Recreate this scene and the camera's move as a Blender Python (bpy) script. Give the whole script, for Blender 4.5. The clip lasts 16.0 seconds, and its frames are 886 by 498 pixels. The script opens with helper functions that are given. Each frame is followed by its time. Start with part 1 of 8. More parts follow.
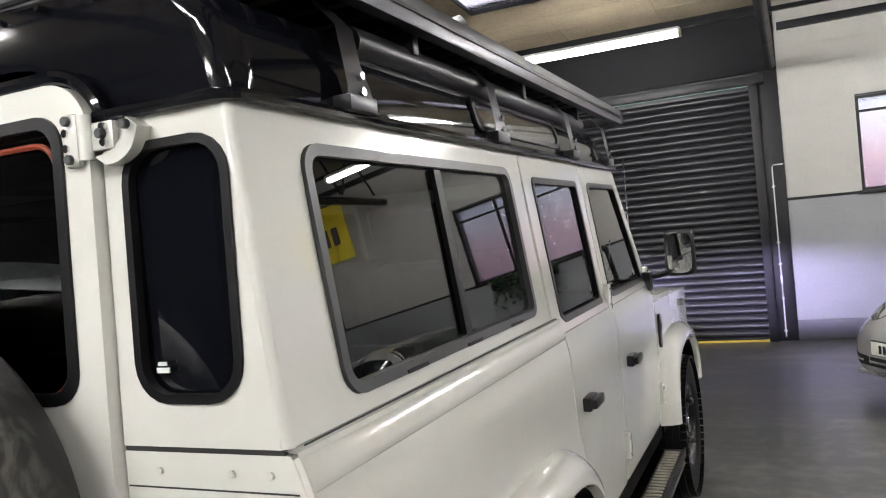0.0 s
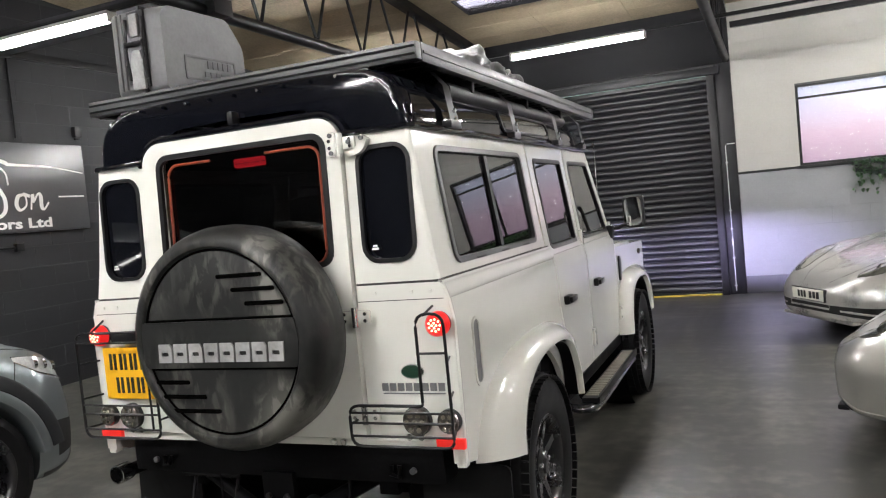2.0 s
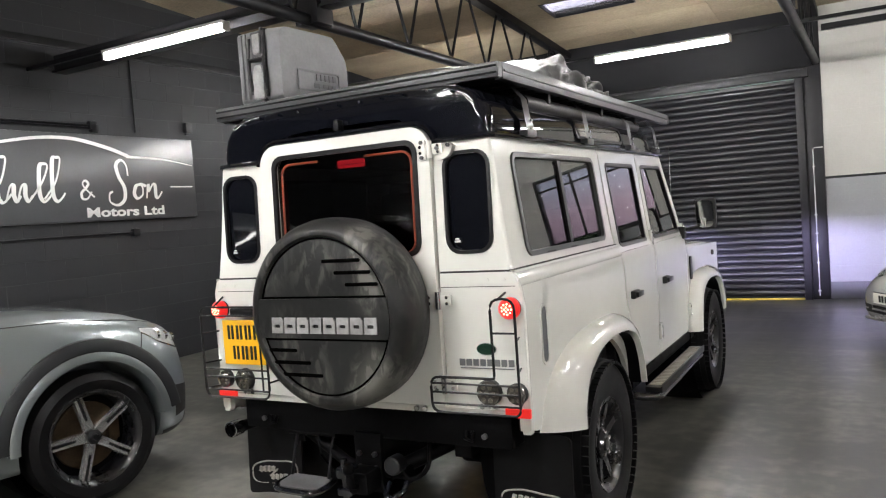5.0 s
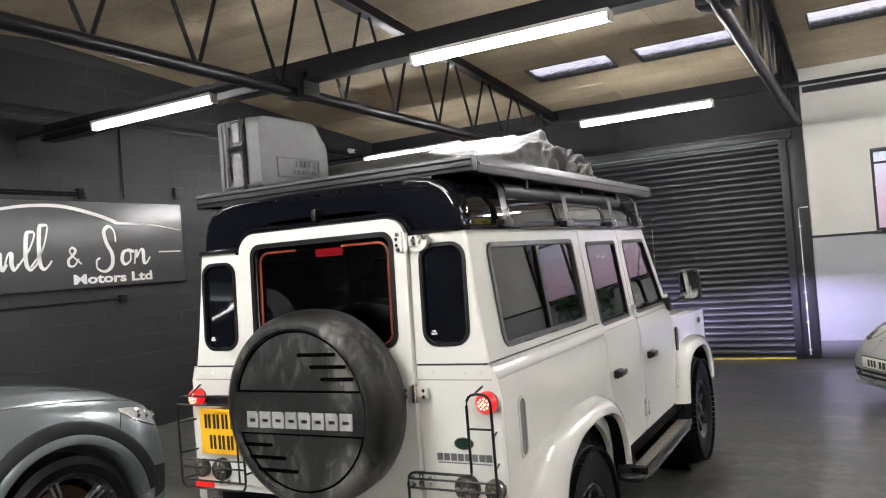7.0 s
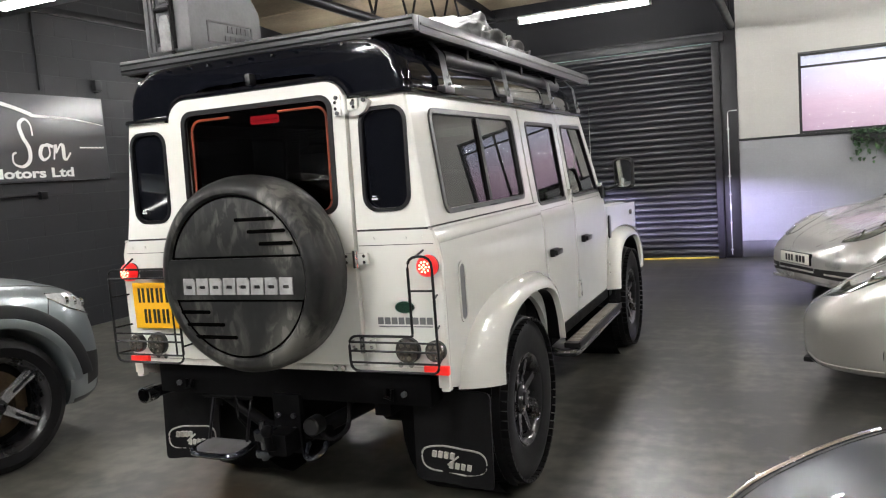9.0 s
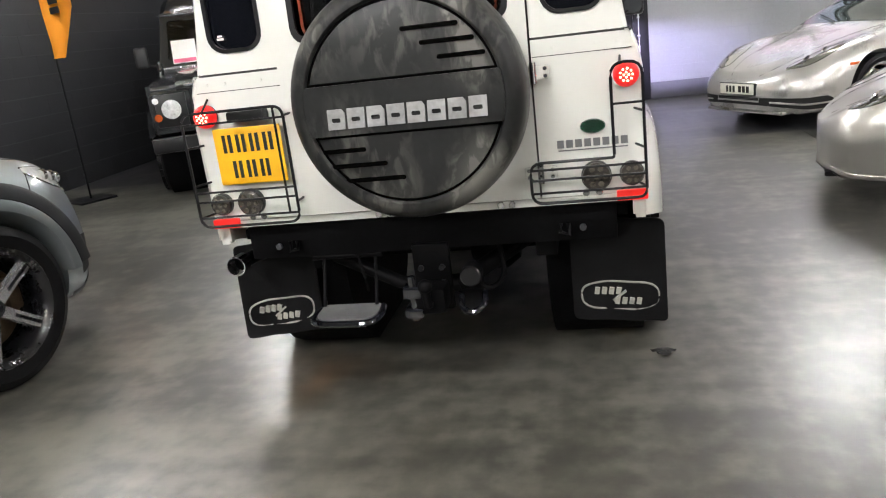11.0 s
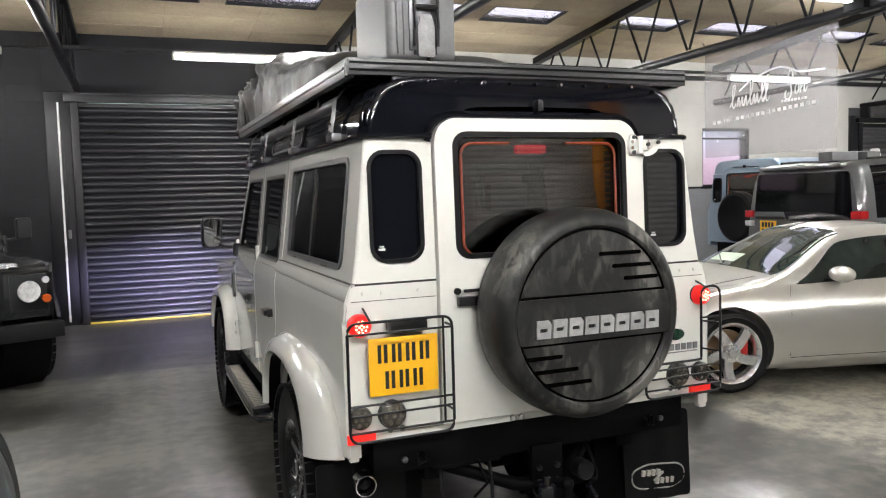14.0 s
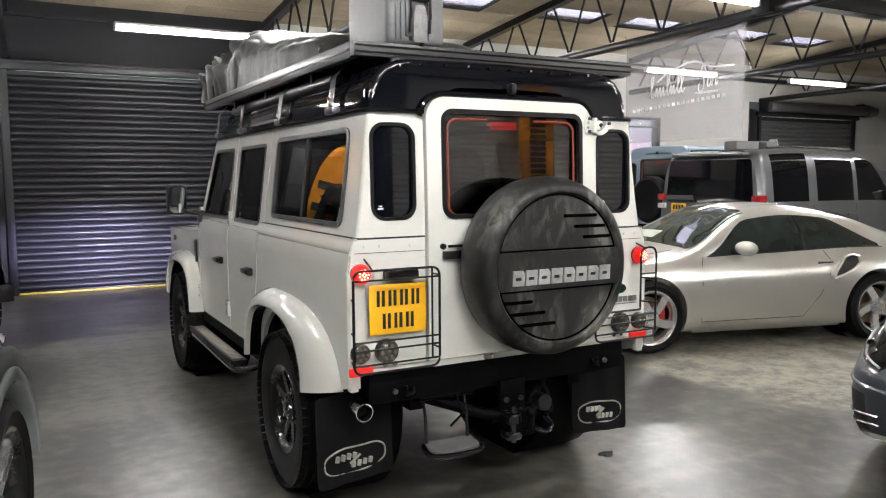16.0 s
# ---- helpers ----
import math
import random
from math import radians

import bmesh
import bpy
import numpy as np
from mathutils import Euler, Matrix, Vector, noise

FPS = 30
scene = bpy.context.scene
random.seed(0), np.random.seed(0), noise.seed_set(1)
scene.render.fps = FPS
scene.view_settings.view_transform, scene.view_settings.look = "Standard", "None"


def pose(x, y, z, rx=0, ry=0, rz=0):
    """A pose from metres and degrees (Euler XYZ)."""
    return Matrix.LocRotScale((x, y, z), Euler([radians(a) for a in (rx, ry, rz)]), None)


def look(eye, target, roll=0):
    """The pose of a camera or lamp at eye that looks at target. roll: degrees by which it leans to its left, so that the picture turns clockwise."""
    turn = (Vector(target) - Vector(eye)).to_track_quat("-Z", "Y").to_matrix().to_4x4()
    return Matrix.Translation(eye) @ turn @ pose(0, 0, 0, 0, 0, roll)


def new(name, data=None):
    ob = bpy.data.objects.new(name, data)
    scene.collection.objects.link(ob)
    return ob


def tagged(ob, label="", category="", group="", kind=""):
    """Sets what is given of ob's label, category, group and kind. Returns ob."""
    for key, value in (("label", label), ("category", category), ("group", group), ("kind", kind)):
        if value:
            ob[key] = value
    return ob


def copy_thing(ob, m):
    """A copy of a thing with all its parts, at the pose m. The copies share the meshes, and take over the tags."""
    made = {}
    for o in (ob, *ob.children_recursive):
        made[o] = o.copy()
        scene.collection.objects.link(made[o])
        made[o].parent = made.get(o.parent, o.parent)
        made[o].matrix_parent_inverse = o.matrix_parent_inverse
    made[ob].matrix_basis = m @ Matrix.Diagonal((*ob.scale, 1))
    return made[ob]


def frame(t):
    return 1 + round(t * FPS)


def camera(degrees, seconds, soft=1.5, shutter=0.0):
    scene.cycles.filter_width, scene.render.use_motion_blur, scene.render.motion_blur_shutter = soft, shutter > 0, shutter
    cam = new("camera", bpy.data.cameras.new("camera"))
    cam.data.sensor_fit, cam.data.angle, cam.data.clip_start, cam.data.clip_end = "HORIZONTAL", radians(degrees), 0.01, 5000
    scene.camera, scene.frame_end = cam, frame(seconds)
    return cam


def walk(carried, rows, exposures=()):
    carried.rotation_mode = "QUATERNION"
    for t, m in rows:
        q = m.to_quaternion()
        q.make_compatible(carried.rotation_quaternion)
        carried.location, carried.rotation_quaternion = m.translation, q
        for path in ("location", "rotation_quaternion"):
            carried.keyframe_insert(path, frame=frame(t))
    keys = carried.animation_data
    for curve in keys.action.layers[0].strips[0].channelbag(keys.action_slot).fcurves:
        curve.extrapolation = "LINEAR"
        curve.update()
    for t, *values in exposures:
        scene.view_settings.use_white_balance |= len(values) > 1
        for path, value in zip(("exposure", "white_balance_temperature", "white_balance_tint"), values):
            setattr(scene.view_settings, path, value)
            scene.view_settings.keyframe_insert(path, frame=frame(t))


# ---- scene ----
cam = camera(59.7, 16.0, soft=1.15)
PATH = [
    (0, (1.444, -0.884, 1.597), (0.608, 0.933, 1.562), -5.4),
    (0.5, (1.507, -1.337, 1.557), (0.727, 0.504, 1.502), -5.5),
    (1, (1.604, -1.797, 1.552), (0.856, 0.055, 1.463), -5.3),
    (1.5, (1.649, -2.165, 1.559), (0.888, -0.318, 1.461), -5.5),
    (2, (1.808, -2.329, 1.54), (1.01, -0.498, 1.439), -5.6),
    (2.5, (1.895, -2.473, 1.558), (1.068, -0.655, 1.464), -5.6),
    (3, (1.884, -2.643, 1.554), (1.024, -0.84, 1.448), -5.1),
    (3.5, (1.907, -2.727, 1.566), (0.99, -0.953, 1.454), -4.4),
    (6, (2.062, -2.638, 1.537), (1.058, -0.91, 1.466), -4.3),
    (6.5, (2.087, -2.655, 1.601), (1.095, -0.918, 1.572), -4.5),
    (7, (2.066, -2.621, 1.71), (1.096, -0.872, 1.742), -4.6),
    (7.5, (2.052, -2.624, 1.763), (1.111, -0.86, 1.81), -4.5),
    (8, (2.055, -2.605, 1.706), (1.161, -0.816, 1.719), -4.3),
    (8.5, (2.07, -2.583, 1.593), (1.214, -0.777, 1.503), -4.0),
    (9, (2.019, -2.626, 1.517), (1.191, -0.816, 1.317), -4.3),
    (9.5, (1.792, -2.739, 1.451), (1.008, -0.93, 1.118), -5.2),
    (10, (1.448, -2.745, 1.392), (0.741, -0.927, 0.949), -6.5),
    (12.5, (-0.498, -2.467, 1.432), (-0.363, -0.57, 0.814), -3.3),
    (13, (-0.85, -2.459, 1.523), (-0.523, -0.522, 1.149), -2.2),
    (13.5, (-1.181, -2.561, 1.589), (-0.614, -0.656, 1.367), -1.9),
    (14, (-1.46, -2.649, 1.615), (-0.728, -0.793, 1.478), -1.6),
    (14.5, (-1.688, -2.672, 1.624), (-0.846, -0.86, 1.53), -0.8),
    (15, (-1.897, -2.849, 1.608), (-0.984, -1.073, 1.494), -0.2),
    (15.5, (-1.961, -2.949, 1.555), (-1.029, -1.186, 1.398), -0.1),
    (16, (-1.928, -2.942, 1.558), (-0.991, -1.185, 1.373), -0.3),
]
walk(cam, [(t, look(eye, target, roll)) for t, eye, target, roll in PATH],
     ((0, 0.38), (0.1, 0.37), (2, 0.45), (3.5, 0.51), (6.5, 0.53), (8.5, 0.45), (10, 0.64), (12.5, 0.76), (13.5, 0.62), (14.5, 0.50), (16, 0.49)))

# ---------------------------------------------------------------- world
world = bpy.data.worlds.new("dusk")
world.use_nodes = True
wn = world.node_tree.nodes
sky = wn.new("ShaderNodeTexSky")
sky.sky_type = "NISHITA"
sky.sun_disc = False
sky.sun_elevation = radians(9)
sky.sun_rotation = radians(150)
wn["Background"].inputs["Strength"].default_value = 0.14
world.node_tree.links.new(sky.outputs[0], wn["Background"].inputs["Color"])
scene.world = world
scene.view_settings.exposure = 0.42

TUBE = 180.0          # strength of the ceiling tubes
HEAD = 2300.0          # watts of each headlamp beam


# ---------------------------------------------------------------- materials
def surface(name, color, rough=0.5, metal=0.0, coat=0.0, vary=0.12, scale=3.0, fine=60.0, bump=0.05,
            depth=0.002, rough_vary=0.12, rand=0.0, spec=0.5, stretch=(1, 1, 1), island=False, coords="Object"):
    m = bpy.data.materials.new(name)
    m.use_nodes = True
    n, l = m.node_tree.nodes, m.node_tree.links
    b = n["Principled BSDF"]
    b.inputs["Metallic"].default_value = metal
    b.inputs["Coat Weight"].default_value = coat
    b.inputs["Coat Roughness"].default_value = 0.04
    b.inputs["Specular IOR Level"].default_value = spec
    tc = n.new("ShaderNodeTexCoord")
    mp = n.new("ShaderNodeMapping")
    mp.inputs["Scale"].default_value = stretch
    l.new(tc.outputs[coords], mp.inputs["Vector"])
    big, small = n.new("ShaderNodeTexNoise"), n.new("ShaderNodeTexNoise")
    big.inputs["Scale"].default_value, big.inputs["Detail"].default_value = scale, 5
    small.inputs["Scale"].default_value, small.inputs["Detail"].default_value = fine, 3
    l.new(mp.outputs[0], big.inputs["Vector"])
    l.new(mp.outputs[0], small.inputs["Vector"])
    mix = n.new("ShaderNodeMix")
    mix.data_type = "FLOAT"
    mix.inputs["Factor"].default_value = 0.35
    l.new(big.outputs["Fac"], mix.inputs["A"])
    l.new(small.outputs["Fac"], mix.inputs["B"])
    tone = n.new("ShaderNodeMapRange")
    tone.inputs["From Min"].default_value, tone.inputs["From Max"].default_value = 0.3, 0.7
    tone.inputs["To Min"].default_value, tone.inputs["To Max"].default_value = 1 - vary, 1 + vary
    l.new(mix.outputs["Result"], tone.inputs["Value"])
    col = n.new("ShaderNodeMix")
    col.data_type, col.blend_type = "RGBA", "MULTIPLY"
    col.inputs["Factor"].default_value = 1.0
    col.inputs["A"].default_value = (*color, 1)
    value = tone.outputs["Result"]
    if rand:
        if island:
            src = n.new("ShaderNodeNewGeometry").outputs["Random Per Island"]
        else:
            src = n.new("ShaderNodeObjectInfo").outputs["Random"]
        rr = n.new("ShaderNodeMapRange")
        rr.inputs["To Min"].default_value, rr.inputs["To Max"].default_value = 1 - rand, 1 + rand
        l.new(src, rr.inputs["Value"])
        mul = n.new("ShaderNodeMath")
        mul.operation = "MULTIPLY"
        l.new(value, mul.inputs[0])
        l.new(rr.outputs["Result"], mul.inputs[1])
        value = mul.outputs[0]
    l.new(value, col.inputs["B"])
    l.new(col.outputs["Result"], b.inputs["Base Color"])
    ro = n.new("ShaderNodeMapRange")
    ro.inputs["From Min"].default_value, ro.inputs["From Max"].default_value = 0.3, 0.7
    ro.inputs["To Min"].default_value = max(0.02, rough * (1 - rough_vary))
    ro.inputs["To Max"].default_value = min(1, rough * (1 + rough_vary))
    l.new(mix.outputs["Result"], ro.inputs["Value"])
    l.new(ro.outputs["Result"], b.inputs["Roughness"])
    if bump:
        bp = n.new("ShaderNodeBump")
        bp.inputs["Strength"].default_value, bp.inputs["Distance"].default_value = bump, depth
        l.new(small.outputs["Fac"], bp.inputs["Height"])
        l.new(bp.outputs[0], b.inputs["Normal"])
    return m


def glow(name, color, strength):
    m = bpy.data.materials.new(name)
    m.use_nodes = True
    b = m.node_tree.nodes["Principled BSDF"]
    b.inputs["Base Color"].default_value = (*color, 1)
    b.inputs["Emission Color"].default_value = (*color, 1)
    b.inputs["Emission Strength"].default_value = strength
    b.inputs["Roughness"].default_value = 0.3
    return m


def glass(name, color, rough=0.0, bump=0.0, scale=40.0):
    m = bpy.data.materials.new(name)
    m.use_nodes = True
    n, l = m.node_tree.nodes, m.node_tree.links
    b = n["Principled BSDF"]
    b.inputs["Base Color"].default_value = (*color, 1)
    b.inputs["Transmission Weight"].default_value = 1.0
    b.inputs["Roughness"].default_value = rough
    b.inputs["IOR"].default_value = 1.5
    if bump:
        t = n.new("ShaderNodeTexNoise")
        t.inputs["Scale"].default_value = scale
        t.inputs["Detail"].default_value = 4
        bp = n.new("ShaderNodeBump")
        bp.inputs["Strength"].default_value, bp.inputs["Distance"].default_value = bump, 0.01
        l.new(t.outputs["Fac"], bp.inputs["Height"])
        l.new(bp.outputs[0], b.inputs["Normal"])
    return m


WHITE = surface("white_paint", (0.668, 0.670, 0.628), 0.16, coat=0.9, vary=0.03, scale=1.3, fine=9, bump=0.03, depth=0.0015)
BLACKGLOSS = surface("black_gloss_paint", (0.008, 0.009, 0.012), 0.12, coat=1.0, vary=0.2, scale=2, fine=30, bump=0.02)
BLACKPAINT = surface("black_car_paint", (0.012, 0.013, 0.014), 0.22, coat=0.7, vary=0.3, scale=2, fine=30, bump=0.02)
BLACKPLASTIC = surface("black_plastic", (0.008, 0.008, 0.009), 0.4, spec=0.3, vary=0.25, scale=9, fine=160, bump=0.15, depth=0.001)
RUBBER = surface("tyre_rubber", (0.0055, 0.0055, 0.006), 0.5, spec=0.12, vary=0.25, scale=9, fine=120, bump=0.2, depth=0.001)
SEAL = surface("rubber_seal", (0.006, 0.006, 0.007), 0.38, spec=0.22, vary=0.2, scale=12, fine=90, bump=0.08)
COVER = surface("spare_cover_vinyl", (0.0105, 0.0108, 0.011), 0.42, spec=0.27, vary=0.4, scale=3.5, fine=40, bump=0.15, depth=0.002, rough_vary=0.35)
# chalky wipes and scuffs on the cover
n, l = COVER.node_tree.nodes, COVER.node_tree.links
tc, mp = n.new("ShaderNodeTexCoord"), n.new("ShaderNodeMapping")
mp.inputs["Rotation"].default_value, mp.inputs["Scale"].default_value = (0, radians(35), 0), (1.0, 1.0, 0.45)
l.new(tc.outputs["Object"], mp.inputs["Vector"])
scuff = []
for sc_, lo_, hi_ in ((3.2, 0.5, 0.66), (24.0, 0.46, 0.60)):
    t_ = n.new("ShaderNodeTexNoise")
    t_.inputs["Scale"].default_value, t_.inputs["Detail"].default_value, t_.inputs["Distortion"].default_value = sc_, 8, 0.7
    l.new(mp.outputs[0], t_.inputs["Vector"])
    r_ = n.new("ShaderNodeMapRange")
    r_.inputs["From Min"].default_value, r_.inputs["From Max"].default_value = lo_, hi_
    l.new(t_.outputs["Fac"], r_.inputs["Value"])
    scuff.append(r_.outputs["Result"])
mu = n.new("ShaderNodeMath")
mu.operation = "MULTIPLY_ADD"
l.new(scuff[0], mu.inputs[0])
l.new(scuff[1], mu.inputs[1])
half_ = n.new("ShaderNodeMath")
half_.operation = "MULTIPLY"
half_.inputs[1].default_value = 0.45
l.new(scuff[0], half_.inputs[0])
l.new(half_.outputs[0], mu.inputs[2])
b = n["Principled BSDF"]
old = b.inputs["Base Color"].links[0].from_socket
wipe = n.new("ShaderNodeMix")
wipe.data_type = "RGBA"
# dust left in two patches: below the letters and high in the upper recess
dust = None
for px_, pz_, rad_ in ((-0.10, 1.00, 0.24), (0.04, 1.38, 0.17), (0.30, 0.86, 0.2), (0.38, 1.40, 0.26), (-0.25, 1.42, 0.2)):
    vd = n.new("ShaderNodeVectorMath")
    vd.operation = "DISTANCE"
    vd.inputs[1].default_value = (px_, -0.28, pz_)
    l.new(tc.outputs["Object"], vd.inputs[0])
    r_ = n.new("ShaderNodeMapRange")
    r_.inputs["From Min"].default_value, r_.inputs["From Max"].default_value = rad_, rad_ * 0.25
    l.new(vd.outputs["Value"], r_.inputs["Value"])
    if dust:
        mx = n.new("ShaderNodeMath")
        mx.operation = "MAXIMUM"
        l.new(dust, mx.inputs[0])
        l.new(r_.outputs["Result"], mx.inputs[1])
        dust = mx.outputs[0]
    else:
        dust = r_.outputs["Result"]
amt = n.new("ShaderNodeMapRange")
amt.inputs["To Min"].default_value, amt.inputs["To Max"].default_value = 0.12, 2.2
l.new(dust, amt.inputs["Value"])
fin = n.new("ShaderNodeMath")
fin.operation = "MULTIPLY"
fin.use_clamp = True
l.new(mu.outputs[0], fin.inputs[0])
l.new(amt.outputs["Result"], fin.inputs[1])
streak = n.new("ShaderNodeMath")
streak.operation = "MULTIPLY"
l.new(dust, streak.inputs[0])
l.new(scuff[1], streak.inputs[1])
both = n.new("ShaderNodeMath")
both.operation = "MULTIPLY_ADD"
both.use_clamp = True
both.inputs[1].default_value = 0.45
l.new(streak.outputs[0], both.inputs[0])
l.new(fin.outputs[0], both.inputs[2])
l.new(both.outputs[0], wipe.inputs["Factor"])
l.new(old, wipe.inputs["A"])
wipe.inputs["B"].default_value = (0.11, 0.108, 0.098, 1)
l.new(wipe.outputs["Result"], b.inputs["Base Color"])
# cover slots are laid on, not cut in; this colour carries their shade
SLOTDARK = surface("slot_shade", (0.002, 0.002, 0.002), 0.9, vary=0.1, bump=0, spec=0.0)
GAPDARK = surface("dark_seam", (0.02, 0.02, 0.018), 0.7, vary=0.2, bump=0)
CELL = surface("lamp_cell", (0.30, 0.27, 0.22), 0.15, metal=0.7, coat=0.6, vary=0.4, scale=60, bump=0.1)
GRIPBAR = surface("pale_step_rubber", (0.32, 0.30, 0.255), 0.5, vary=0.25, scale=14, fine=90, bump=0.3)
STEPGRIT = surface("gritty_step_coating", (0.10, 0.10, 0.10), 0.6, vary=0.35, scale=14, fine=140, bump=0.5, depth=0.002)
FLAPPRINT = surface("faded_flap_print", (0.33, 0.32, 0.28), 0.6, vary=0.35, scale=22, fine=90, bump=0.1)
RACKMETAL = surface("grey_anodised_metal", (0.07, 0.07, 0.075), 0.32, metal=0.85, vary=0.2, scale=6, fine=90, bump=0.05, stretch=(1, 0.2, 4))
CASEDARK = surface("mid_grey_worn_plastic", (0.085, 0.087, 0.09), 0.42, vary=0.25, scale=7, fine=60, bump=0.2, depth=0.002)
WORN = surface("worn_silver_print", (0.27, 0.27, 0.27), 0.5, vary=0.35, scale=14, fine=70, bump=0.1)
CHROME = surface("chrome", (0.75, 0.75, 0.76), 0.12, metal=1.0, vary=0.08, scale=8, fine=60, bump=0.0)
STEELGREY = surface("grey_plastic", (0.075, 0.078, 0.082), 0.5, vary=0.2, scale=6, fine=120, bump=0.15, depth=0.001)
FRAMEGREY = surface("grey_window_frame", (0.06, 0.062, 0.065), 0.4, metal=0.3, vary=0.15, scale=6, fine=120, bump=0.1, depth=0.001)
ROOFBLACK = surface("black_roof_paint", (0.004, 0.0045, 0.0068), 0.065, vary=0.25, scale=2, fine=30, bump=0.03, spec=0.34)
CASE = surface("light_grey_worn_plastic", (0.11, 0.112, 0.115), 0.45, vary=0.22, scale=7, fine=60, bump=0.25, depth=0.002)
WRAP = surface("grey_pvc_cover", (0.05, 0.05, 0.049), 0.45, spec=0.17, vary=0.3, scale=4, fine=9, bump=0.4, depth=0.02, rough_vary=0.3)
PLATE = surface("yellow_plate", (0.85, 0.45, 0.015), 0.35, vary=0.05, scale=8, fine=80, bump=0.02)
PLATEWHITE = surface("white_plate", (0.75, 0.74, 0.66), 0.35, vary=0.05, scale=8, fine=80, bump=0.02)
PRINTBLACK = surface("black_print", (0.01, 0.01, 0.01), 0.5, vary=0.1, bump=0)
PRINTWHITE = surface("white_print", (0.75, 0.75, 0.74), 0.5, vary=0.05, bump=0)
PRINTGREY = surface("grey_print", (0.13, 0.13, 0.135), 0.4, vary=0.1, bump=0)
GREEN = surface("green_badge", (0.006, 0.035, 0.02), 0.25, coat=0.6, vary=0.2, scale=30, bump=0)
REDLENS = glow("lit_red_lens", (0.6, 0.012, 0.012), 0.55)
REDHOT = glow("lit_red_led", (1.0, 0.16, 0.10), 9.0)
# the reflectors are no lamps: the light they return is added as emission
REDDIM = glow("red_reflector_glow", (0.7, 0.02, 0.015), 0.28)
REDSIGNAL = glow("dim_brake_lamp", (0.7, 0.02, 0.03), 3.0)
AMBER = surface("amber_lens", (0.42, 0.07, 0.01), 0.2, coat=0.6, vary=0.1, bump=0.05)
SMOKED = surface("smoked_lens", (0.05, 0.045, 0.04), 0.12, coat=0.8, vary=0.6, scale=40, fine=120, bump=0.3)
ORANGE = surface("orange_trim", (0.20, 0.03, 0.009), 0.5, vary=0.15, scale=10)
CABIN = surface("dark_cabin_cloth", (0.006, 0.006, 0.007), 0.8, vary=0.3, scale=8, fine=90, bump=0.2)
DEMIST = surface("demister_wire", (0.025, 0.016, 0.012), 0.6, vary=0.1, bump=0)
TINT = glass("tinted_car_glass", (0.10, 0.105, 0.11))
TINT.node_tree.nodes["Principled BSDF"].inputs["IOR"].default_value = 1.75
QUARTERGLASS = surface("near_black_privacy_glass", (0.0035, 0.004, 0.006), 0.03, vary=0.05, bump=0, spec=0.5)
CLEAR = glass("clear_car_glass", (0.75, 0.8, 0.78))
MIRROR = surface("mirror_glass", (0.8, 0.82, 0.82), 0.02, metal=1.0, vary=0.02, bump=0)
SILVER = surface("silver_car_paint", (0.52, 0.51, 0.475), 0.3, metal=0.65, coat=0.9, vary=0.05, scale=2, fine=400, bump=0.02, depth=0.0005)
SILVER2 = surface("pale_silver_car_paint", (0.54, 0.535, 0.515), 0.28, metal=0.65, coat=0.9, vary=0.05, scale=2, fine=400, bump=0.02, depth=0.0005)
GREYPAINT = surface("grey_green_metallic_paint", (0.21, 0.235, 0.245), 0.3, metal=0.6, coat=0.9, vary=0.06, scale=2, fine=400, bump=0.02, depth=0.0005)
DARKPAINT = surface("dark_grey_metallic_paint", (0.056, 0.063, 0.073), 0.3, metal=0.4, coat=0.9, vary=0.08, scale=2, fine=400, bump=0.02, depth=0.0005)
DISCOPAINT = surface("graphite_metallic_paint", (0.11, 0.115, 0.12), 0.32, metal=0.6, coat=0.8, vary=0.08, scale=2, fine=400, bump=0.02, depth=0.0005)
BLUEPAINT = surface("pale_blue_paint", (0.2, 0.26, 0.33), 0.3, coat=0.6, vary=0.1, scale=2, fine=60, bump=0.02)
RIMBLACK = surface("black_alloy", (0.006, 0.006, 0.007), 0.28, coat=0.25, spec=0.35, vary=0.3, scale=12, fine=80, bump=0.05)
RIMSILVER = surface("silver_alloy", (0.62, 0.62, 0.63), 0.25, metal=0.8, vary=0.1, scale=8, fine=80, bump=0.02)
BRASSDISC = surface("brake_disc", (0.3, 0.21, 0.13), 0.4, metal=0.8, vary=0.3, scale=12, fine=80, bump=0.1)
DULLDISC = surface("browned_brake_disc", (0.06, 0.04, 0.022), 0.5, metal=0.6, vary=0.5, scale=12, fine=80, bump=0.1)
REDCALIPER = surface("red_caliper", (0.5, 0.02, 0.02), 0.35, vary=0.1, bump=0.05)
UNDER = surface("black_underseal", (0.0028, 0.0028, 0.0032), 0.55, vary=0.4, scale=7, fine=70, bump=0.3, depth=0.003, spec=0.06)


# ---------------------------------------------------------------- mesh helpers
def empty(name, m=None):
    e = new(name)
    e.empty_display_size = 0.2
    e.matrix_basis = m or Matrix()
    return e


def thing(name, label, category, m=None, group="", kind=""):
    return tagged(empty(name, m), label, category, group, kind)


def finish(bm, name, material, smooth=38):
    bmesh.ops.remove_doubles(bm, verts=bm.verts, dist=1e-5)
    bmesh.ops.recalc_face_normals(bm, faces=bm.faces)
    me = bpy.data.meshes.new(name)
    bm.to_mesh(me)
    bm.free()
    if material:
        me.materials.append(material)
    if smooth:
        me.polygons.foreach_set("use_smooth", [True] * len(me.polygons))
        me.set_sharp_from_angle(angle=radians(smooth))
    return me


def part(name, bm, material, parent=None, label="", smooth=38):
    ob = new(name, finish(bm, name, material, smooth))
    if parent:
        ob.parent = parent
    if label:
        ob["label"] = label
    return ob


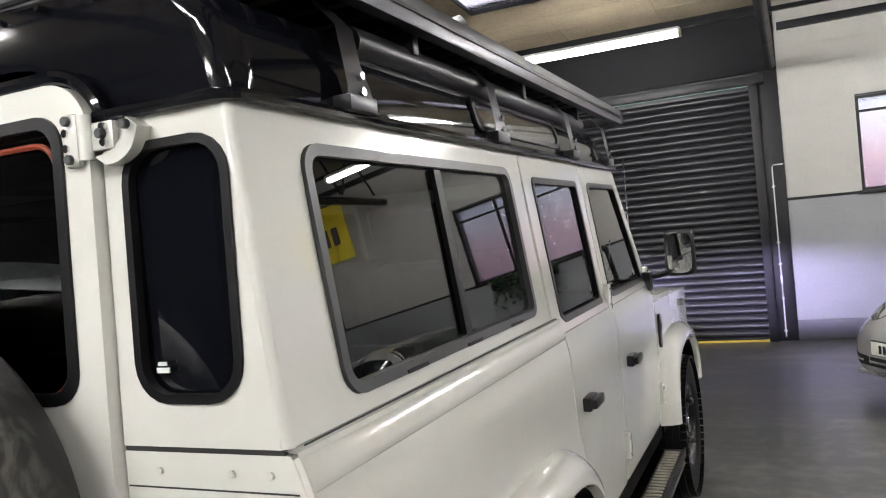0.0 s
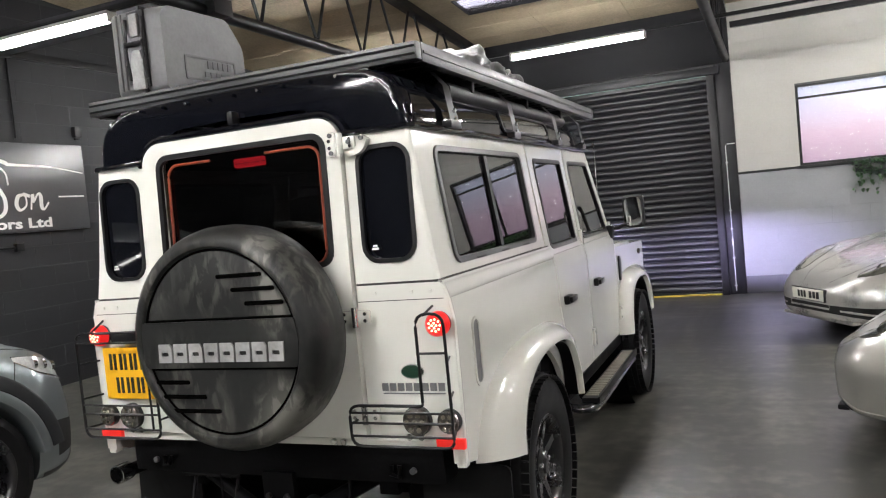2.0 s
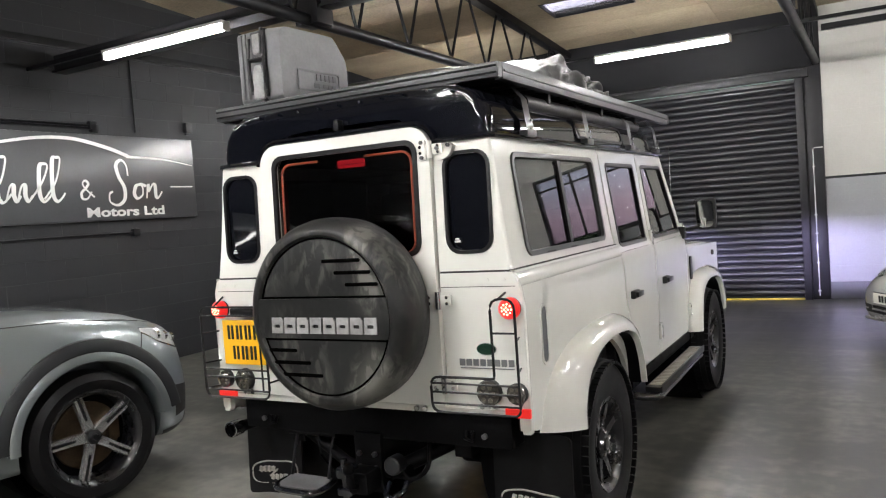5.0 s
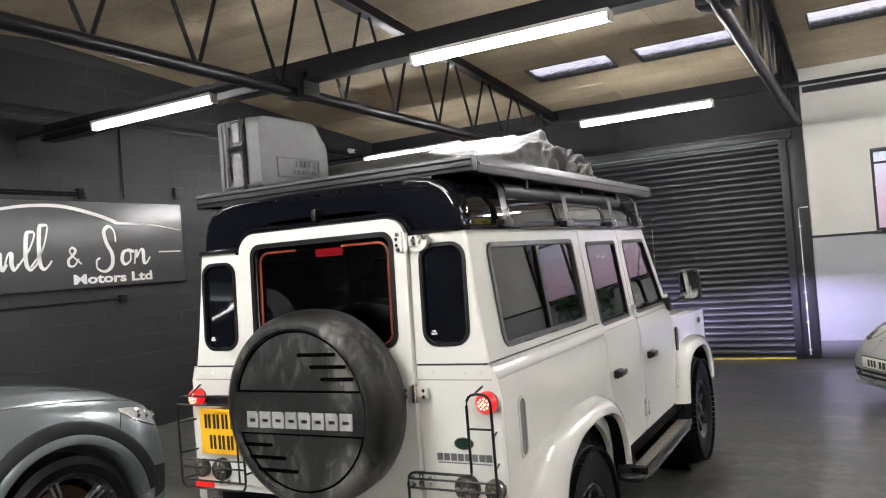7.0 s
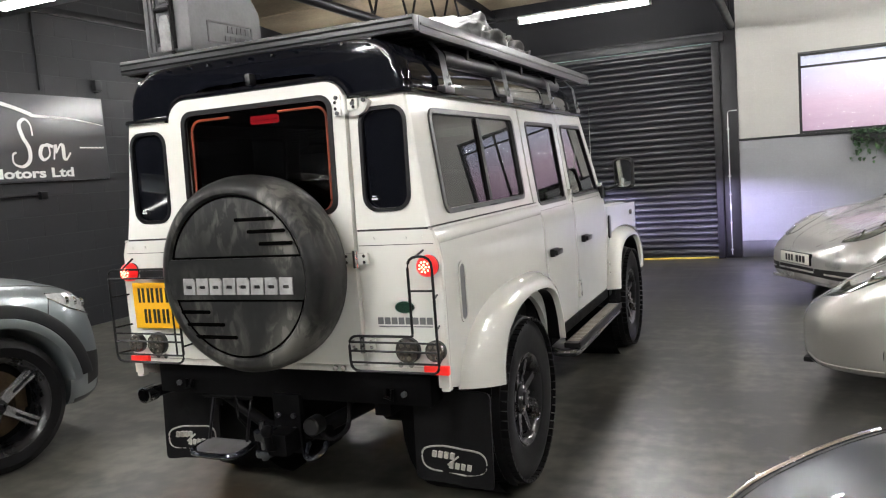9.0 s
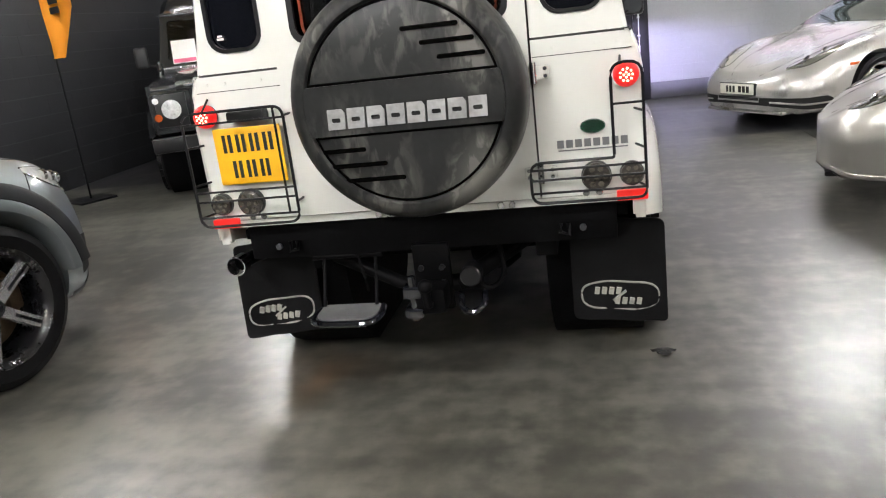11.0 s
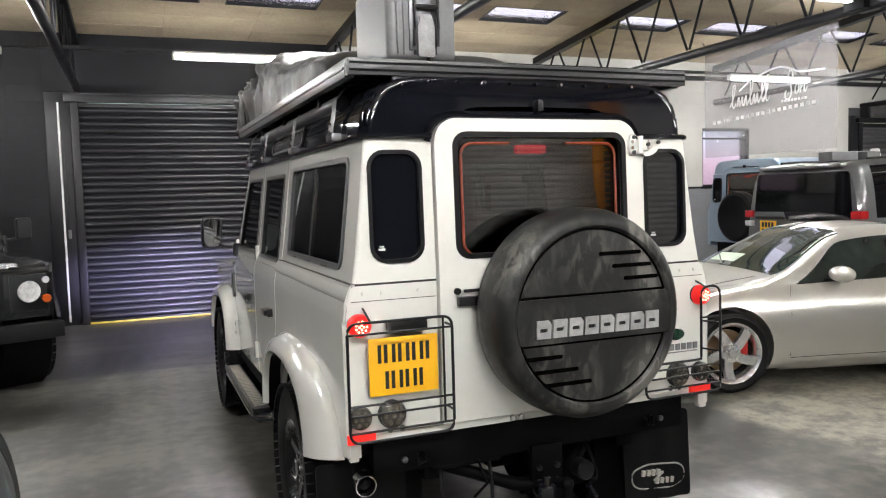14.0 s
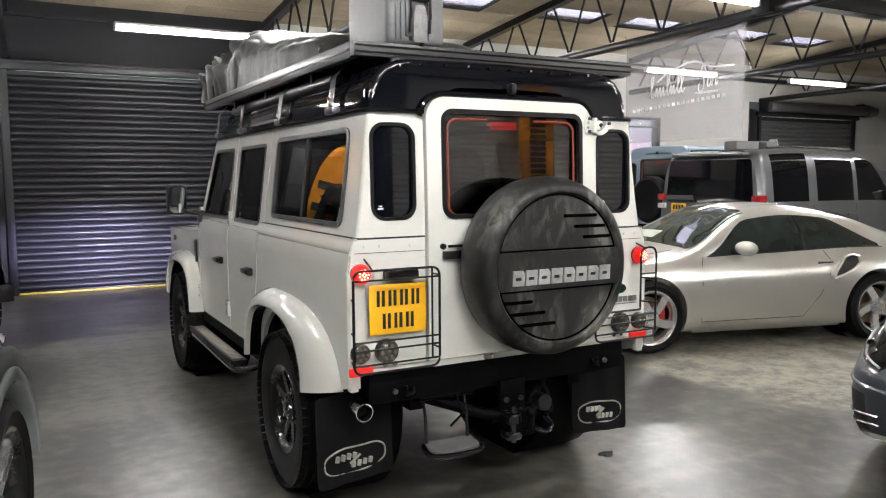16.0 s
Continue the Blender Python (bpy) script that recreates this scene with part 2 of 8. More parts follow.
def setting(name, bm, material, label, smooth=0):
    return tagged(part(name, bm, material, None, "", smooth), label, "", "", "structure")


def add(bm, verts, faces):
    vs = [bm.verts.new(v) for v in verts]
    for f in faces:
        if len(set(f)) > 2:
            try:
                bm.faces.new([vs[i] for i in f])
            except ValueError:
                pass
    return vs


def box(c, size, bevel=0.0, rot=None, bm=None, seg=2):
    bm = bm or bmesh.new()
    m = Matrix.Translation(c) @ (rot or Matrix()) @ Matrix.Diagonal((*size, 1))
    r = bmesh.ops.create_cube(bm, size=1, matrix=m)
    if bevel:
        edges = list({e for v in r["verts"] for e in v.link_edges})
        bmesh.ops.bevel(bm, geom=edges, offset=bevel, segments=seg, affect="EDGES", profile=0.6)
    return bm


def box2(a, b, bevel=0.0, bm=None):
    return box([(p + q) / 2 for p, q in zip(a, b)], [abs(q - p) for p, q in zip(a, b)], bevel, None, bm)


def loft(rows, bm=None, closed=False, caps=False):
    bm = bm or bmesh.new()
    n = len(rows[0])
    vs = [bm.verts.new(p) for r in rows for p in r]
    for i in range(len(rows) - 1):
        for j in range(n if closed else n - 1):
            k = (j + 1) % n
            q = [vs[i * n + j], vs[i * n + k], vs[(i + 1) * n + k], vs[(i + 1) * n + j]]
            try:
                bm.faces.new(q)
            except ValueError:
                pass
    if caps:
        bm.faces.new(vs[:n])
        bm.faces.new(vs[-n:])
    return bm


def tube(pts, r, seg=8, bm=None, loop=False):
    pts = [Vector(p) for p in pts]
    rows = []
    n = len(pts)
    up = Vector((0.03, 0.02, 1))
    for i, p in enumerate(pts):
        a = pts[i - 1] if (i or loop) else p
        b = pts[(i + 1) % n] if (i < n - 1 or loop) else p
        d = (b - a).normalized()
        s = d.cross(up)
        if s.length < 0.05:
            s = d.cross(Vector((1, 0.1, 0)))
        s.normalize()
        u = s.cross(d).normalized()
        rr = r[i] if isinstance(r, (list, tuple)) else r
        rows.append([p + rr * (s * math.cos(2 * math.pi * k / seg) + u * math.sin(2 * math.pi * k / seg)) for k in range(seg)])
    if loop:
        rows.append(rows[0])
    return loft(rows, bm, closed=True, caps=not loop)


def lathe(profile, m=None, seg=40, bm=None, caps=False):
    """profile: (radius, along x); turned about the x axis, then placed by m."""
    m = m or Matrix()
    rows = []
    for k in range(seg + 1):
        a = 2 * math.pi * k / seg
        rows.append([m @ Vector((x, r * math.cos(a), r * math.sin(a))) for r, x in profile])
    return loft(rows, bm)


def disc(c, r, depth, axis="y", seg=28, bevel=0.0, bm=None):
    """A short bevelled cylinder centred on c."""
    b = bevel or min(depth, r) * 0.15
    turn = {"x": Matrix(), "y": Matrix.Rotation(radians(90), 4, "Z"), "z": Matrix.Rotation(radians(90), 4, "Y")}[axis]
    h = depth / 2
    return lathe([(0, -h), (r - b, -h), (r, -h + b), (r, h - b), (r - b, h), (0, h)], Matrix.Translation(c) @ turn, seg, bm)


def rrect(u0, v0, u1, v1, r, n=5):
    rs = r if isinstance(r, (list, tuple)) else [r] * 4
    out = []
    for (cu, cv, a0), rr in zip(((u0, v0, 180), (u1, v0, 270), (u1, v1, 0), (u0, v1, 90)), rs):
        x = cu + rr if cu == u0 else cu - rr
        y = cv + rr if cv == v0 else cv - rr
        for k in range(n + 1):
            a = radians(a0 + 90 * k / n)
            out.append((x + rr * math.cos(a), y + rr * math.sin(a)))
    return out


def soften(points, r, n=4):
    """Rounds the corners of an outline; r is one radius or one a corner."""
    out = []
    c = len(points)
    for i, p in enumerate(points):
        rr = r[i] if isinstance(r, (list, tuple)) else r
        p, a, b = Vector(p), Vector(points[i - 1]), Vector(points[(i + 1) % c])
        if rr <= 0:
            out.append(tuple(p))
            continue
        da, db = (a - p), (b - p)
        t = min(rr, da.length * 0.48, db.length * 0.48)
        s, e = p + da.normalized() * t, p + db.normalized() * t
        for k in range(n + 1):
            f = k / n
            out.append(tuple((1 - f) ** 2 * s + 2 * f * (1 - f) * p + f * f * e))
    return out


def arc(cu, cv, r, a0, a1, n=14):
    return [(cu + r * math.cos(radians(a0 + (a1 - a0) * k / n)), cv + r * math.sin(radians(a0 + (a1 - a0) * k / n))) for k in range(n + 1)]


def sheet(outer, holes, thick, where, cu=(), cv=(), bm=None):
    """A plate with holes: outlines in (u, v), thickness w, placed by where(u, v, w)."""
    bm = bm or bmesh.new()
    t = bmesh.new()
    edges = []
    for loop in (outer, *holes):
        clean = [p for i, p in enumerate(loop) if (Vector(p) - Vector(loop[i - 1])).length > 1e-5]
        vs = [t.verts.new((u, v, 0)) for u, v in clean]
        edges += [t.edges.new((vs[i - 1], vs[i])) for i in range(len(vs))]
    bmesh.ops.triangle_fill(t, use_beauty=True, use_dissolve=False, edges=edges)
    for no, cs in (((1, 0, 0), cu), ((0, 1, 0), cv)):
        for c in cs:
            bmesh.ops.bisect_plane(t, geom=t.verts[:] + t.edges[:] + t.faces[:], plane_co=Vector(no) * c, plane_no=no)
    t.verts.index_update()
    n = len(t.verts)
    front = [where(v.co.x, v.co.y, 0.0) for v in t.verts]
    back = [where(v.co.x, v.co.y, thick) for v in t.verts]
    faces = [[v.index for v in f.verts] for f in t.faces]
    sides = [[e.verts[0].index, e.verts[1].index, e.verts[1].index + n, e.verts[0].index + n] for e in t.edges if len(e.link_faces) == 1]
    add(bm, front + back, faces + [[i + n for i in reversed(f)] for f in faces] + sides)
    t.free()
    return bm


def flat(axis, at, sign=1.0):
    """where() for a plate that lies across one axis; thickness goes along sign."""
    if axis == "y":
        return lambda u, v, w: Vector((u, at + sign * w, v))
    if axis == "x":
        return lambda u, v, w: Vector((at + sign * w, u, v))
    return lambda u, v, w: Vector((u, v, at + sign * w))


def ring(u0, v0, u1, v1, r, width):
    return rrect(u0 - width, v0 - width, u1 + width, v1 + width, r + width), rrect(u0, v0, u1, v1, r)


def hermite(keys, s):
    """Smooth curve through (s, value) keys, without overshoot."""
    if s <= keys[0][0]:
        return keys[0][1]
    if s >= keys[-1][0]:
        return keys[-1][1]
    n = len(keys)
    d = [(keys[i + 1][1] - keys[i][1]) / (keys[i + 1][0] - keys[i][0]) for i in range(n - 1)]
    m = [d[0]] + [0 if d[i - 1] * d[i] <= 0 else 2 * d[i - 1] * d[i] / (d[i - 1] + d[i]) for i in range(1, n - 1)] + [d[-1]]
    for i in range(n - 1):
        if s <= keys[i + 1][0]:
            h = keys[i + 1][0] - keys[i][0]
            f = (s - keys[i][0]) / h
            return ((2 * f ** 3 - 3 * f * f + 1) * keys[i][1] + (f ** 3 - 2 * f * f + f) * h * m[i]
                    + (-2 * f ** 3 + 3 * f * f) * keys[i + 1][1] + (f ** 3 - f * f) * h * m[i + 1])


def spline(points, n):
    """Catmull-Rom through 2D or 3D points, n samples a span."""
    p = [Vector(q) for q in points]
    p = [2 * p[0] - p[1]] + p + [2 * p[-1] - p[-2]]
    out = []
    for i in range(1, len(p) - 2):
        for k in range(n):
            f = k / n
            out.append(0.5 * ((2 * p[i]) + (p[i + 1] - p[i - 1]) * f + (2 * p[i - 1] - 5 * p[i] + 4 * p[i + 1] - p[i + 2]) * f * f
                              + (3 * p[i] - p[i - 1] - 3 * p[i + 1] + p[i + 2]) * f ** 3))
    out.append(p[-2])
    return out


def carve(bm, cutter):
    """Cuts the solid cutter out of bm; returns a new bmesh."""
    a, b = new("work", finish(bm, "work", None, 0)), new("cut", finish(cutter, "cut", None, 0))
    mod = a.modifiers.new("cut", "BOOLEAN")
    mod.operation, mod.object, mod.solver = "DIFFERENCE", b, "EXACT"
    dg = bpy.context.evaluated_depsgraph_get()
    dg.update()
    out = bmesh.new()
    out.from_mesh(a.evaluated_get(dg).to_mesh())
    for o in (a, b):
        me = o.data
        bpy.data.objects.remove(o)
        bpy.data.meshes.remove(me)
    return out


# ---------------------------------------------------------------- the hall
LEFT, RIGHT, BACK, FRONT = -5.62, 17.4, -7.5, 8.91
RIDGE = 2.65


def roof_z(y):
    return 4.45 - 0.085 * abs(y - RIDGE)


FLOOR = bpy.data.materials.new("sealed_concrete")
FLOOR.use_nodes = True
n, l = FLOOR.node_tree.nodes, FLOOR.node_tree.links
b = n["Principled BSDF"]
b.inputs["Specular IOR Level"].default_value = 0.9
b.inputs["Coat Weight"].default_value, b.inputs["Coat Roughness"].default_value = 0.34, 0.24
tc = n.new("ShaderNodeTexCoord")


def field(scale, stretch=(1, 1, 1), turn=0.0, detail=4, rough=0.5, warp=0.0):
    """A noise field over the floor."""
    mp, t_ = n.new("ShaderNodeMapping"), n.new("ShaderNodeTexNoise")
    mp.inputs["Scale"].default_value, mp.inputs["Rotation"].default_value, mp.inputs["Location"].default_value = stretch, (0, 0, radians(turn)), (3.7, 1.9, 0.43)
    t_.inputs["Scale"].default_value, t_.inputs["Detail"].default_value, t_.inputs["Roughness"].default_value, t_.inputs["Distortion"].default_value = scale, detail, rough, warp
    l.new(tc.outputs["Object"], mp.inputs["Vector"])
    l.new(mp.outputs[0], t_.inputs["Vector"])
    return t_.outputs["Fac"]


def blend(a, c, f):
    m_ = n.new("ShaderNodeMix")
    m_.data_type = "FLOAT"
    m_.inputs["Factor"].default_value = f
    l.new(a, m_.inputs["A"])
    l.new(c, m_.inputs["B"])
    return m_.outputs["Result"]


def remap(v, a, c, lo=0.0, hi=1.0):
    m_ = n.new("ShaderNodeMapRange")
    for key, val in (("From Min", a), ("From Max", c), ("To Min", lo), ("To Max", hi)):
        m_.inputs[key].default_value = val
    l.new(v, m_.inputs["Value"])
    return m_.outputs["Result"]


def maths(op, a, c):
    m_ = n.new("ShaderNodeMath")
    m_.operation = op
    for sock, val in zip(m_.inputs, (a, c)):
        if isinstance(val, (int, float)):
            sock.default_value = val
        else:
            l.new(val, sock)
    return m_.outputs[0]


def tint(a, color, fac, mode="MIX"):
    m_ = n.new("ShaderNodeMix")
    m_.data_type, m_.blend_type = "RGBA", mode
    l.new(fac, m_.inputs["Factor"])
    l.new(a, m_.inputs["A"])
    if isinstance(color, tuple):
        m_.inputs["B"].default_value = (*color, 1)
    else:
        l.new(color, m_.inputs["B"])
    return m_.outputs["Result"]


def two_tone(v, a, c, dark, light):
    m_ = n.new("ShaderNodeValToRGB")
    m_.color_ramp.interpolation = "EASE"
    m_.color_ramp.elements[0].position, m_.color_ramp.elements[0].color = a, (*dark, 1)
    m_.color_ramp.elements[1].position, m_.color_ramp.elements[1].color = c, (*light, 1)
    l.new(v, m_.inputs["Fac"])
    return m_.outputs["Color"]


def near_spot(x, y, far, close):
    m_ = n.new("ShaderNodeVectorMath")
    m_.operation = "DISTANCE"
    m_.inputs[1].default_value = (x, y, 0)
    l.new(tc.outputs["Object"], m_.inputs[0])
    return remap(m_.outputs["Value"], far, close)


clouds, smears, wipes, dirt = field(0.5, detail=3), field(0.9, (0.5, 4.0, 1), 24), field(1.3, (4.5, 0.5, 1), 8), field(9.0, detail=5)
tone_ = blend(blend(blend(clouds, smears, 0.45), wipes, 0.3), dirt, 0.28)
base_ = two_tone(tone_, 0.42, 0.60, (0.024, 0.024, 0.0205), (0.135, 0.132, 0.112))
# paler streaks in front of the bay, lamp sheen painted into the same colour
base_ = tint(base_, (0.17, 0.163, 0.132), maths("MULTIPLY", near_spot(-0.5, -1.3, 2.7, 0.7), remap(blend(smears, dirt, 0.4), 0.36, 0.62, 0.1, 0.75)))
# rusty drip under the tail pipe
base_ = tint(base_, (0.13, 0.075, 0.035), maths("MULTIPLY", near_spot(-0.63, 0.2, 0.42, 0.05), remap(field(3.0, (1.6, 0.8, 1), 0, 4), 0.42, 0.66, 0.0, 0.6)))
# the seal has worn off in the bays and shows flaking pale concrete
sep = n.new("ShaderNodeSeparateXYZ")
l.new(tc.outputs["Object"], sep.inputs[0])
edge_ = maths("ADD", maths("ADD", remap(sep.outputs["X"], 2.1, 4.3, 0.0, 0.85), maths("MULTIPLY", near_spot(3.0, 1.35, 1.5, 0.5), 0.5)), maths("MULTIPLY", maths("SUBTRACT", field(1.1, detail=8, rough=0.66), 0.5), 1.35))
worn_ = maths("MULTIPLY", remap(edge_, 0.42, 0.62), remap(sep.outputs["X"], 1.8, 2.3))
flake_ = two_tone(field(3.4, detail=12, rough=0.78), 0.40, 0.60, (0.33, 0.31, 0.245), (0.115, 0.112, 0.098))
base_ = tint(base_, flake_, worn_)
# the old slab by the shutter is darker and damp
old_ = remap(sep.outputs["Y"], 5.30, 5.36)
base_ = tint(base_, (0.62, 0.60, 0.66), old_, "MULTIPLY")
base_ = tint(base_, (0.018, 0.018, 0.022), maths("MULTIPLY", old_, remap(field(1.0, (0.55, 1.6, 1), 6, 8, 0.66, 0.4), 0.46, 0.53, 0.0, 0.85)))
l.new(base_, b.inputs["Base Color"])
gloss_ = remap(blend(blend(wipes, clouds, 0.4), dirt, 0.25), 0.34, 0.66, 0.335, 0.45)
gloss_ = maths("ADD", gloss_, maths("MULTIPLY", worn_, 0.12))
l.new(gloss_, b.inputs["Roughness"])
bp = n.new("ShaderNodeBump")
bp.inputs["Strength"].default_value, bp.inputs["Distance"].default_value = 0.12, 0.004
l.new(blend(field(14.0, detail=6), field(2.2, (1, 2.5, 1), 20), 0.5), bp.inputs["Height"])
l.new(bp.outputs[0], b.inputs["Normal"])
# the shutter wall's dimness is put into this darker copy of the charcoal paint
DIMWALL = surface("dimmed_charcoal_paint", (0.0062, 0.0064, 0.0078), 0.6, vary=0.25, scale=1.5, fine=45, bump=0.2, depth=0.002, spec=0.15)
CHARCOAL = surface("charcoal_masonry_paint", (0.0195, 0.0205, 0.023), 0.58, spec=0.3, vary=0.25, scale=1.2, fine=45, bump=0.35, depth=0.003, rand=0.03)
MORTAR = surface("painted_mortar", (0.019, 0.020, 0.0225), 0.6, vary=0.2, scale=5, fine=60, bump=0.3)
CREAM = surface("off_white_masonry_paint", (0.29, 0.283, 0.264), 0.6, vary=0.08, scale=1.4, fine=50, bump=0.25, depth=0.002, rand=0.02, island=True)
GREYWALL = surface("mid_grey_masonry_paint", (0.165, 0.17, 0.18), 0.45, vary=0.1, scale=1.6, fine=50, bump=0.25, depth=0.002, rand=0.04, island=True)
SKIRT = surface("dark_grey_skirting_paint", (0.028, 0.029, 0.032), 0.5, vary=0.25, scale=3, fine=40, bump=0.2)
BLACKSTEEL = surface("black_painted_steel", (0.006, 0.006, 0.0072), 0.4, spec=0.2, vary=0.3, scale=5, fine=60, bump=0.15)
SHUTTER = surface("anthracite_shutter_paint", (0.0062, 0.0065, 0.0085), 0.32, spec=0.28, vary=0.2, scale=2, fine=40, bump=0.0, rand=0.08, stretch=(0.3, 1, 1))
WOODWOOL = surface("wood_wool_slab", (0.295, 0.242, 0.166), 0.85, vary=0.5, scale=1.3, fine=55, bump=0.5, depth=0.006, rand=0.16, island=True, stretch=(0.5, 1, 1))
YELLOW = surface("yellow_safety_edge", (0.55, 0.42, 0.06), 0.5, vary=0.3, scale=8, fine=50, bump=0.1)
CABLE = surface("white_conduit", (0.55, 0.55, 0.53), 0.45, vary=0.15, scale=9)
LAMP = glow("lit_tube_cover", (1.0, 0.98, 0.965), TUBE)
LAMPBODY = surface("white_lamp_housing", (0.7, 0.7, 0.68), 0.4, vary=0.05)
FROST = glass("textured_window_glass", (0.9, 0.9, 0.92), 0.12, 0.5, 22)
SKYPANE = glass("dusty_skylight_glass", (0.8, 0.8, 0.82), 0.2, 0.12, 9)
LEAF = surface("ivy_leaf", (0.035, 0.085, 0.03), 0.4, vary=0.3, scale=14, bump=0.1, rand=0.45, island=True)
ORANGEFLAG = surface("orange_flag_cloth", (0.72, 0.26, 0.015), 0.7, vary=0.08, scale=5, fine=200, bump=0.15)
YELLOWFLAG = surface("yellow_flag_cloth", (0.8, 0.62, 0.02), 0.7, vary=0.06, scale=5, fine=200, bump=0.1)
POSTER = surface("glossy_grey_poster", (0.06, 0.061, 0.066), 0.25, vary=0.3, scale=3, fine=20, bump=0.02)
SIGNGREY = surface("dark_sign_panel", (0.05, 0.052, 0.056), 0.3, vary=0.12, scale=1.2, fine=30, bump=0.02)


def banner_cloth(name, color, hole):
    m = surface(name, color, 0.7, vary=0.06, scale=2, fine=120, bump=0.1)
    n, l = m.node_tree.nodes, m.node_tree.links
    mix, tr = n.new("ShaderNodeMixShader"), n.new("ShaderNodeBsdfTransparent")
    mix.inputs[0].default_value = 1 - hole
    l.new(tr.outputs[0], mix.inputs[1])
    l.new(n["Principled BSDF"].outputs[0], mix.inputs[2])
    l.new(mix.outputs[0], n["Material Output"].inputs["Surface"])
    return m


MESHCLOTH = banner_cloth("grey_mesh_banner", (0.26, 0.25, 0.265), 0.5)

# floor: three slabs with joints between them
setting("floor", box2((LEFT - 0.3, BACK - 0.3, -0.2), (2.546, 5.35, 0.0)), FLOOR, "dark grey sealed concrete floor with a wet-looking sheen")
setting("floor_in_bays", box2((2.552, BACK - 0.3, -0.2), (RIGHT + 0.3, 5.35, -0.002)), FLOOR, "pale flaking concrete floor under the parked cars")
setting("floor_by_shutter", box2((LEFT - 0.3, 5.356, -0.2), (RIGHT + 0.3, FRONT + 0.4, -0.003)), FLOOR, "older stained concrete floor in front of the shutter")

# walls with real openings
WIN = [(2.13, 3.93), (6.1, 7.45), (8.3, 9.4)]
ops = [rrect(-2.02, 0.0, 1.13, 3.1, 0.001, 1)] + [rrect(a, 1.66, b, 2.71, 0.001, 1) for a, b in WIN] + [rrect(11.6, 0.0, 14.6, 2.9, 0.001, 1)]
low = [(LEFT - 0.3, -0.2), (-2.02, -0.2), (-2.02, 3.1), (1.13, 3.1), (1.13, -0.2), (12.1, -0.2), (12.1, 2.95), (15.56, 2.95), (15.56, -0.2), (RIGHT + 0.3, -0.2),
       (RIGHT + 0.3, 4.6), (LEFT - 0.3, 4.6)]
setting("wall_north", sheet(low, [rrect(a, 1.66, b, 2.71, 0.001, 1) for a, b in WIN], 0.24, flat("y", FRONT + 0.02)), MORTAR, "painted masonry wall with shutters and windows")
setting("wall_west", box2((LEFT - 0.3, BACK - 0.3, -0.2), (LEFT + 0.003, FRONT + 0.01, 4.6)), MORTAR, "charcoal painted blockwork wall")
setting("wall_south", box2((LEFT - 0.02, BACK - 0.3, 0.0), (2.95, BACK, 4.6)), CHARCOAL, "plain charcoal painted wall")
setting("wall_south_2", box2((2.95, BACK - 0.3, 0.0), (RIGHT, BACK, 4.6)), CREAM, "plain off-white wall beside the rear shutter")
setting("wall_east", box2((RIGHT, BACK - 0.3, 0.0), (RIGHT + 0.3, FRONT + 0.01, 4.6)), CREAM, "plain off-white wall")


# ceiling of slabs in one mesh, with openings for the skylights
SKYLIGHTS = [(-1.72, -0.62), (-0.32, 0.82), (1.62, 2.75), (3.1, 4.2), (5.2, 6.3), (6.8, 7.9), (9.0, 10.1), (10.6, 11.7)]
SKY_Y = (6.75, 7.35)
bm = bmesh.new()
edges_x = [LEFT + 0.02, -3.9, -2.17]
x = -2.17
while x < RIGHT - 0.5:
    x += 1.157
    edges_x.append(min(x, RIGHT))
rows_y = [BACK, -6.9, -6.3, -5.7, -5.1, -4.5, -3.9, -3.3, -2.7, -2.1, -1.5, -0.9, -0.3, 0.3, 0.9, 1.5, 2.08, RIDGE, 3.2, 3.8, 4.4, 5.0, 5.6, 6.2, SKY_Y[0], SKY_Y[1], 7.9, 8.4, FRONT]
for y0, y1 in zip(rows_y, rows_y[1:]):
    xs = edges_x
    if (y0, y1) == SKY_Y:
        xs = sorted([LEFT + 0.02, RIGHT] + [v for s in SKYLIGHTS for v in s])
    for x0, x1 in zip(xs, xs[1:]):
        if (y0, y1) == SKY_Y and any(abs(x0 - s[0]) < 1e-6 for s in SKYLIGHTS):
            continue
        g, d = 0.002, random.uniform(-0.002, 0.002)
        pts = [(x0 + g, y0 + g), (x1 - g, y0 + g), (x1 - g, y1 - g), (x0 + g, y1 - g)]
        vs = [(px, py, roof_z(py) + d) for px, py in pts] + [(px, py, roof_z(py) + 0.06) for px, py in pts]
        add(bm, vs, [(0, 1, 2, 3), (4, 5, 6, 7), (0, 1, 5, 4), (1, 2, 6, 5), (2, 3, 7, 6), (3, 0, 4, 7)])
setting("ceiling", bm, WOODWOOL, "stained tan wood-wool slabs on a shallow pitch")
bm = bmesh.new()
for y0, y1 in ((BACK, RIDGE), (RIDGE, SKY_Y[0]), (SKY_Y[1], FRONT + 0.3)):
    vs = [(px, py, roof_z(py) + dz) for dz in (0.066, 0.12) for px, py in ((LEFT - 0.3, y0), (RIGHT + 0.3, y0), (RIGHT + 0.3, y1), (LEFT - 0.3, y1))]
    add(bm, vs, [(0, 1, 2, 3), (4, 5, 6, 7), (0, 1, 5, 4), (1, 2, 6, 5), (2, 3, 7, 6), (3, 0, 4, 7)])
setting("roof_deck", bm, UNDER, "dark roof covering above the slabs")
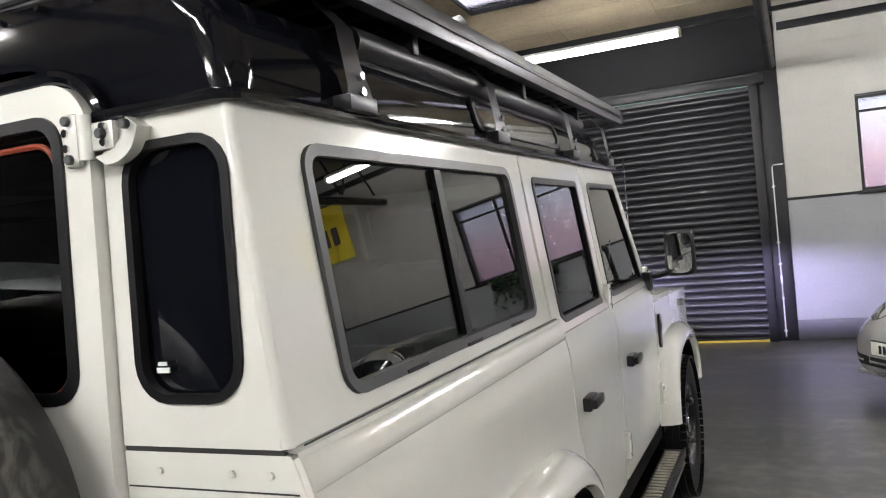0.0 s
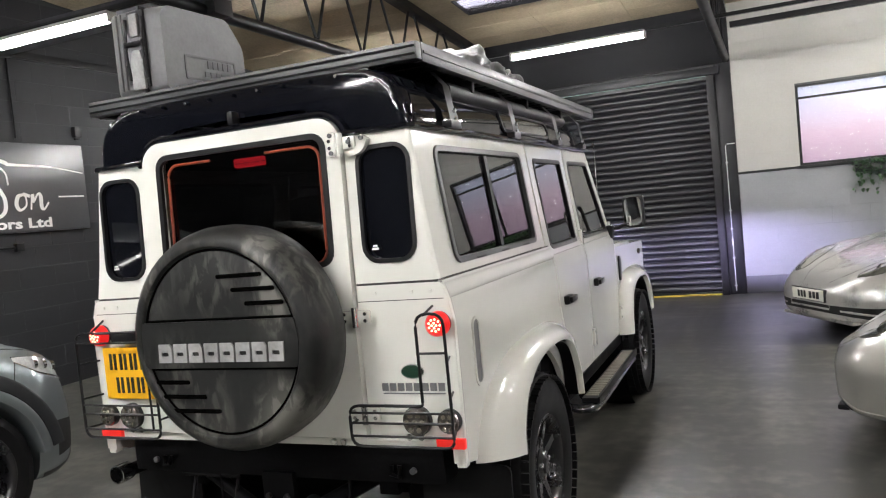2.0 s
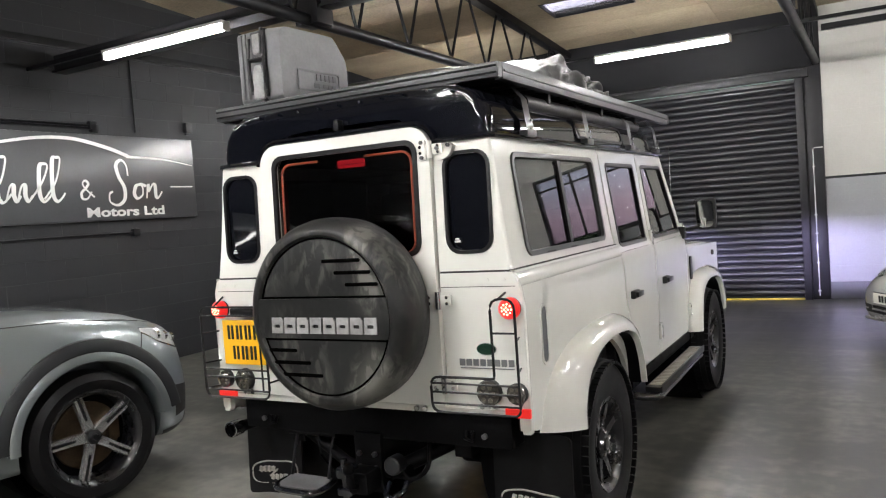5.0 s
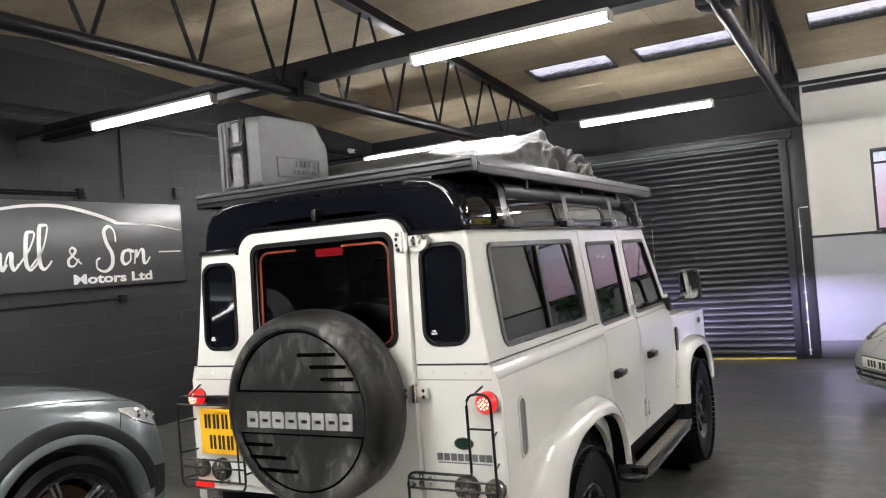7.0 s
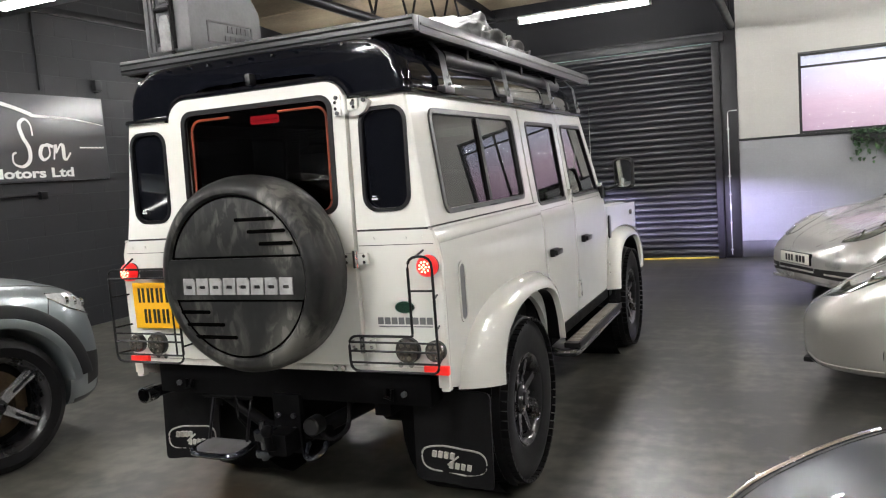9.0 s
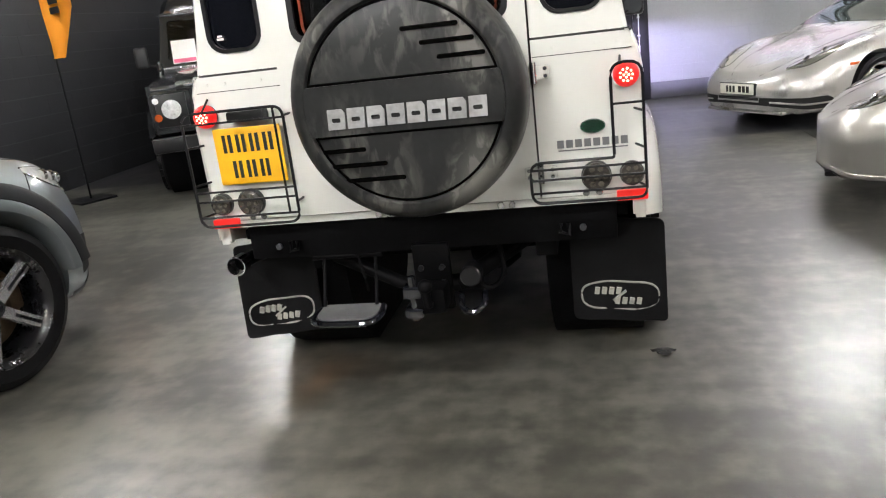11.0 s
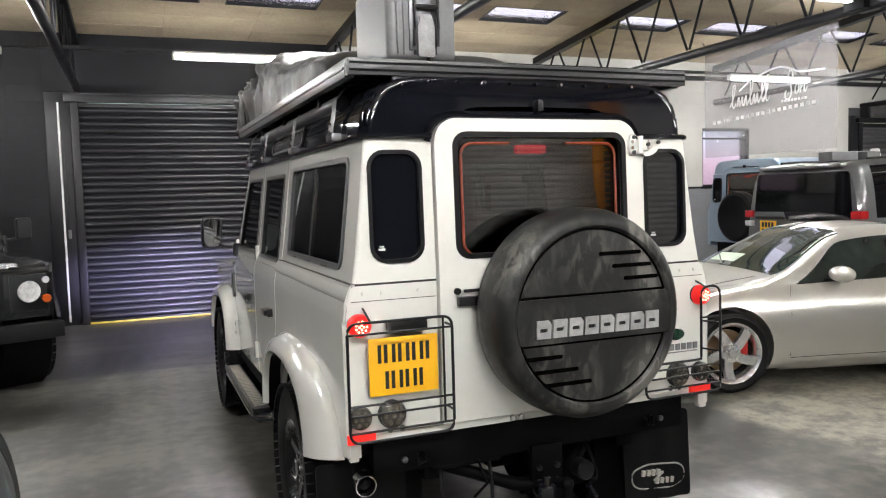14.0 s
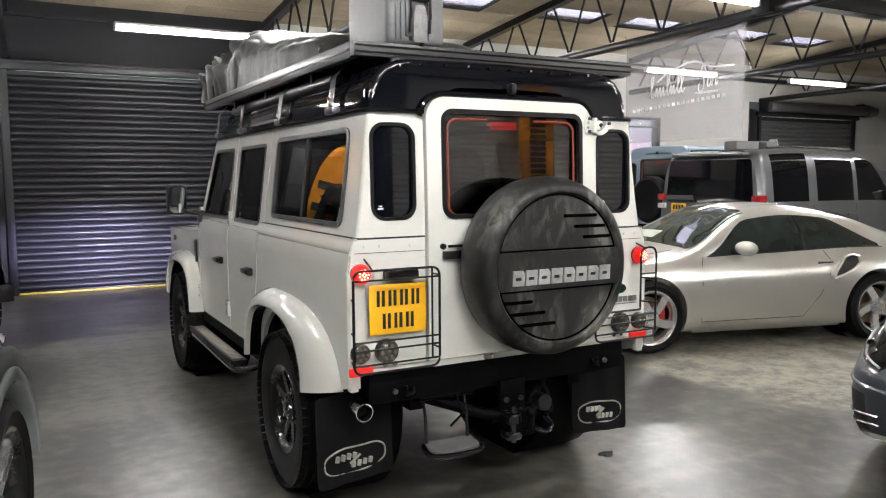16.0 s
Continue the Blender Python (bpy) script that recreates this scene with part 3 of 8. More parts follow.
for i, (a, b) in enumerate(SKYLIGHTS):
    w = thing(f"skylight_{i + 1}", "wired glass skylight with lilac evening daylight", "skylight", kind="structure")
    frame_bm = bmesh.new()
    for x0, x1, y0, y1 in ((a, a + 0.015, *SKY_Y), (b - 0.015, b, *SKY_Y), (a + 0.015, b - 0.015, SKY_Y[0], SKY_Y[0] + 0.015), (a + 0.015, b - 0.015, SKY_Y[1] - 0.015, SKY_Y[1])):
        vs = [(px, py, roof_z(py) + dz) for dz in (-0.006, 0.05) for px, py in ((x0, y0), (x1, y0), (x1, y1), (x0, y1))]
        add(frame_bm, vs, [(0, 1, 2, 3), (4, 5, 6, 7), (0, 1, 5, 4), (1, 2, 6, 5), (2, 3, 7, 6), (3, 0, 4, 7)])
    part("window_frame", frame_bm, BLACKSTEEL, w, smooth=0)
    vs = [(px, py, roof_z(py) + dz) for dz in (0.03, 0.036) for px, py in ((a, SKY_Y[0]), (b, SKY_Y[0]), (b, SKY_Y[1]), (a, SKY_Y[1]))]
    bm = bmesh.new()
    add(bm, vs, [(0, 1, 2, 3), (4, 5, 6, 7), (0, 1, 5, 4), (1, 2, 6, 5), (2, 3, 7, 6), (3, 0, 4, 7)])
    pane = part("pane", bm, SKYPANE, w, smooth=0)
    pane.visible_shadow = False

# evening light behind the windows
m = bpy.data.materials.new("evening_outside")
m.use_nodes = True
n, l = m.node_tree.nodes, m.node_tree.links
tc, sep, ramp = n.new("ShaderNodeTexCoord"), n.new("ShaderNodeSeparateXYZ"), n.new("ShaderNodeValToRGB")
em = n.new("ShaderNodeEmission")
l.new(tc.outputs["Object"], sep.inputs[0])
rng = n.new("ShaderNodeMapRange")
rng.inputs["From Min"].default_value, rng.inputs["From Max"].default_value = 1.2, 3.0
l.new(sep.outputs["Z"], rng.inputs["Value"])
l.new(rng.outputs["Result"], ramp.inputs["Fac"])
ramp.color_ramp.elements[0].color, ramp.color_ramp.elements[0].position = (0.30, 0.20, 0.27, 1), 0.15
ramp.color_ramp.elements[1].color, ramp.color_ramp.elements[1].position = (0.52, 0.56, 0.70, 1), 0.85
mid = ramp.color_ramp.elements.new(0.5)
mid.color = (0.50, 0.36, 0.45, 1)
l.new(ramp.outputs[0], em.inputs["Color"])
em.inputs["Strength"].default_value = 1.25
l.new(em.outputs[0], n["Material Output"].inputs["Surface"])
OUTSIDE = m
ABOVE = glow("evening_sky_glow", (0.62, 0.60, 0.74), 3.2)
for a, b in WIN:
    setting("backdrop", box2((a - 0.5, FRONT + 0.75, 1.0), (b + 0.5, FRONT + 0.78, 3.4)), OUTSIDE, "pink and lilac evening light outside the window")

setting("backdrop", box2((LEFT, SKY_Y[0] - 1.0, 4.75), (RIGHT, SKY_Y[1] + 9.0, 4.77)), ABOVE, "lilac evening sky above the skylights")
for i, (a, b) in enumerate(WIN):
    w = thing(f"window_{i + 1}", "steel-framed window with textured obscure glass", "window", kind="structure")
    z0, z1, zt = 1.66, 2.71, 2.54
    out = rrect(a, z0, b, z1, 0.001, 1)
    holes = [rrect(a + 0.035, z0 + 0.03, b - 0.035, zt - 0.014, 0.001, 1), rrect(a + 0.035, zt + 0.014, b - 0.035, z1 - 0.03, 0.001, 1)]
    part("window_frame", sheet(out, holes, 0.05, flat("y", FRONT + 0.03)), BLACKSTEEL, w, smooth=0)
    part("mullion", box2((a + 1.16, FRONT + 0.025, z0 + 0.03), (a + 1.20, FRONT + 0.049, z1 - 0.03)), BLACKSTEEL, w, smooth=0) if b - a > 1.3 else None
    part("window_sill", box2((a - 0.04, FRONT - 0.03, z0 - 0.045), (b + 0.04, FRONT + 0.06, z0 - 0.002), 0.004), BLACKSTEEL, w)
    for h in ((z0 + 0.03, zt - 0.014), (zt + 0.014, z1 - 0.03)):
        pane = part("pane", box2((a + 0.035, FRONT + 0.05, h[0]), (b - 0.035, FRONT + 0.056, h[1])), FROST, w, smooth=0)
        pane.visible_shadow = False


# roof trusses that run from the shutter wall to the back
def truss():
    t = thing("roof_truss", "black painted steel roof truss with tubular chords", "roof truss", group="roof trusses")
    part("bottom_chord", tube([(0, BACK, 3.27), (0, 0, 3.27), (0, FRONT, 3.2)], 0.052, 10), BLACKSTEEL, t)
    for y0, y1 in ((BACK, RIDGE), (RIDGE, FRONT)):
        z0, z1 = roof_z(y0) - 0.11, roof_z(y1) - 0.11
        bm = bmesh.new()
        vs = [(dx, py, pz + dz) for py, pz in ((y0, z0), (y1, z1)) for dx, dz in ((-0.06, 0.05), (0.06, 0.05), (0.06, -0.05), (-0.06, -0.05))]
        add(bm, vs, [(0, 1, 2, 3), (4, 5, 6, 7), (0, 1, 5, 4), (1, 2, 6, 5), (2, 3, 7, 6), (3, 0, 4, 7)])
        part("top_chord", bm, BLACKSTEEL, t, smooth=0)
    y = FRONT - 0.25
    k = 0
    while y > BACK + 0.9:
        a, b = (y, 3.3), (y - 0.36, roof_z(y - 0.36) - 0.14)
        if k % 2:
            a, b = (y, roof_z(y) - 0.14), (y - 0.36, 3.3)
        part("web_bar", tube([(0, a[0], a[1]), (0, b[0], b[1])], 0.017, 6), BLACKSTEEL, t)
        y -= 0.40 if k % 2 else 0.50
        k += 1
    return t


first = truss()
first.location.x = -2.13
for tx in (1.31, 4.86, 8.6, 12.3):
    copy_thing(first, Matrix.Translation((tx, 0, 0)))

beam = thing("cross_beam", "black steel cross beam under the trusses", "beam")
part("web", box2((LEFT, RIDGE - 0.05, 3.36), (RIGHT, RIDGE + 0.05, 3.52), 0.006), BLACKSTEEL, beam)
part("flange", box2((LEFT, RIDGE - 0.085, 3.335), (RIGHT, RIDGE + 0.085, 3.357)), BLACKSTEEL, beam)
for tx in (-2.13, 1.31, 4.86, 8.6, 12.3):
    part("bracket", box((tx, RIDGE, 3.31), (0.24, 0.22, 0.2), 0.01), BLACKSTEEL, beam)
rail = thing("wall_rail", "black horizontal steel rail on the upper wall", "rail")
part("bar", box2((1.4, FRONT - 0.08, 3.58), (RIGHT, FRONT - 0.005, 3.66), 0.005), BLACKSTEEL, rail)
for ry, rx in ((6.72, RIGHT), (-2.22, RIGHT), (-4.62, RIGHT), (-6.62, RIGHT), (2.28, -2.1)):
    rail = thing("lamp_rail", "thin black steel rail that carries the lamps", "rail", group="lamp rails")
    part("bar", box2((LEFT, ry, 3.32), (rx, ry + 0.04, 3.36)), BLACKSTEEL, rail)
LEFTDARK = box2((LEFT - 0.005, RIDGE - 6, 3.62), (LEFT + 0.03, FRONT - 0.02, 3.7), 0.004)
tagged(part("wall_plate", LEFTDARK, BLACKSTEEL), "black steel wall plate along the blockwork", "rail", "", "structure")


# ceiling tubes
def tube_lamp(m):
    t = thing("ceiling_lamp", "long lit fluorescent batten lamp on the steelwork, some of the set added unseen", "lamp", m, group="ceiling lamps")
    part("housing", box((0, 0, 0.045), (1.58, 0.10, 0.03), 0.006), LAMPBODY, t)
    part("diffuser", lathe([(0, -0.77), (0.023, -0.77), (0.027, -0.76), (0.027, 0.76), (0.023, 0.77), (0, 0.77)], None, 14), LAMP, t)
    for s in (-1, 1):
        part("end_cap", box((s * 0.785, 0, 0.01), (0.03, 0.075, 0.08), 0.006), LAMPBODY, t)
    return t


lamp0 = tube_lamp(pose(-0.2, 6.7, 3.27))
# lamps beyond y -4 and at x 11.4 are unseen, added for brightness
for lx, ly, lz in ((-3.6, 2.3, 3.265), (-0.16, 2.58, 3.28), (-3.5, 6.72, 3.27), (3.82, 2.58, 3.28), (3.6, 6.7, 3.27), (7.75, 6.72, 3.27), (11.2, 6.72, 3.27),
                   (7.6, 2.58, 3.28), (-0.2, -2.2, 3.27), (-3.5, -2.2, 3.27), (3.8, -2.2, 3.27), (-1.15, -4.6, 3.27), (-1.15, -6.6, 3.27), (9.6, -4.6, 3.27), (5.65, -4.6, 3.27), (11.4, 2.58, 3.28), (11.4, -2.2, 3.27)):
    copy_thing(lamp0, pose(lx, ly, lz))


# roller shutters
PALESHUTTER = surface("grey_shutter_paint", (0.60, 0.575, 0.55), 0.35, metal=0.2, vary=0.2, scale=2, fine=40, bump=0.06, rand=0.08, stretch=(0.3, 1, 1))


GREYSHUTTER = surface("mid_grey_shutter_paint", (0.05, 0.05, 0.052), 0.4, metal=0.2, vary=0.2, scale=2, fine=40, bump=0.05, rand=0.08, stretch=(0.3, 1, 1))


def shutter(x0, x1, top, y, name, label, m=None, paint=SHUTTER):
    s = thing(name, label, "roller shutter", m, kind="structure")
    prof = [(0.0, 0.0), (-0.008, 0.004), (-0.022, 0.018), (-0.028, 0.036), (-0.027, 0.052), (-0.02, 0.068), (-0.008, 0.08), (-0.002, 0.086), (0.0, 0.0905)]
    bm = bmesh.new()
    add(bm, [(px, dy, dz) for px in (0, x1 - x0) for dy, dz in prof], [(i, i + 1, i + 1 + len(prof), i + len(prof)) for i in range(len(prof) - 1)])
    me = finish(bm, "slat", paint, 60)
    n = int((top - 0.06) / 0.0905)
    for i in range(n):
        ob = new("slat", me)
        ob.parent = s
        ob.location = (x0, y, 0.05 + i * 0.0905)
    part("bottom_rail", box2((x0, y - 0.03, 0.0), (x1, y + 0.02, 0.05), 0.004), SHUTTER, s)
    part("safety_edge", box2((x0 + 0.02, y - 0.045, 0.001), (x1 - 0.02, y - 0.031, 0.025), 0.003), YELLOW, s, "worn yellow rubber edge")
    part("backing", box2((x0, y + 0.03, 0.0), (x1, y + 0.05, top)), BLACKSTEEL, s, smooth=0)
    part("hood", box2((x0 - 0.12, y - 0.12, top), (x1 + 0.12, y + 0.0, top + 0.1), 0.01), BLACKSTEEL, s)
    for a in (x0, x1):
        part("guide", box2((a - 0.05, y - 0.07, 0.0), (a + 0.05, y - 0.022, top), 0.006), BLACKSTEEL, s)
    return s


sh = shutter(-2.17, 1.1, 3.0, FRONT - 0.02, "door_1", "closed anthracite steel roller shutter door")
shutter(12.2, 15.46, 2.85, FRONT - 0.02, "door_2", "closed dark steel roller shutter door", None, GREYSHUTTER)
shutter(-2.8, 2.8, 3.44, 0.0, "door_3", "closed pale grey steel roller shutter door at the back", pose(5.7, BACK + 0.07, 0, 0, 0, 180), PALESHUTTER)
tagged(part("door_post", box2((1.155, FRONT - 0.03, 0.0), (1.36, FRONT + 0.015, 3.14), 0.006), BLACKSTEEL), "charcoal painted post beside the shutter", "post", "", "structure")
tagged(part("door_lintel", box2((-2.53, FRONT - 0.02, 3.145), (1.36, FRONT + 0.015, 4.0), 0.006), DIMWALL), "charcoal wall above the shutter, dimmed in its colour", "lintel", "", "structure")
tagged(part("door_post", box2((-2.53, FRONT - 0.03, 0.0), (-2.225, FRONT + 0.015, 3.14), 0.006), BLACKSTEEL), "charcoal painted post beside the shutter", "post", "", "structure")
for px, top in ((1.23, 2.05), (-2.37, 3.02)):
    c = thing("conduit", "thin white cable conduit with saddles beside the shutter", "cable")
    path_ = [(px, FRONT - 0.043, top - 0.02), (px, FRONT - 0.043, 0.05)]
    path_ = [(px + 0.12, FRONT - 0.043, top), (px + 0.02, FRONT - 0.043, top)] + path_ if px > 0 else path_
    part("pipe", tube(path_, 0.0065 if px > 0 else 0.013, 8), CABLE, c)
    for z in (0.12, 0.5, 0.9, 1.15, 1.8, 2.6):
        if z < top:
            part("saddle", box((px, FRONT - 0.044, z), (0.038, 0.026, 0.016), 0.004), CABLE, c)
    part("joint", box((px, FRONT - 0.046, 0.72), (0.024, 0.028, 0.09), 0.006), CABLE, c)
tagged(part("door_post", box2((11.955, FRONT - 0.06, 0.0), (12.145, FRONT + 0.015, 3.0), 0.006), BLACKSTEEL), "charcoal painted post beside the shutter", "post", "", "structure")
dm = thing("shutter_drum", "grey steel roller drum and motor above the far shutter", "shutter drum", pose(0, FRONT - 0.20, 3.06))
part("drum", tube([(12.32, 0, 0), (15.66, 0, 0)], 0.115, 20), GREYSHUTTER, dm)
part("motor", tube([(15.66, 0, 0), (15.82, 0, 0), (15.83, 0, 0), (16.05, 0, 0)], [0.15, 0.15, 0.11, 0.11], 16), STEELGREY, dm)
for bx_ in (12.28, 15.62):
    part("bracket", box((bx_, 0.085, 0.02), (0.05, 0.2, 0.3), 0.006), BLACKSTEEL, dm)
sw = thing("door_control", "small grey shutter control box and lead on the post", "switch", pose(-2.31, FRONT - 0.05, 1.24))
part("case", box((0, 0, 0), (0.035, 0.04, 0.12), 0.006), CASE, sw)
part("lead", tube([(0, 0.01, 0.05), (0.0, 0.012, 0.5), (-0.02, 0.012, 1.4)], 0.005, 6), BLACKPLASTIC, sw)


# ---------------------------------------------------------------- wheels
def wheel(parent, c, side, r_tyre, width, r_rim, rim, spokes, lugs=0, spoke_w=0.05, face=0.0, name="wheel", disc_mat=None, caliper=None, taper=0.8, twist=0.0, spoke_mat=None, hub=1.0):
    """A wheel whose outer face looks along side * x of its thing."""
    root = empty(name, Matrix.Translation(c) @ (Matrix() if side > 0 else Matrix.Rotation(math.pi, 4, "Z")))
    root.parent = parent
    h = width / 2
    ty = lathe([(r_rim - 0.01, -h * 0.8), (r_rim + 0.01, -h * 0.9), (r_rim + (r_tyre - r_rim) * 0.55, -h), (r_tyre - 0.035, -h * 0.93), (r_tyre - 0.008, -h * 0.78),
                (r_tyre, -h * 0.5), (r_tyre, h * 0.5), (r_tyre - 0.008, h * 0.78), (r_tyre - 0.035, h * 0.93), (r_rim + (r_tyre - r_rim) * 0.55, h), (r_rim + 0.025, h * 0.93),
                (r_rim + 0.012, h * 0.9), (r_rim - 0.01, h * 0.8)], None, 48)
    if lugs:
        tread = bmesh.new()
        for k in range(lugs):
            a = 2 * math.pi * k / lugs
            rot = Matrix.Rotation(a, 4, "X")
            for sx, off, wd in ((-0.8, 0.0, 0.3), (-0.27, 0.5, 0.24), (0.27, 0.0, 0.24), (0.8, 0.5, 0.3)):
                rr = Matrix.Rotation(a + off * 2 * math.pi / lugs, 4, "X")
                box((0, 0, 0), (1, 1, 1), 0, rr @ Matrix.Translation((sx * h, 0, r_tyre - (0.0215 if abs(sx) > 0.5 else 0.002))) @ Matrix.Diagonal((wd * width, 2 * math.pi * r_tyre / lugs * 0.8, 0.012, 1)), tread)
        tagged(part("tread", tread, RUBBER, root), kind="stuff")
    part("tyre", ty, RUBBER, root)
    dish = h * 0.8
    rb = lathe([(r_rim, -h * 0.8), (r_rim - 0.012, -h * 0.78), (r_rim - 0.03, -h * 0.4), (r_rim - 0.03, h * 0.55), (r_rim - 0.014, h * 0.82), (r_rim + 0.004, h * 0.9), (r_rim + 0.008, h * 0.86), (r_rim, h * 0.7)], None, 48)
    part("rim", rb, rim, root)
    face_x = h * 0.62 + face
    for k in range(spokes):
        a = 2 * math.pi * (k + 0.5) / spokes
        rows = []
        for f in (0.0, 0.3, 0.6, 0.85, 1.0):
            rr = 0.045 + f * (r_rim - 0.07)
            w = spoke_w * (1 - (1 - taper) * f) * (1.0 + 0.35 * (1 - f) ** 3)
            xx = face_x - 0.012 + 0.018 * f
            th = a + twist * f
            d, e = Vector((0, math.cos(th), math.sin(th))), Vector((0, -math.sin(th), math.cos(th)))
            rows.append([d * rr + e * w + Vector((xx - 0.03, 0, 0)), d * rr + e * w * 0.8 + Vector((xx, 0, 0)), d * rr - e * w * 0.8 + Vector((xx, 0, 0)), d * rr - e * w + Vector((xx - 0.03, 0, 0))])
        part("spoke", loft(rows, None, closed=True, caps=True), spoke_mat or rim, root)
        if spoke_mat:
            mid = [[a_.lerp(b_, f_) + Vector((0.0015, 0, 0)) for f_ in (0.34, 0.66)] for a_, b_ in ((r_[1], r_[2]) for r_ in rows[1:])]
            part("spoke_groove", loft(mid), rim, root)
    part("hub", lathe([(0, face_x + 0.022), (0.03 * hub, face_x + 0.02), (0.036 * hub, face_x + 0.01), (0.075 * hub, face_x), (0.08 * hub, face_x - 0.05), (0, face_x - 0.05)], None, 24), rim if hub == 1 else RIMBLACK, root)
    for k in range(5 if hub == 1 else 0):
        a = 2 * math.pi * k / 5 + 0.3
        part("wheel_nut", disc((face_x + 0.004, 0.055 * math.cos(a), 0.055 * math.sin(a)), 0.011, 0.026, "x", 6), CHROME, root)
    part("brake_disc", disc((face_x - 0.1, 0, 0), r_rim * 0.72, 0.02, "x", 32), disc_mat or UNDER, root)
    part("back_plate", disc((-h * 0.5, 0, 0), r_rim - 0.02, 0.02, "x", 32), UNDER, root)
    if caliper:
        part("caliper", box((face_x - 0.085, r_rim * 0.55, 0.02), (0.06, 0.07, 0.16), 0.012), caliper, root)
    return root


# ---------------------------------------------------------------- the boxy off-roader
WAIST, GUTTER = 1.308, 1.836


def side_x(z):
    """Half width of the body at a height."""
    return hermite([(0.50, 0.785), (0.75, 0.80), (1.17, 0.802), (1.24, 0.792), (WAIST, 0.768), (WAIST + 0.004, 0.766), (GUTTER, 0.700)], z)


def rear_y(z):
    return 0.0 if z < WAIST else 0.018 * (z - WAIST) / (GUTTER - WAIST)


def side(s):
    return lambda u, v, w: Vector((s * (side_x(v) - w), u, v))


def rear(off=0.0):
    return lambda u, v, w: Vector((u, rear_y(v) + off + w, v))


SIDE_CUTS = (0.75, 1.17, 1.2, 1.23, 1.255, 1.28)


# wheel arch lips, from the axle: rear edge, over the top, front edge
ARCH_IN = [(-0.375, 0.585), (-0.368, 0.68), (-0.30, 0.79), (-0.15, 0.872), (0.06, 0.90), (0.30, 0.888), (0.47, 0.825), (0.555, 0.70), (0.585, 0.565)]
ARCH_OUT = [(-0.70, 0.652), (-0.655, 0.77), (-0.52, 0.885), (-0.28, 0.96), (0.05, 0.985), (0.40, 0.965), (0.57, 0.87), (0.63, 0.71), (0.65, 0.565)]


def wire(points, r, parent, material, name="wire", seg=6, loop=False):
    return part(name, tube(points, r, seg, None, loop), material, parent)


def bars(parent, rects, y, material, name="lettering", depth=0.003, axis="y", smooth=0):
    """Plain bars that stand for writing: (u0, v0, u1, v1)."""
    for u0, v0, u1, v1 in rects:
        if axis == "y":
            bm = box2((u0, y - depth, v0), (u1, y, v1))
        else:
            bm = box2((y, u0, v0), (y + depth, u1, v1))
        part(name, bm, material, parent, "", smooth)


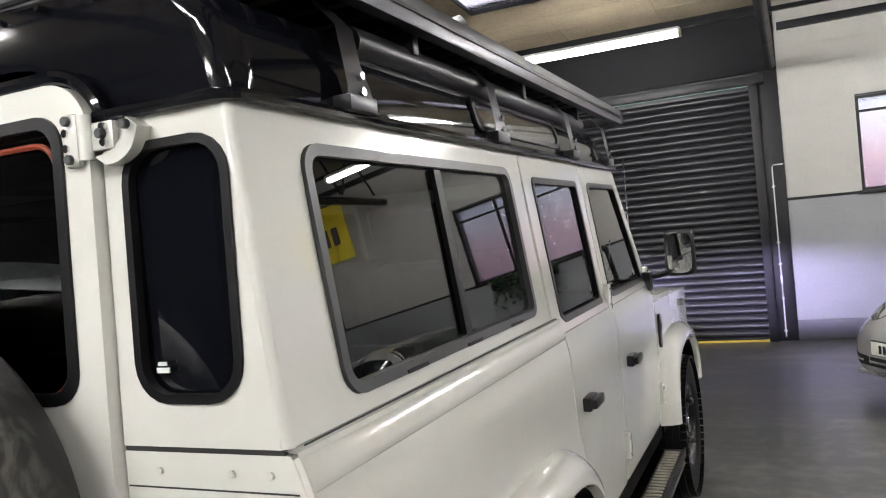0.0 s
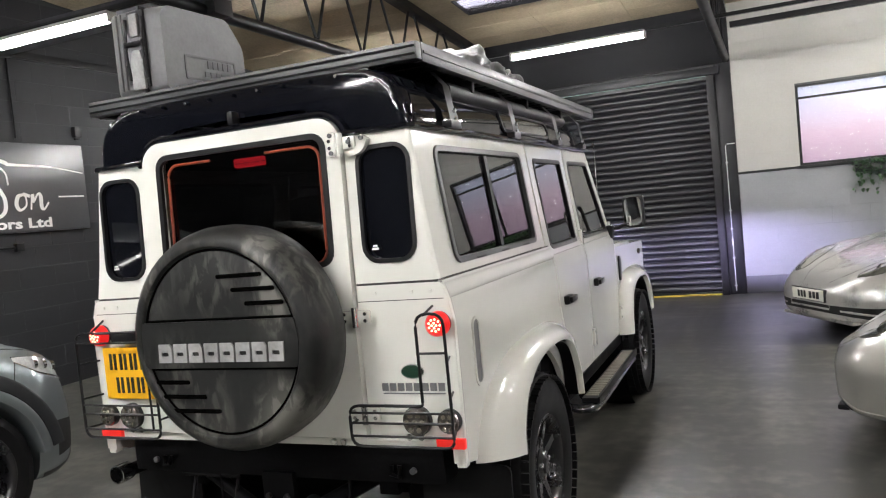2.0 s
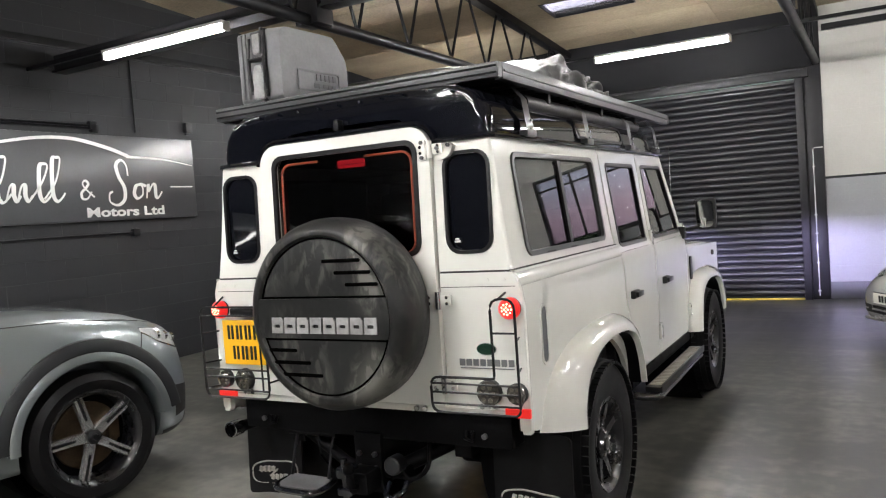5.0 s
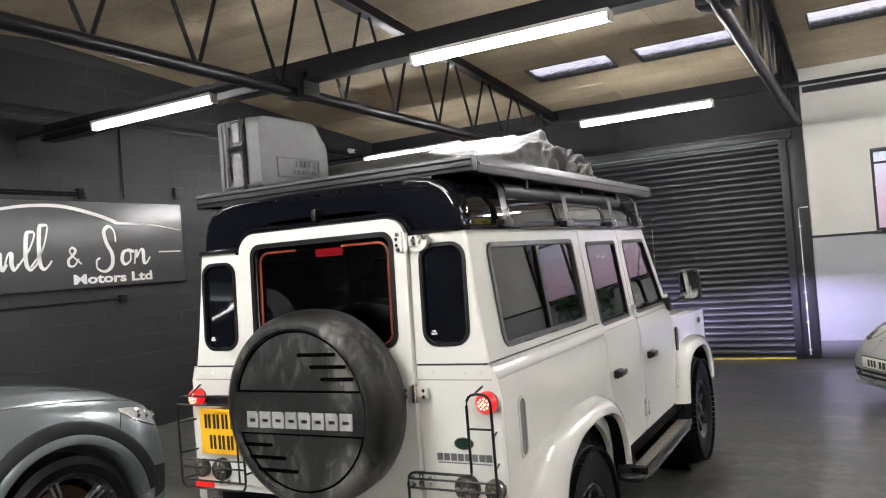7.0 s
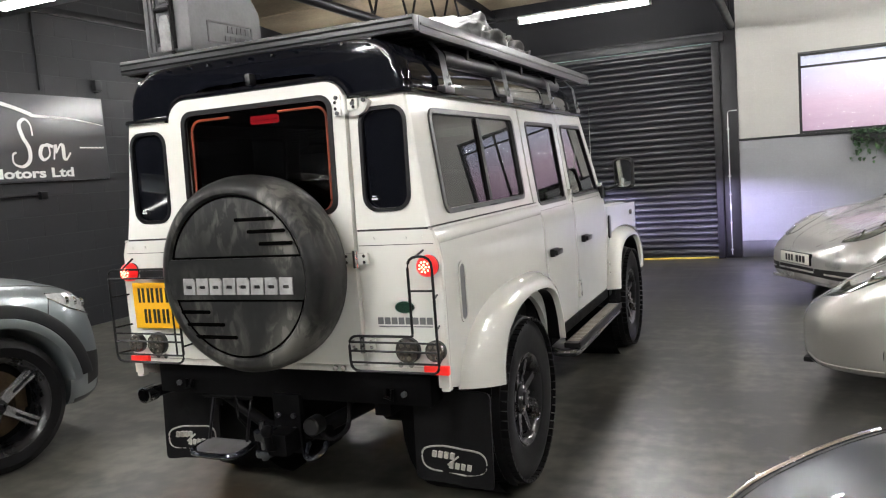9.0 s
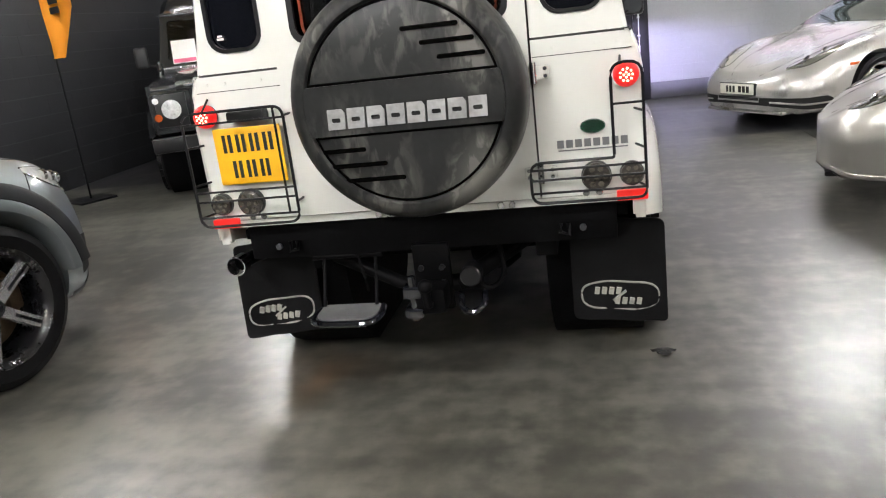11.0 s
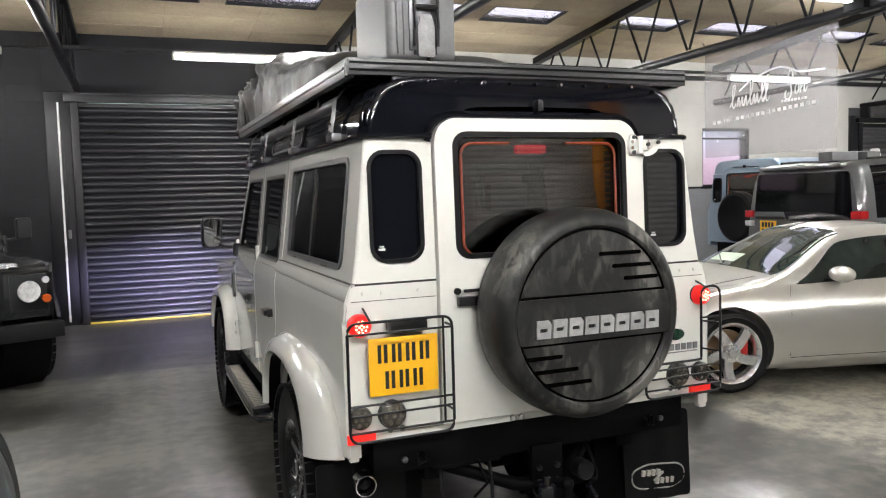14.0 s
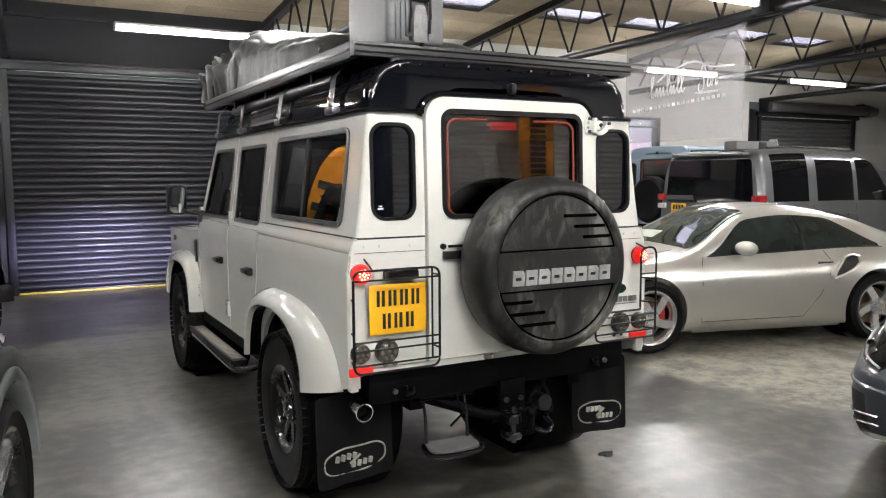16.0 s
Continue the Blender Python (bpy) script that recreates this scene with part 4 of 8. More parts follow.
def offroader(name, label, m, paint, roof_paint, detail=True, lit=True, plate_row=True):
    t = thing(name, label, "car", m)
    body = empty("body")
    body.parent = t
    AX = (0.80, 3.594)
    AZ, AR = 0.43, 0.48

    def arch_arc(y, a0, a1):
        """The opening over a wheel, drawn out towards the doors."""
        d_ = 1 if y < 2 else -1
        return [(y + (u - y) * (1.26 if (u - y) * d_ > 0 else 1.0), v) for u, v in arc(y, AZ, AR, a0, a1, 18)]

    for s in (-1, 1):
        sd = side(s)
        # rear quarter below the waist
        q = [(0.014, 0.685), (0.014, WAIST), (1.385, WAIST), (1.385, 1.03), (1.40, 0.98), (1.45, 0.86), (1.575, 0.60), (1.575, 0.555), (1.392, 0.555)]
        q += arch_arc(AX[0], 15, 158) + [(0.345, 0.605)]
        part("quarter_panel", sheet(q, [], 0.025, sd, (0.4, 0.8, 1.2), SIDE_CUTS), paint, body)
        d = soften([(1.395, 1.262), (2.085, 1.262), (2.085, 0.575), (1.592, 0.575), (1.462, 0.865), (1.395, 1.03)], [0.0, 0.0, 0.02, 0.03, 0.1, 0.1])
        rd = empty("rear_door")
        rd.parent = t
        part("door_skin", sheet(d, [], 0.03, sd, (), SIDE_CUTS), paint, rd)
        fd = empty("front_door")
        fd.parent = t
        d = soften([(2.097, 1.262), (2.975, 1.262), (2.975, 0.575), (2.097, 0.575)], [0, 0, 0.03, 0.02])
        part("door_skin", sheet(d, [], 0.03, sd, (), SIDE_CUTS), paint, fd)
        w = [(2.987, 1.17), (2.987, 0.555), (AX[1] - 0.595, 0.555)] + arch_arc(AX[1], 165, 15)[0:] + [(4.045, 0.60), (4.10, 0.70), (4.21, 0.72), (4.21, 1.13)]
        part("front_wing", sheet(w, [], 0.025, sd, (3.2, 3.6, 4.0), (0.75, 0.95, 1.1)), paint, body)
        # upper body
        up = [(0.014, WAIST + 0.006), (1.34, WAIST + 0.006), (1.34, GUTTER), (0.032, GUTTER)]
        part("upper_quarter", sheet(up, [rrect(0.175, 1.345, 1.225, 1.772, 0.045)], 0.03, sd, (), (1.4, 1.6)), paint, body)
        part("window_seal", sheet(*[[r_] if i else r_ for i, r_ in enumerate(ring(0.196, 1.366, 1.204, 1.753, 0.03, 0.021))], 0.02, lambda u, v, w2: Vector((s * (side_x(v) + 0.008 - w2), u, v))), FRAMEGREY if detail else SEAL, body)
        gl = part("window_glass", sheet(rrect(0.19, 1.36, 1.21, 1.757, 0.03), [], 0.005, lambda u, v, w2: Vector((s * (side_x(v) - 0.008 - w2), u, v))), TINT, body, smooth=0)
        part("sliding_bar", sheet(rrect(0.70, 1.37, 0.735, 1.748, 0.002), [], 0.014, lambda u, v, w2: Vector((s * (side_x(v) + 0.004 - w2), u, v))), SEAL, body)
        if detail:
            for k in range(3):
                part("seal_slot", sheet(rrect(0.38 + 0.3 * k, 1.345, 0.47 + 0.3 * k, 1.353, 0.003), [], 0.004, lambda u, v, w2: Vector((s * (side_x(v) + 0.010 - w2), u, v))), SEAL, body)
        up = [(1.395, 1.264), (2.083, 1.264), (2.083, GUTTER), (1.352, GUTTER), (1.352, 1.314), (1.395, 1.314)]
        part("door_frame", sheet(up, [rrect(1.44, 1.288, 2.01, 1.755, 0.03)], 0.03, sd, (), (1.285, 1.3, 1.312)), paint, rd)
        part("window_seal", sheet(rrect(1.44, 1.288, 2.01, 1.755, 0.03), [rrect(1.46, 1.308, 1.99, 1.735, 0.02)], 0.016, lambda u, v, w2: Vector((s * (side_x(v) + 0.003 - w2), u, v))), SEAL, rd)
        part("window_glass", sheet(rrect(1.45, 1.314, 2.0, 1.745, 0.02), [], 0.005, lambda u, v, w2: Vector((s * (side_x(v) - 0.01 - w2), u, v))), TINT, rd, smooth=0)
        up = [(2.097, 1.264), (2.975, 1.264), (3.015, 1.30), (2.735, GUTTER), (2.097, GUTTER)]
        hole = soften([(2.175, 1.288), (2.935, 1.288), (2.70, 1.755), (2.175, 1.755)], 0.04)
        part("door_frame", sheet(up, [hole], 0.03, sd, (), (1.285, 1.3, 1.312)), paint, fd)
        part("window_seal", sheet(hole, [soften([(2.195, 1.308), (2.90, 1.308), (2.688, 1.735), (2.195, 1.735)], 0.03)], 0.016, lambda u, v, w2: Vector((s * (side_x(v) + 0.003 - w2), u, v))), SEAL, fd)
        part("window_glass", sheet(soften([(2.185, 1.314), (2.905, 1.314), (2.695, 1.745), (2.185, 1.745)], 0.03), [], 0.005, lambda u, v, w2: Vector((s * (side_x(v) - 0.01 - w2), u, v))), TINT, fd, smooth=0)
        # waist capping strips, drip groove
        if detail:
            part("waist_capping", loft([[(s * (side_x(z_) + o_), y, z_) for z_, o_ in ((1.246, 0.0), (1.252, 0.006), (1.266, 0.009), (1.285, 0.009), (1.299, 0.006), (1.304, -0.004))] for y in (0.006, 0.7, 1.383)]), paint, body, smooth=60)
            part("waist_shadow_gap", loft([[(s * (side_x(WAIST) + 0.001), y, WAIST - 0.003), (s * (side_x(WAIST) + 0.001), y, WAIST + 0.005)] for y in (0.03, 1.38)]), GAPDARK, body)
            part("seam", box2((s * 0.45, -0.0012, 1.247), (s * 0.775, 0.004, 1.2495)), GAPDARK, body, "", 0)
            part("seam", box2((s * 0.45, 0.0, WAIST - 0.004), (s * 0.755, 0.01, WAIST + 0.004)), GAPDARK, body, "", 0)
        part("waist_strip", loft([[(s * (side_x(WAIST) + 0.003), y, WAIST - 0.012), (s * (side_x(WAIST) + 0.012), y, WAIST - 0.008), (s * (side_x(WAIST) + 0.010), y, WAIST + 0.001), (s * (side_x(WAIST) - 0.01), y, WAIST + 0.003)] for y in (0.0, 1.385)]), paint, body)
        part("sill", box2((s * 0.70, 1.24, 0.50), (s * 0.79, 3.14, 0.567), 0.012), UNDER, body)
        part("inner_side", box2((s * 0.70, 1.3, 0.52), (s * 0.745, 2.98, 1.29)), CABIN, body)
        # arches
        for y, name2 in ((AX[0], "rear_wheel_arch"), (AX[1], "front_wheel_arch")):
            lip = spline(ARCH_IN, 5)
            edge = spline(ARCH_OUT, 5)
            rows, inner = [], []
            for p_, q_ in zip(lip, edge):
                if y > 2:
                    p_, q_ = Vector((-p_[0], p_[1])), Vector((-q_[0], q_[1]))
                row = [(s * 0.858, y + p_[0] * 0.995, p_[1] - 0.002), (s * 0.876, y + p_[0], p_[1])]
                inner.append([(s * 0.72, y + p_[0] * 0.99, p_[1] - 0.003), (s * 0.857, y + p_[0] * 0.995, p_[1] - 0.003)])
                for f_, x_ in ((0.05, 0.886), (0.14, 0.888), (0.45, 0.878), (0.68, 0.860), (0.84, 0.838), (0.95, 0.815), (1.0, 0.792)):
                    row.append((s * x_, y + p_[0] + (q_[0] - p_[0]) * f_, p_[1] + (q_[1] - p_[1]) * f_))
                rows.append(row)
            part(name2, loft(rows), paint, body)
            part("arch_liner", loft(inner), UNDER, body)
            part("wheel_well", lathe([(AR + 0.02, s * 0.80), (AR + 0.02, s * 0.42), (0.05, s * 0.42)], Matrix.Translation((0, y + (0.06 if y < 2 else -0.06), AZ + 0.02)) @ Matrix.Diagonal((1, 1.13, 1, 1)), 28), UNDER, body)
        wheel(t, (s * 0.745, AX[0], 0.402), s, 0.402, 0.235, 0.215, RIMBLACK, 8, 58 if detail else 30, 0.026, name="rear_wheel")
        wheel(t, (s * 0.745, AX[1], 0.402), s, 0.402, 0.235, 0.215, RIMBLACK, 8, 58 if detail else 30, 0.026, name="front_wheel")
        # handles, hinges, vents
        for y, dd in ((1.53, rd), (2.27, fd)):
            hnd = part("handle", box((s * 0.815, y, 1.02), (0.03, 0.10, 0.045), 0.008), BLACKPLASTIC, dd)
            part("grip", box((s * 0.838, y + 0.01, 1.022), (0.018, 0.12, 0.03), 0.007), BLACKPLASTIC, dd)
        for y, dd in ((2.09, rd), (2.98, fd)):
            for z in (0.72, 1.30):
                part("hinge", box((s * (side_x(z) + 0.006), y, z), (0.022, 0.05, 0.10), 0.005), paint, dd)
                for dz in (-0.03, 0.03):
                    part("bolt", disc((s * (side_x(z) + 0.019), y - 0.012, z + dz), 0.007, 0.008, "x", 8), CHROME, dd)
        part("wing_vent", sheet(rrect(3.05, 0.93, 3.12, 1.10, 0.03), [], 0.012, lambda u, v, w2: Vector((s * (side_x(v) + 0.01 - w2), u, v))), BLACKPLASTIC, body)
        part("side_repeater", disc((s * 0.81, 3.95, 1.06), 0.022, 0.02, "x", 14), AMBER if not detail else SMOKED, body)
        # mirror
        mir = empty("door_mirror")
        mir.parent = t
        part("arm", tube([(s * 0.76, 2.95, 1.30), (s * 0.84, 2.98, 1.30), (s * 0.92, 2.99, 1.33)], 0.013, 8), BLACKPLASTIC, mir)
        part("arm_base", box((s * 0.785, 2.95, 1.28), (0.05, 0.07, 0.09), 0.012), BLACKPLASTIC, mir)
        part("shell", box((s * 0.945, 3.02, 1.405), (0.142, 0.075, 0.222), 0.036, None, None, 4), BLACKPLASTIC, mir)
        part("mirror_glass", sheet(rrect(-0.057, -0.097, 0.057, 0.097, 0.04), [], 0.004, lambda u, v, w2: Vector((s * 0.945 + u, 2.981 - w2, 1.405 + v))), MIRROR, mir, smooth=0)
        # side step
        st = empty("side_step")
        st.parent = t
        part("tread", box((s * 0.862, 2.22, 0.47), (0.09, 1.24, 0.03), 0.004), BLACKPLASTIC, st)
        part("step_edge", box((s * 0.910, 2.22, 0.472), (0.008, 1.25, 0.04), 0.003), BLACKPLASTIC, st)
        slot = finish(box((0, 0, 0), (0.066, 0.015, 0.008), 0.002), "grip_bar", GRIPBAR, 0)
        for k in range(30):
            ob = new("grip_bar", slot)
            ob.parent, ob.location = st, (s * 0.862, 1.66 + k * 0.0385, 0.4865)
        part("step_tube", tube([(s * 0.70, 1.52, 0.47), (s * 0.82, 1.525, 0.445), (s * 0.88, 1.56, 0.438), (s * 0.895, 1.64, 0.438), (s * 0.895, 2.78, 0.438), (s * 0.87, 2.87, 0.44), (s * 0.70, 2.92, 0.47)], 0.022, 10), BLACKGLOSS, st)
        # fuel filler / air intake recess and front lamp panel
        if detail and s > 0:
            part("filler_recess", sheet(rrect(0.155, 0.905, 0.235, 1.155, 0.038), [rrect(0.167, 0.917, 0.223, 1.143, 0.027)], 0.01, lambda u, v, w2: Vector((s * (side_x(v) + 0.004 - w2), u, v))), paint, body)
            part("filler_cover", sheet(rrect(0.165, 0.915, 0.225, 1.145, 0.028), [], 0.004, lambda u, v, w2: Vector((s * (side_x(v) + 0.0005 - w2), u, v))), CASE, body)

    # bonnet, front panel, grille, bumper
    rows = []
    for y, z in ((2.99, 1.20), (3.05, 1.205), (3.6, 1.185), (4.05, 1.15), (4.17, 1.12), (4.215, 1.05)):
        rows.append([(-0.80, y, z - 0.05), (-0.785, y, z - 0.018), (-0.75, y, z - 0.006), (-0.54, y, z), (-0.53, y, z + 0.002), (0.53, y, z + 0.002), (0.54, y, z), (0.75, y, z - 0.006), (0.785, y, z - 0.018), (0.80, y, z - 0.05)])
    part("wing_top", loft(rows), paint, body)
    rows = []
    for y, z in ((3.02, 1.245), (3.3, 1.25), (3.8, 1.225), (4.12, 1.185), (4.22, 1.15), (4.235, 1.11)):
        rows.append([(-0.53, y, z - 0.045), (-0.52, y, z - 0.01), (-0.49, y, z), (-0.36, y, z + 0.004), (-0.33, y, z + 0.02), (0, y, z + 0.026), (0.33, y, z + 0.02), (0.36, y, z + 0.004), (0.49, y, z), (0.52, y, z - 0.01), (0.53, y, z - 0.045)])
    part("bonnet", loft(rows), paint, t)
    front = lambda u, v, w2: Vector((u, 4.20 - w2, v))
    part("front_panel", sheet(rrect(-0.80, 0.66, 0.80, 1.09, 0.02), [rrect(-0.37, 0.70, 0.37, 1.04, 0.01)], 0.03, front), paint, body)
    gr = empty("grille")
    gr.parent = t
    part("grille_frame", sheet(rrect(-0.40, 0.68, 0.40, 1.07, 0.02), [rrect(-0.36, 0.72, 0.36, 1.03, 0.015)], 0.03, lambda u, v, w2: Vector((u, 4.235 - w2, v))), BLACKPLASTIC, gr)
    part("grille_back", box2((-0.37, 4.13, 0.70), (0.37, 4.15, 1.04)), UNDER, gr)
    for k in range(9):
        part("bar", box((0, 4.215, 0.74 + k * 0.034), (0.73, 0.02, 0.014), 0.003), STEELGREY, gr)
    part("bonnet_trim", box2((-0.44, 4.232, 1.095), (0.44, 4.246, 1.118), 0.003), CHROME, body)
    bars(body, [(-0.36 + k * 0.082, 1.125, -0.305 + k * 0.082, 1.15) for k in range(9)], 4.242, WORN, "bonnet_letter", -0.006)
    part("front_bumper", box((0, 4.33, 0.56), (1.64, 0.12, 0.14), 0.012), BLACKPLASTIC, t)
    part("front_plate", box((0.0, 4.395, 0.555), (0.52, 0.008, 0.11), 0.002), PLATEWHITE, t, "white number plate with plain bars")
    bars(t, [(-0.22 + k * 0.062, 0.52, -0.185 + k * 0.062, 0.59) for k in range(4)] + [(0.06 + k * 0.062, 0.52, 0.095 + k * 0.062, 0.59) for k in range(3)], 4.4, PRINTBLACK, "plate_bar", -0.003)
    for s in (-1, 1):
        hl = empty("headlight")
        hl.parent = t
        part("surround", box((s * 0.60, 4.205, 0.88), (0.30, 0.02, 0.32), 0.008), BLACKPLASTIC if not detail else paint, hl)
        part("reflector", lathe([(0.02, 0.0), (0.06, 0.02), (0.085, 0.045), (0.092, 0.05)], Matrix.Translation((s * 0.60, 4.18, 0.89)) @ Matrix.Rotation(radians(90), 4, "Z"), 28), CHROME, hl)
        part("lens", lathe([(0, 0.012), (0.05, 0.009), (0.088, 0.0), (0.094, -0.012)], Matrix.Translation((s * 0.60, 4.24, 0.89)) @ Matrix.Rotation(radians(90), 4, "Z"), 28), HEADGLOW if lit else HEADCLEAR, hl)
        part("indicator", disc((s * 0.735, 4.23, 0.82), 0.038, 0.03, "y", 18), AMBER, t)
        part("side_lamp", disc((s * 0.735, 4.23, 0.985), 0.03, 0.03, "y", 18), HEADCLEAR if not lit else CASE, t)

    # windscreen
    ws = lambda u, v, w2: Vector((u * (0.74 - 0.06 * v), 3.02 - 0.29 * v - w2, 1.275 + (GUTTER - 1.275) * v))
    part("windscreen_frame", sheet([(-1, 0), (1, 0), (1, 1), (-1, 1)], [rrect(-0.92, 0.12, 0.92, 0.88, 0.05)], 0.03, ws), paint, t)
    part("windscreen", sheet(rrect(-0.94, 0.1, 0.94, 0.9, 0.05), [], 0.005, lambda u, v, w2: ws(u, v, 0.012 + w2)), CLEAR if not detail else TINT, t, smooth=0)
    part("scuttle", box2((-0.74, 2.97, 1.19), (0.74, 3.03, 1.272), 0.006), paint, body)

    # roof, gutter
    prof = [(0.704, GUTTER - 0.004), (0.703, 1.86), (0.697, 1.91), (0.678, 1.965), (0.64, 2.012), (0.585, 2.042), (0.50, 2.056), (0.25, 2.062), (0.0, 2.064)]
    prof = prof + [(-x_, z_) for x_, z_ in reversed(prof[:-1])]
    rows = []
    for y, k, dz in ((0.030, 0.0, 0), (0.030, 0.93, 0), (0.0305, 0.945, 0), (0.033, 0.962, 0), (0.040, 0.98, 0), (0.054, 0.993, 0), (0.085, 1.0, 0), (0.6, 1.0, 0), (1.2, 1.0, 0.004), (1.8, 1.0, 0.004), (2.45, 1.0, 0), (2.62, 0.995, -0.02), (2.70, 0.985, -0.06), (2.735, 0.97, -0.11), (2.735, 0.0, -0.11)):
        rows.append([(x_ * (k if k else 0.5), y, max(GUTTER - 0.004, GUTTER + (z_ - GUTTER) * (k if k else 0.5) + (dz if z_ > 1.9 else 0))) for x_, z_ in prof])
    part("roof", loft(rows), roof_paint, t, smooth=55)
    part("gutter", tube([(-0.45, 0.006, GUTTER - 0.002), (-0.69, 0.010, GUTTER - 0.002), (-0.712, 0.030, GUTTER - 0.002), (-0.716, 0.07, GUTTER - 0.002), (-0.716, 2.74, GUTTER - 0.002), (0.716, 2.74, GUTTER - 0.002), (0.716, 0.07, GUTTER - 0.002), (0.712, 0.030, GUTTER - 0.002), (0.69, 0.010, GUTTER - 0.002), (0.45, 0.006, GUTTER - 0.002)], 0.011, 8), roof_paint, body)
    if detail:
        for s in (-1, 1):
            rs = lambda u, v, w2: Vector((s * (hermite([(1.83, 0.704), (1.86, 0.703), (1.91, 0.697), (1.965, 0.678), (2.0, 0.652)], v) + 0.007 - w2), u, v))
            part("roof_window_seal", sheet(rrect(1.02, 1.868, 1.84, 1.965, 0.04), [rrect(1.034, 1.882, 1.826, 1.951, 0.03)], 0.014, rs, (), (1.9, 1.93)), SEAL, body)
            part("roof_window", sheet(rrect(1.03, 1.878, 1.83, 1.955, 0.03), [], 0.004, lambda u, v, w2: rs(u, v, w2 + 0.005), (), (1.9, 1.93)), SMOKED, body)
    for k in range(11):
        part("rivet", disc((-0.55 + k * 0.11, 0.026, 2.036 if abs(k - 5) < 5 else 2.02), 0.006, 0.02, "y", 8), CHROME if k % 3 == 0 else roof_paint, body)
    part("roof_door_arch", tube([(u, 0.014, v) for u, v in arc(-0.35, 1.80, 0.115, 172, 90, 8) + arc(0.35, 1.80, 0.115, 90, 8, 8)], 0.013, 8), roof_paint, body)
    part("washer_jet", box((0.0, 0.012, 1.95), (0.028, 0.05, 0.05), 0.012), BLACKPLASTIC, body)

    # rear face
    for s in (-1, 1):
        xs = lambda z: side_x(z) - 0.004
        low_ = [(s * 0.447, 0.765), (s * 0.447, WAIST - 0.004), (s * xs(WAIST - 0.004), WAIST - 0.004), (s * xs(1.24), 1.24), (s * xs(1.17), 1.17), (s * xs(0.7), 0.70), (s * xs(0.7), 0.685), (s * 0.755, 0.685), (s * 0.755, 0.765)]
        part("rear_corner_panel", sheet(low_, [], 0.025, rear()), paint, body)
        upr = [(s * 0.447, WAIST + 0.004), (s * (side_x(WAIST + 0.01) - 0.014), WAIST + 0.004), (s * (0.70 - 0.014), GUTTER), (s * 0.447, GUTTER)]
        a, b = sorted((s * 0.492, s * 0.692))
        part("rear_upper_panel", sheet(upr, [rrect(a, 1.383, b, 1.782, 0.06)], 0.025, rear()), paint, body)
        part("corner_cap", tube([(s * side_x(z), rear_y(z) + 0.006, z) for z in (0.69, 0.9, 1.17, 1.24, 1.28, 1.3)], 0.008, 6), paint, body)
        rr = 0.014
        part("corner_cap", loft([[(s * (side_x(z) - rr + rr * math.sin(q)), rear_y(z) + rr - rr * math.cos(q), z) for q in [math.pi / 2 * k / 7 for k in range(8)]] for z in (WAIST + 0.005, 1.45, 1.6, 1.72, GUTTER)]), paint, body, smooth=80)
        part("window_seal", sheet(rrect(a - 0.004, 1.379, b + 0.004, 1.786, 0.064), [rrect(a + 0.01, 1.393, b - 0.01, 1.772, 0.052)], 0.016, rear(-0.006)), SEAL, body)
        part("window_glass", sheet(rrect(a, 1.385, b, 1.780, 0.055), [], 0.005, lambda u, v, w2: Vector((u, 0.5 * (rear_y(v) + rear_y(1.58)) + 0.014 + w2, v))), QUARTERGLASS if detail else TINT, body, smooth=0)
        bars(body, [(a + 0.03, 1.425, a + 0.055, 1.433), (a + 0.034, 1.436, a + 0.05, 1.442)], rear_y(1.42) - 0.002 + 0.01, PRINTWHITE, "glass_mark", 0.003)
        for xx in (0.52, 0.66, 0.73):
            part("rivet", disc((s * xx, -0.003, 1.275), 0.006, 0.006, "y", 8), paint, body)
        part("corner_foot", box((s * 0.78, 0.02, 0.70), (0.035, 0.04, 0.06), 0.006), paint, body)
    door = empty("tailgate")
    door.parent = t
    outer = [(-0.442, 0.77), (0.442, 0.77), (0.442, 1.80)] + arc(0.352, 1.81, 0.09, 0, 90, 7) + arc(-0.352, 1.81, 0.09, 90, 180, 7) + [(-0.442, 1.80)]
    part("door_skin", sheet(outer, [rrect(-0.366, 1.385, 0.380, 1.845, 0.05)], 0.035, rear(-0.022), (), (1.0, WAIST, 1.6)), paint, door)
    part("window_seal", sheet(rrect(-0.372, 1.379, 0.386, 1.851, 0.055), [rrect(-0.352, 1.399, 0.366, 1.831, 0.04)], 0.016, rear(-0.028)), SEAL, door)
    part("window_glass", sheet(rrect(-0.364, 1.387, 0.378, 1.843, 0.05), [], 0.005, lambda u, v, w2: Vector((u, 0.5 * (rear_y(v) + rear_y(1.615)) + 0.008 + w2, v))), TINT, door, smooth=0)
    for k in range(12 if detail else 0):
        z = 1.43 + k * 0.032
        part("demister_line", box2((-0.33, 0.5 * (rear_y(z) + rear_y(1.615)) + 0.015, z), (0.345, 0.5 * (rear_y(z) + rear_y(1.615)) + 0.016, z + 0.002)), DEMIST, door, smooth=0)
    for path in (arc(-0.285, 1.44, 0.047, 250, 180, 5) + arc(-0.285, 1.762, 0.047, 180, 90, 6) + [(-0.13, 1.809)],
                 [(0.12, 1.809)] + arc(0.30, 1.762, 0.047, 90, 0, 6) + arc(0.30, 1.44, 0.047, 0, -70, 5)):
        part("orange_edge", tube([(u, rear_y(v) - 0.004, v) for u, v in path], 0.0055, 6), ORANGE, door, "orange trim behind the glass")
    part("high_brake_lamp", box((0.0, 0.085, 1.79), (0.13, 0.03, 0.034), 0.006), REDSIGNAL, door, "dim red high brake lamp behind the glass")
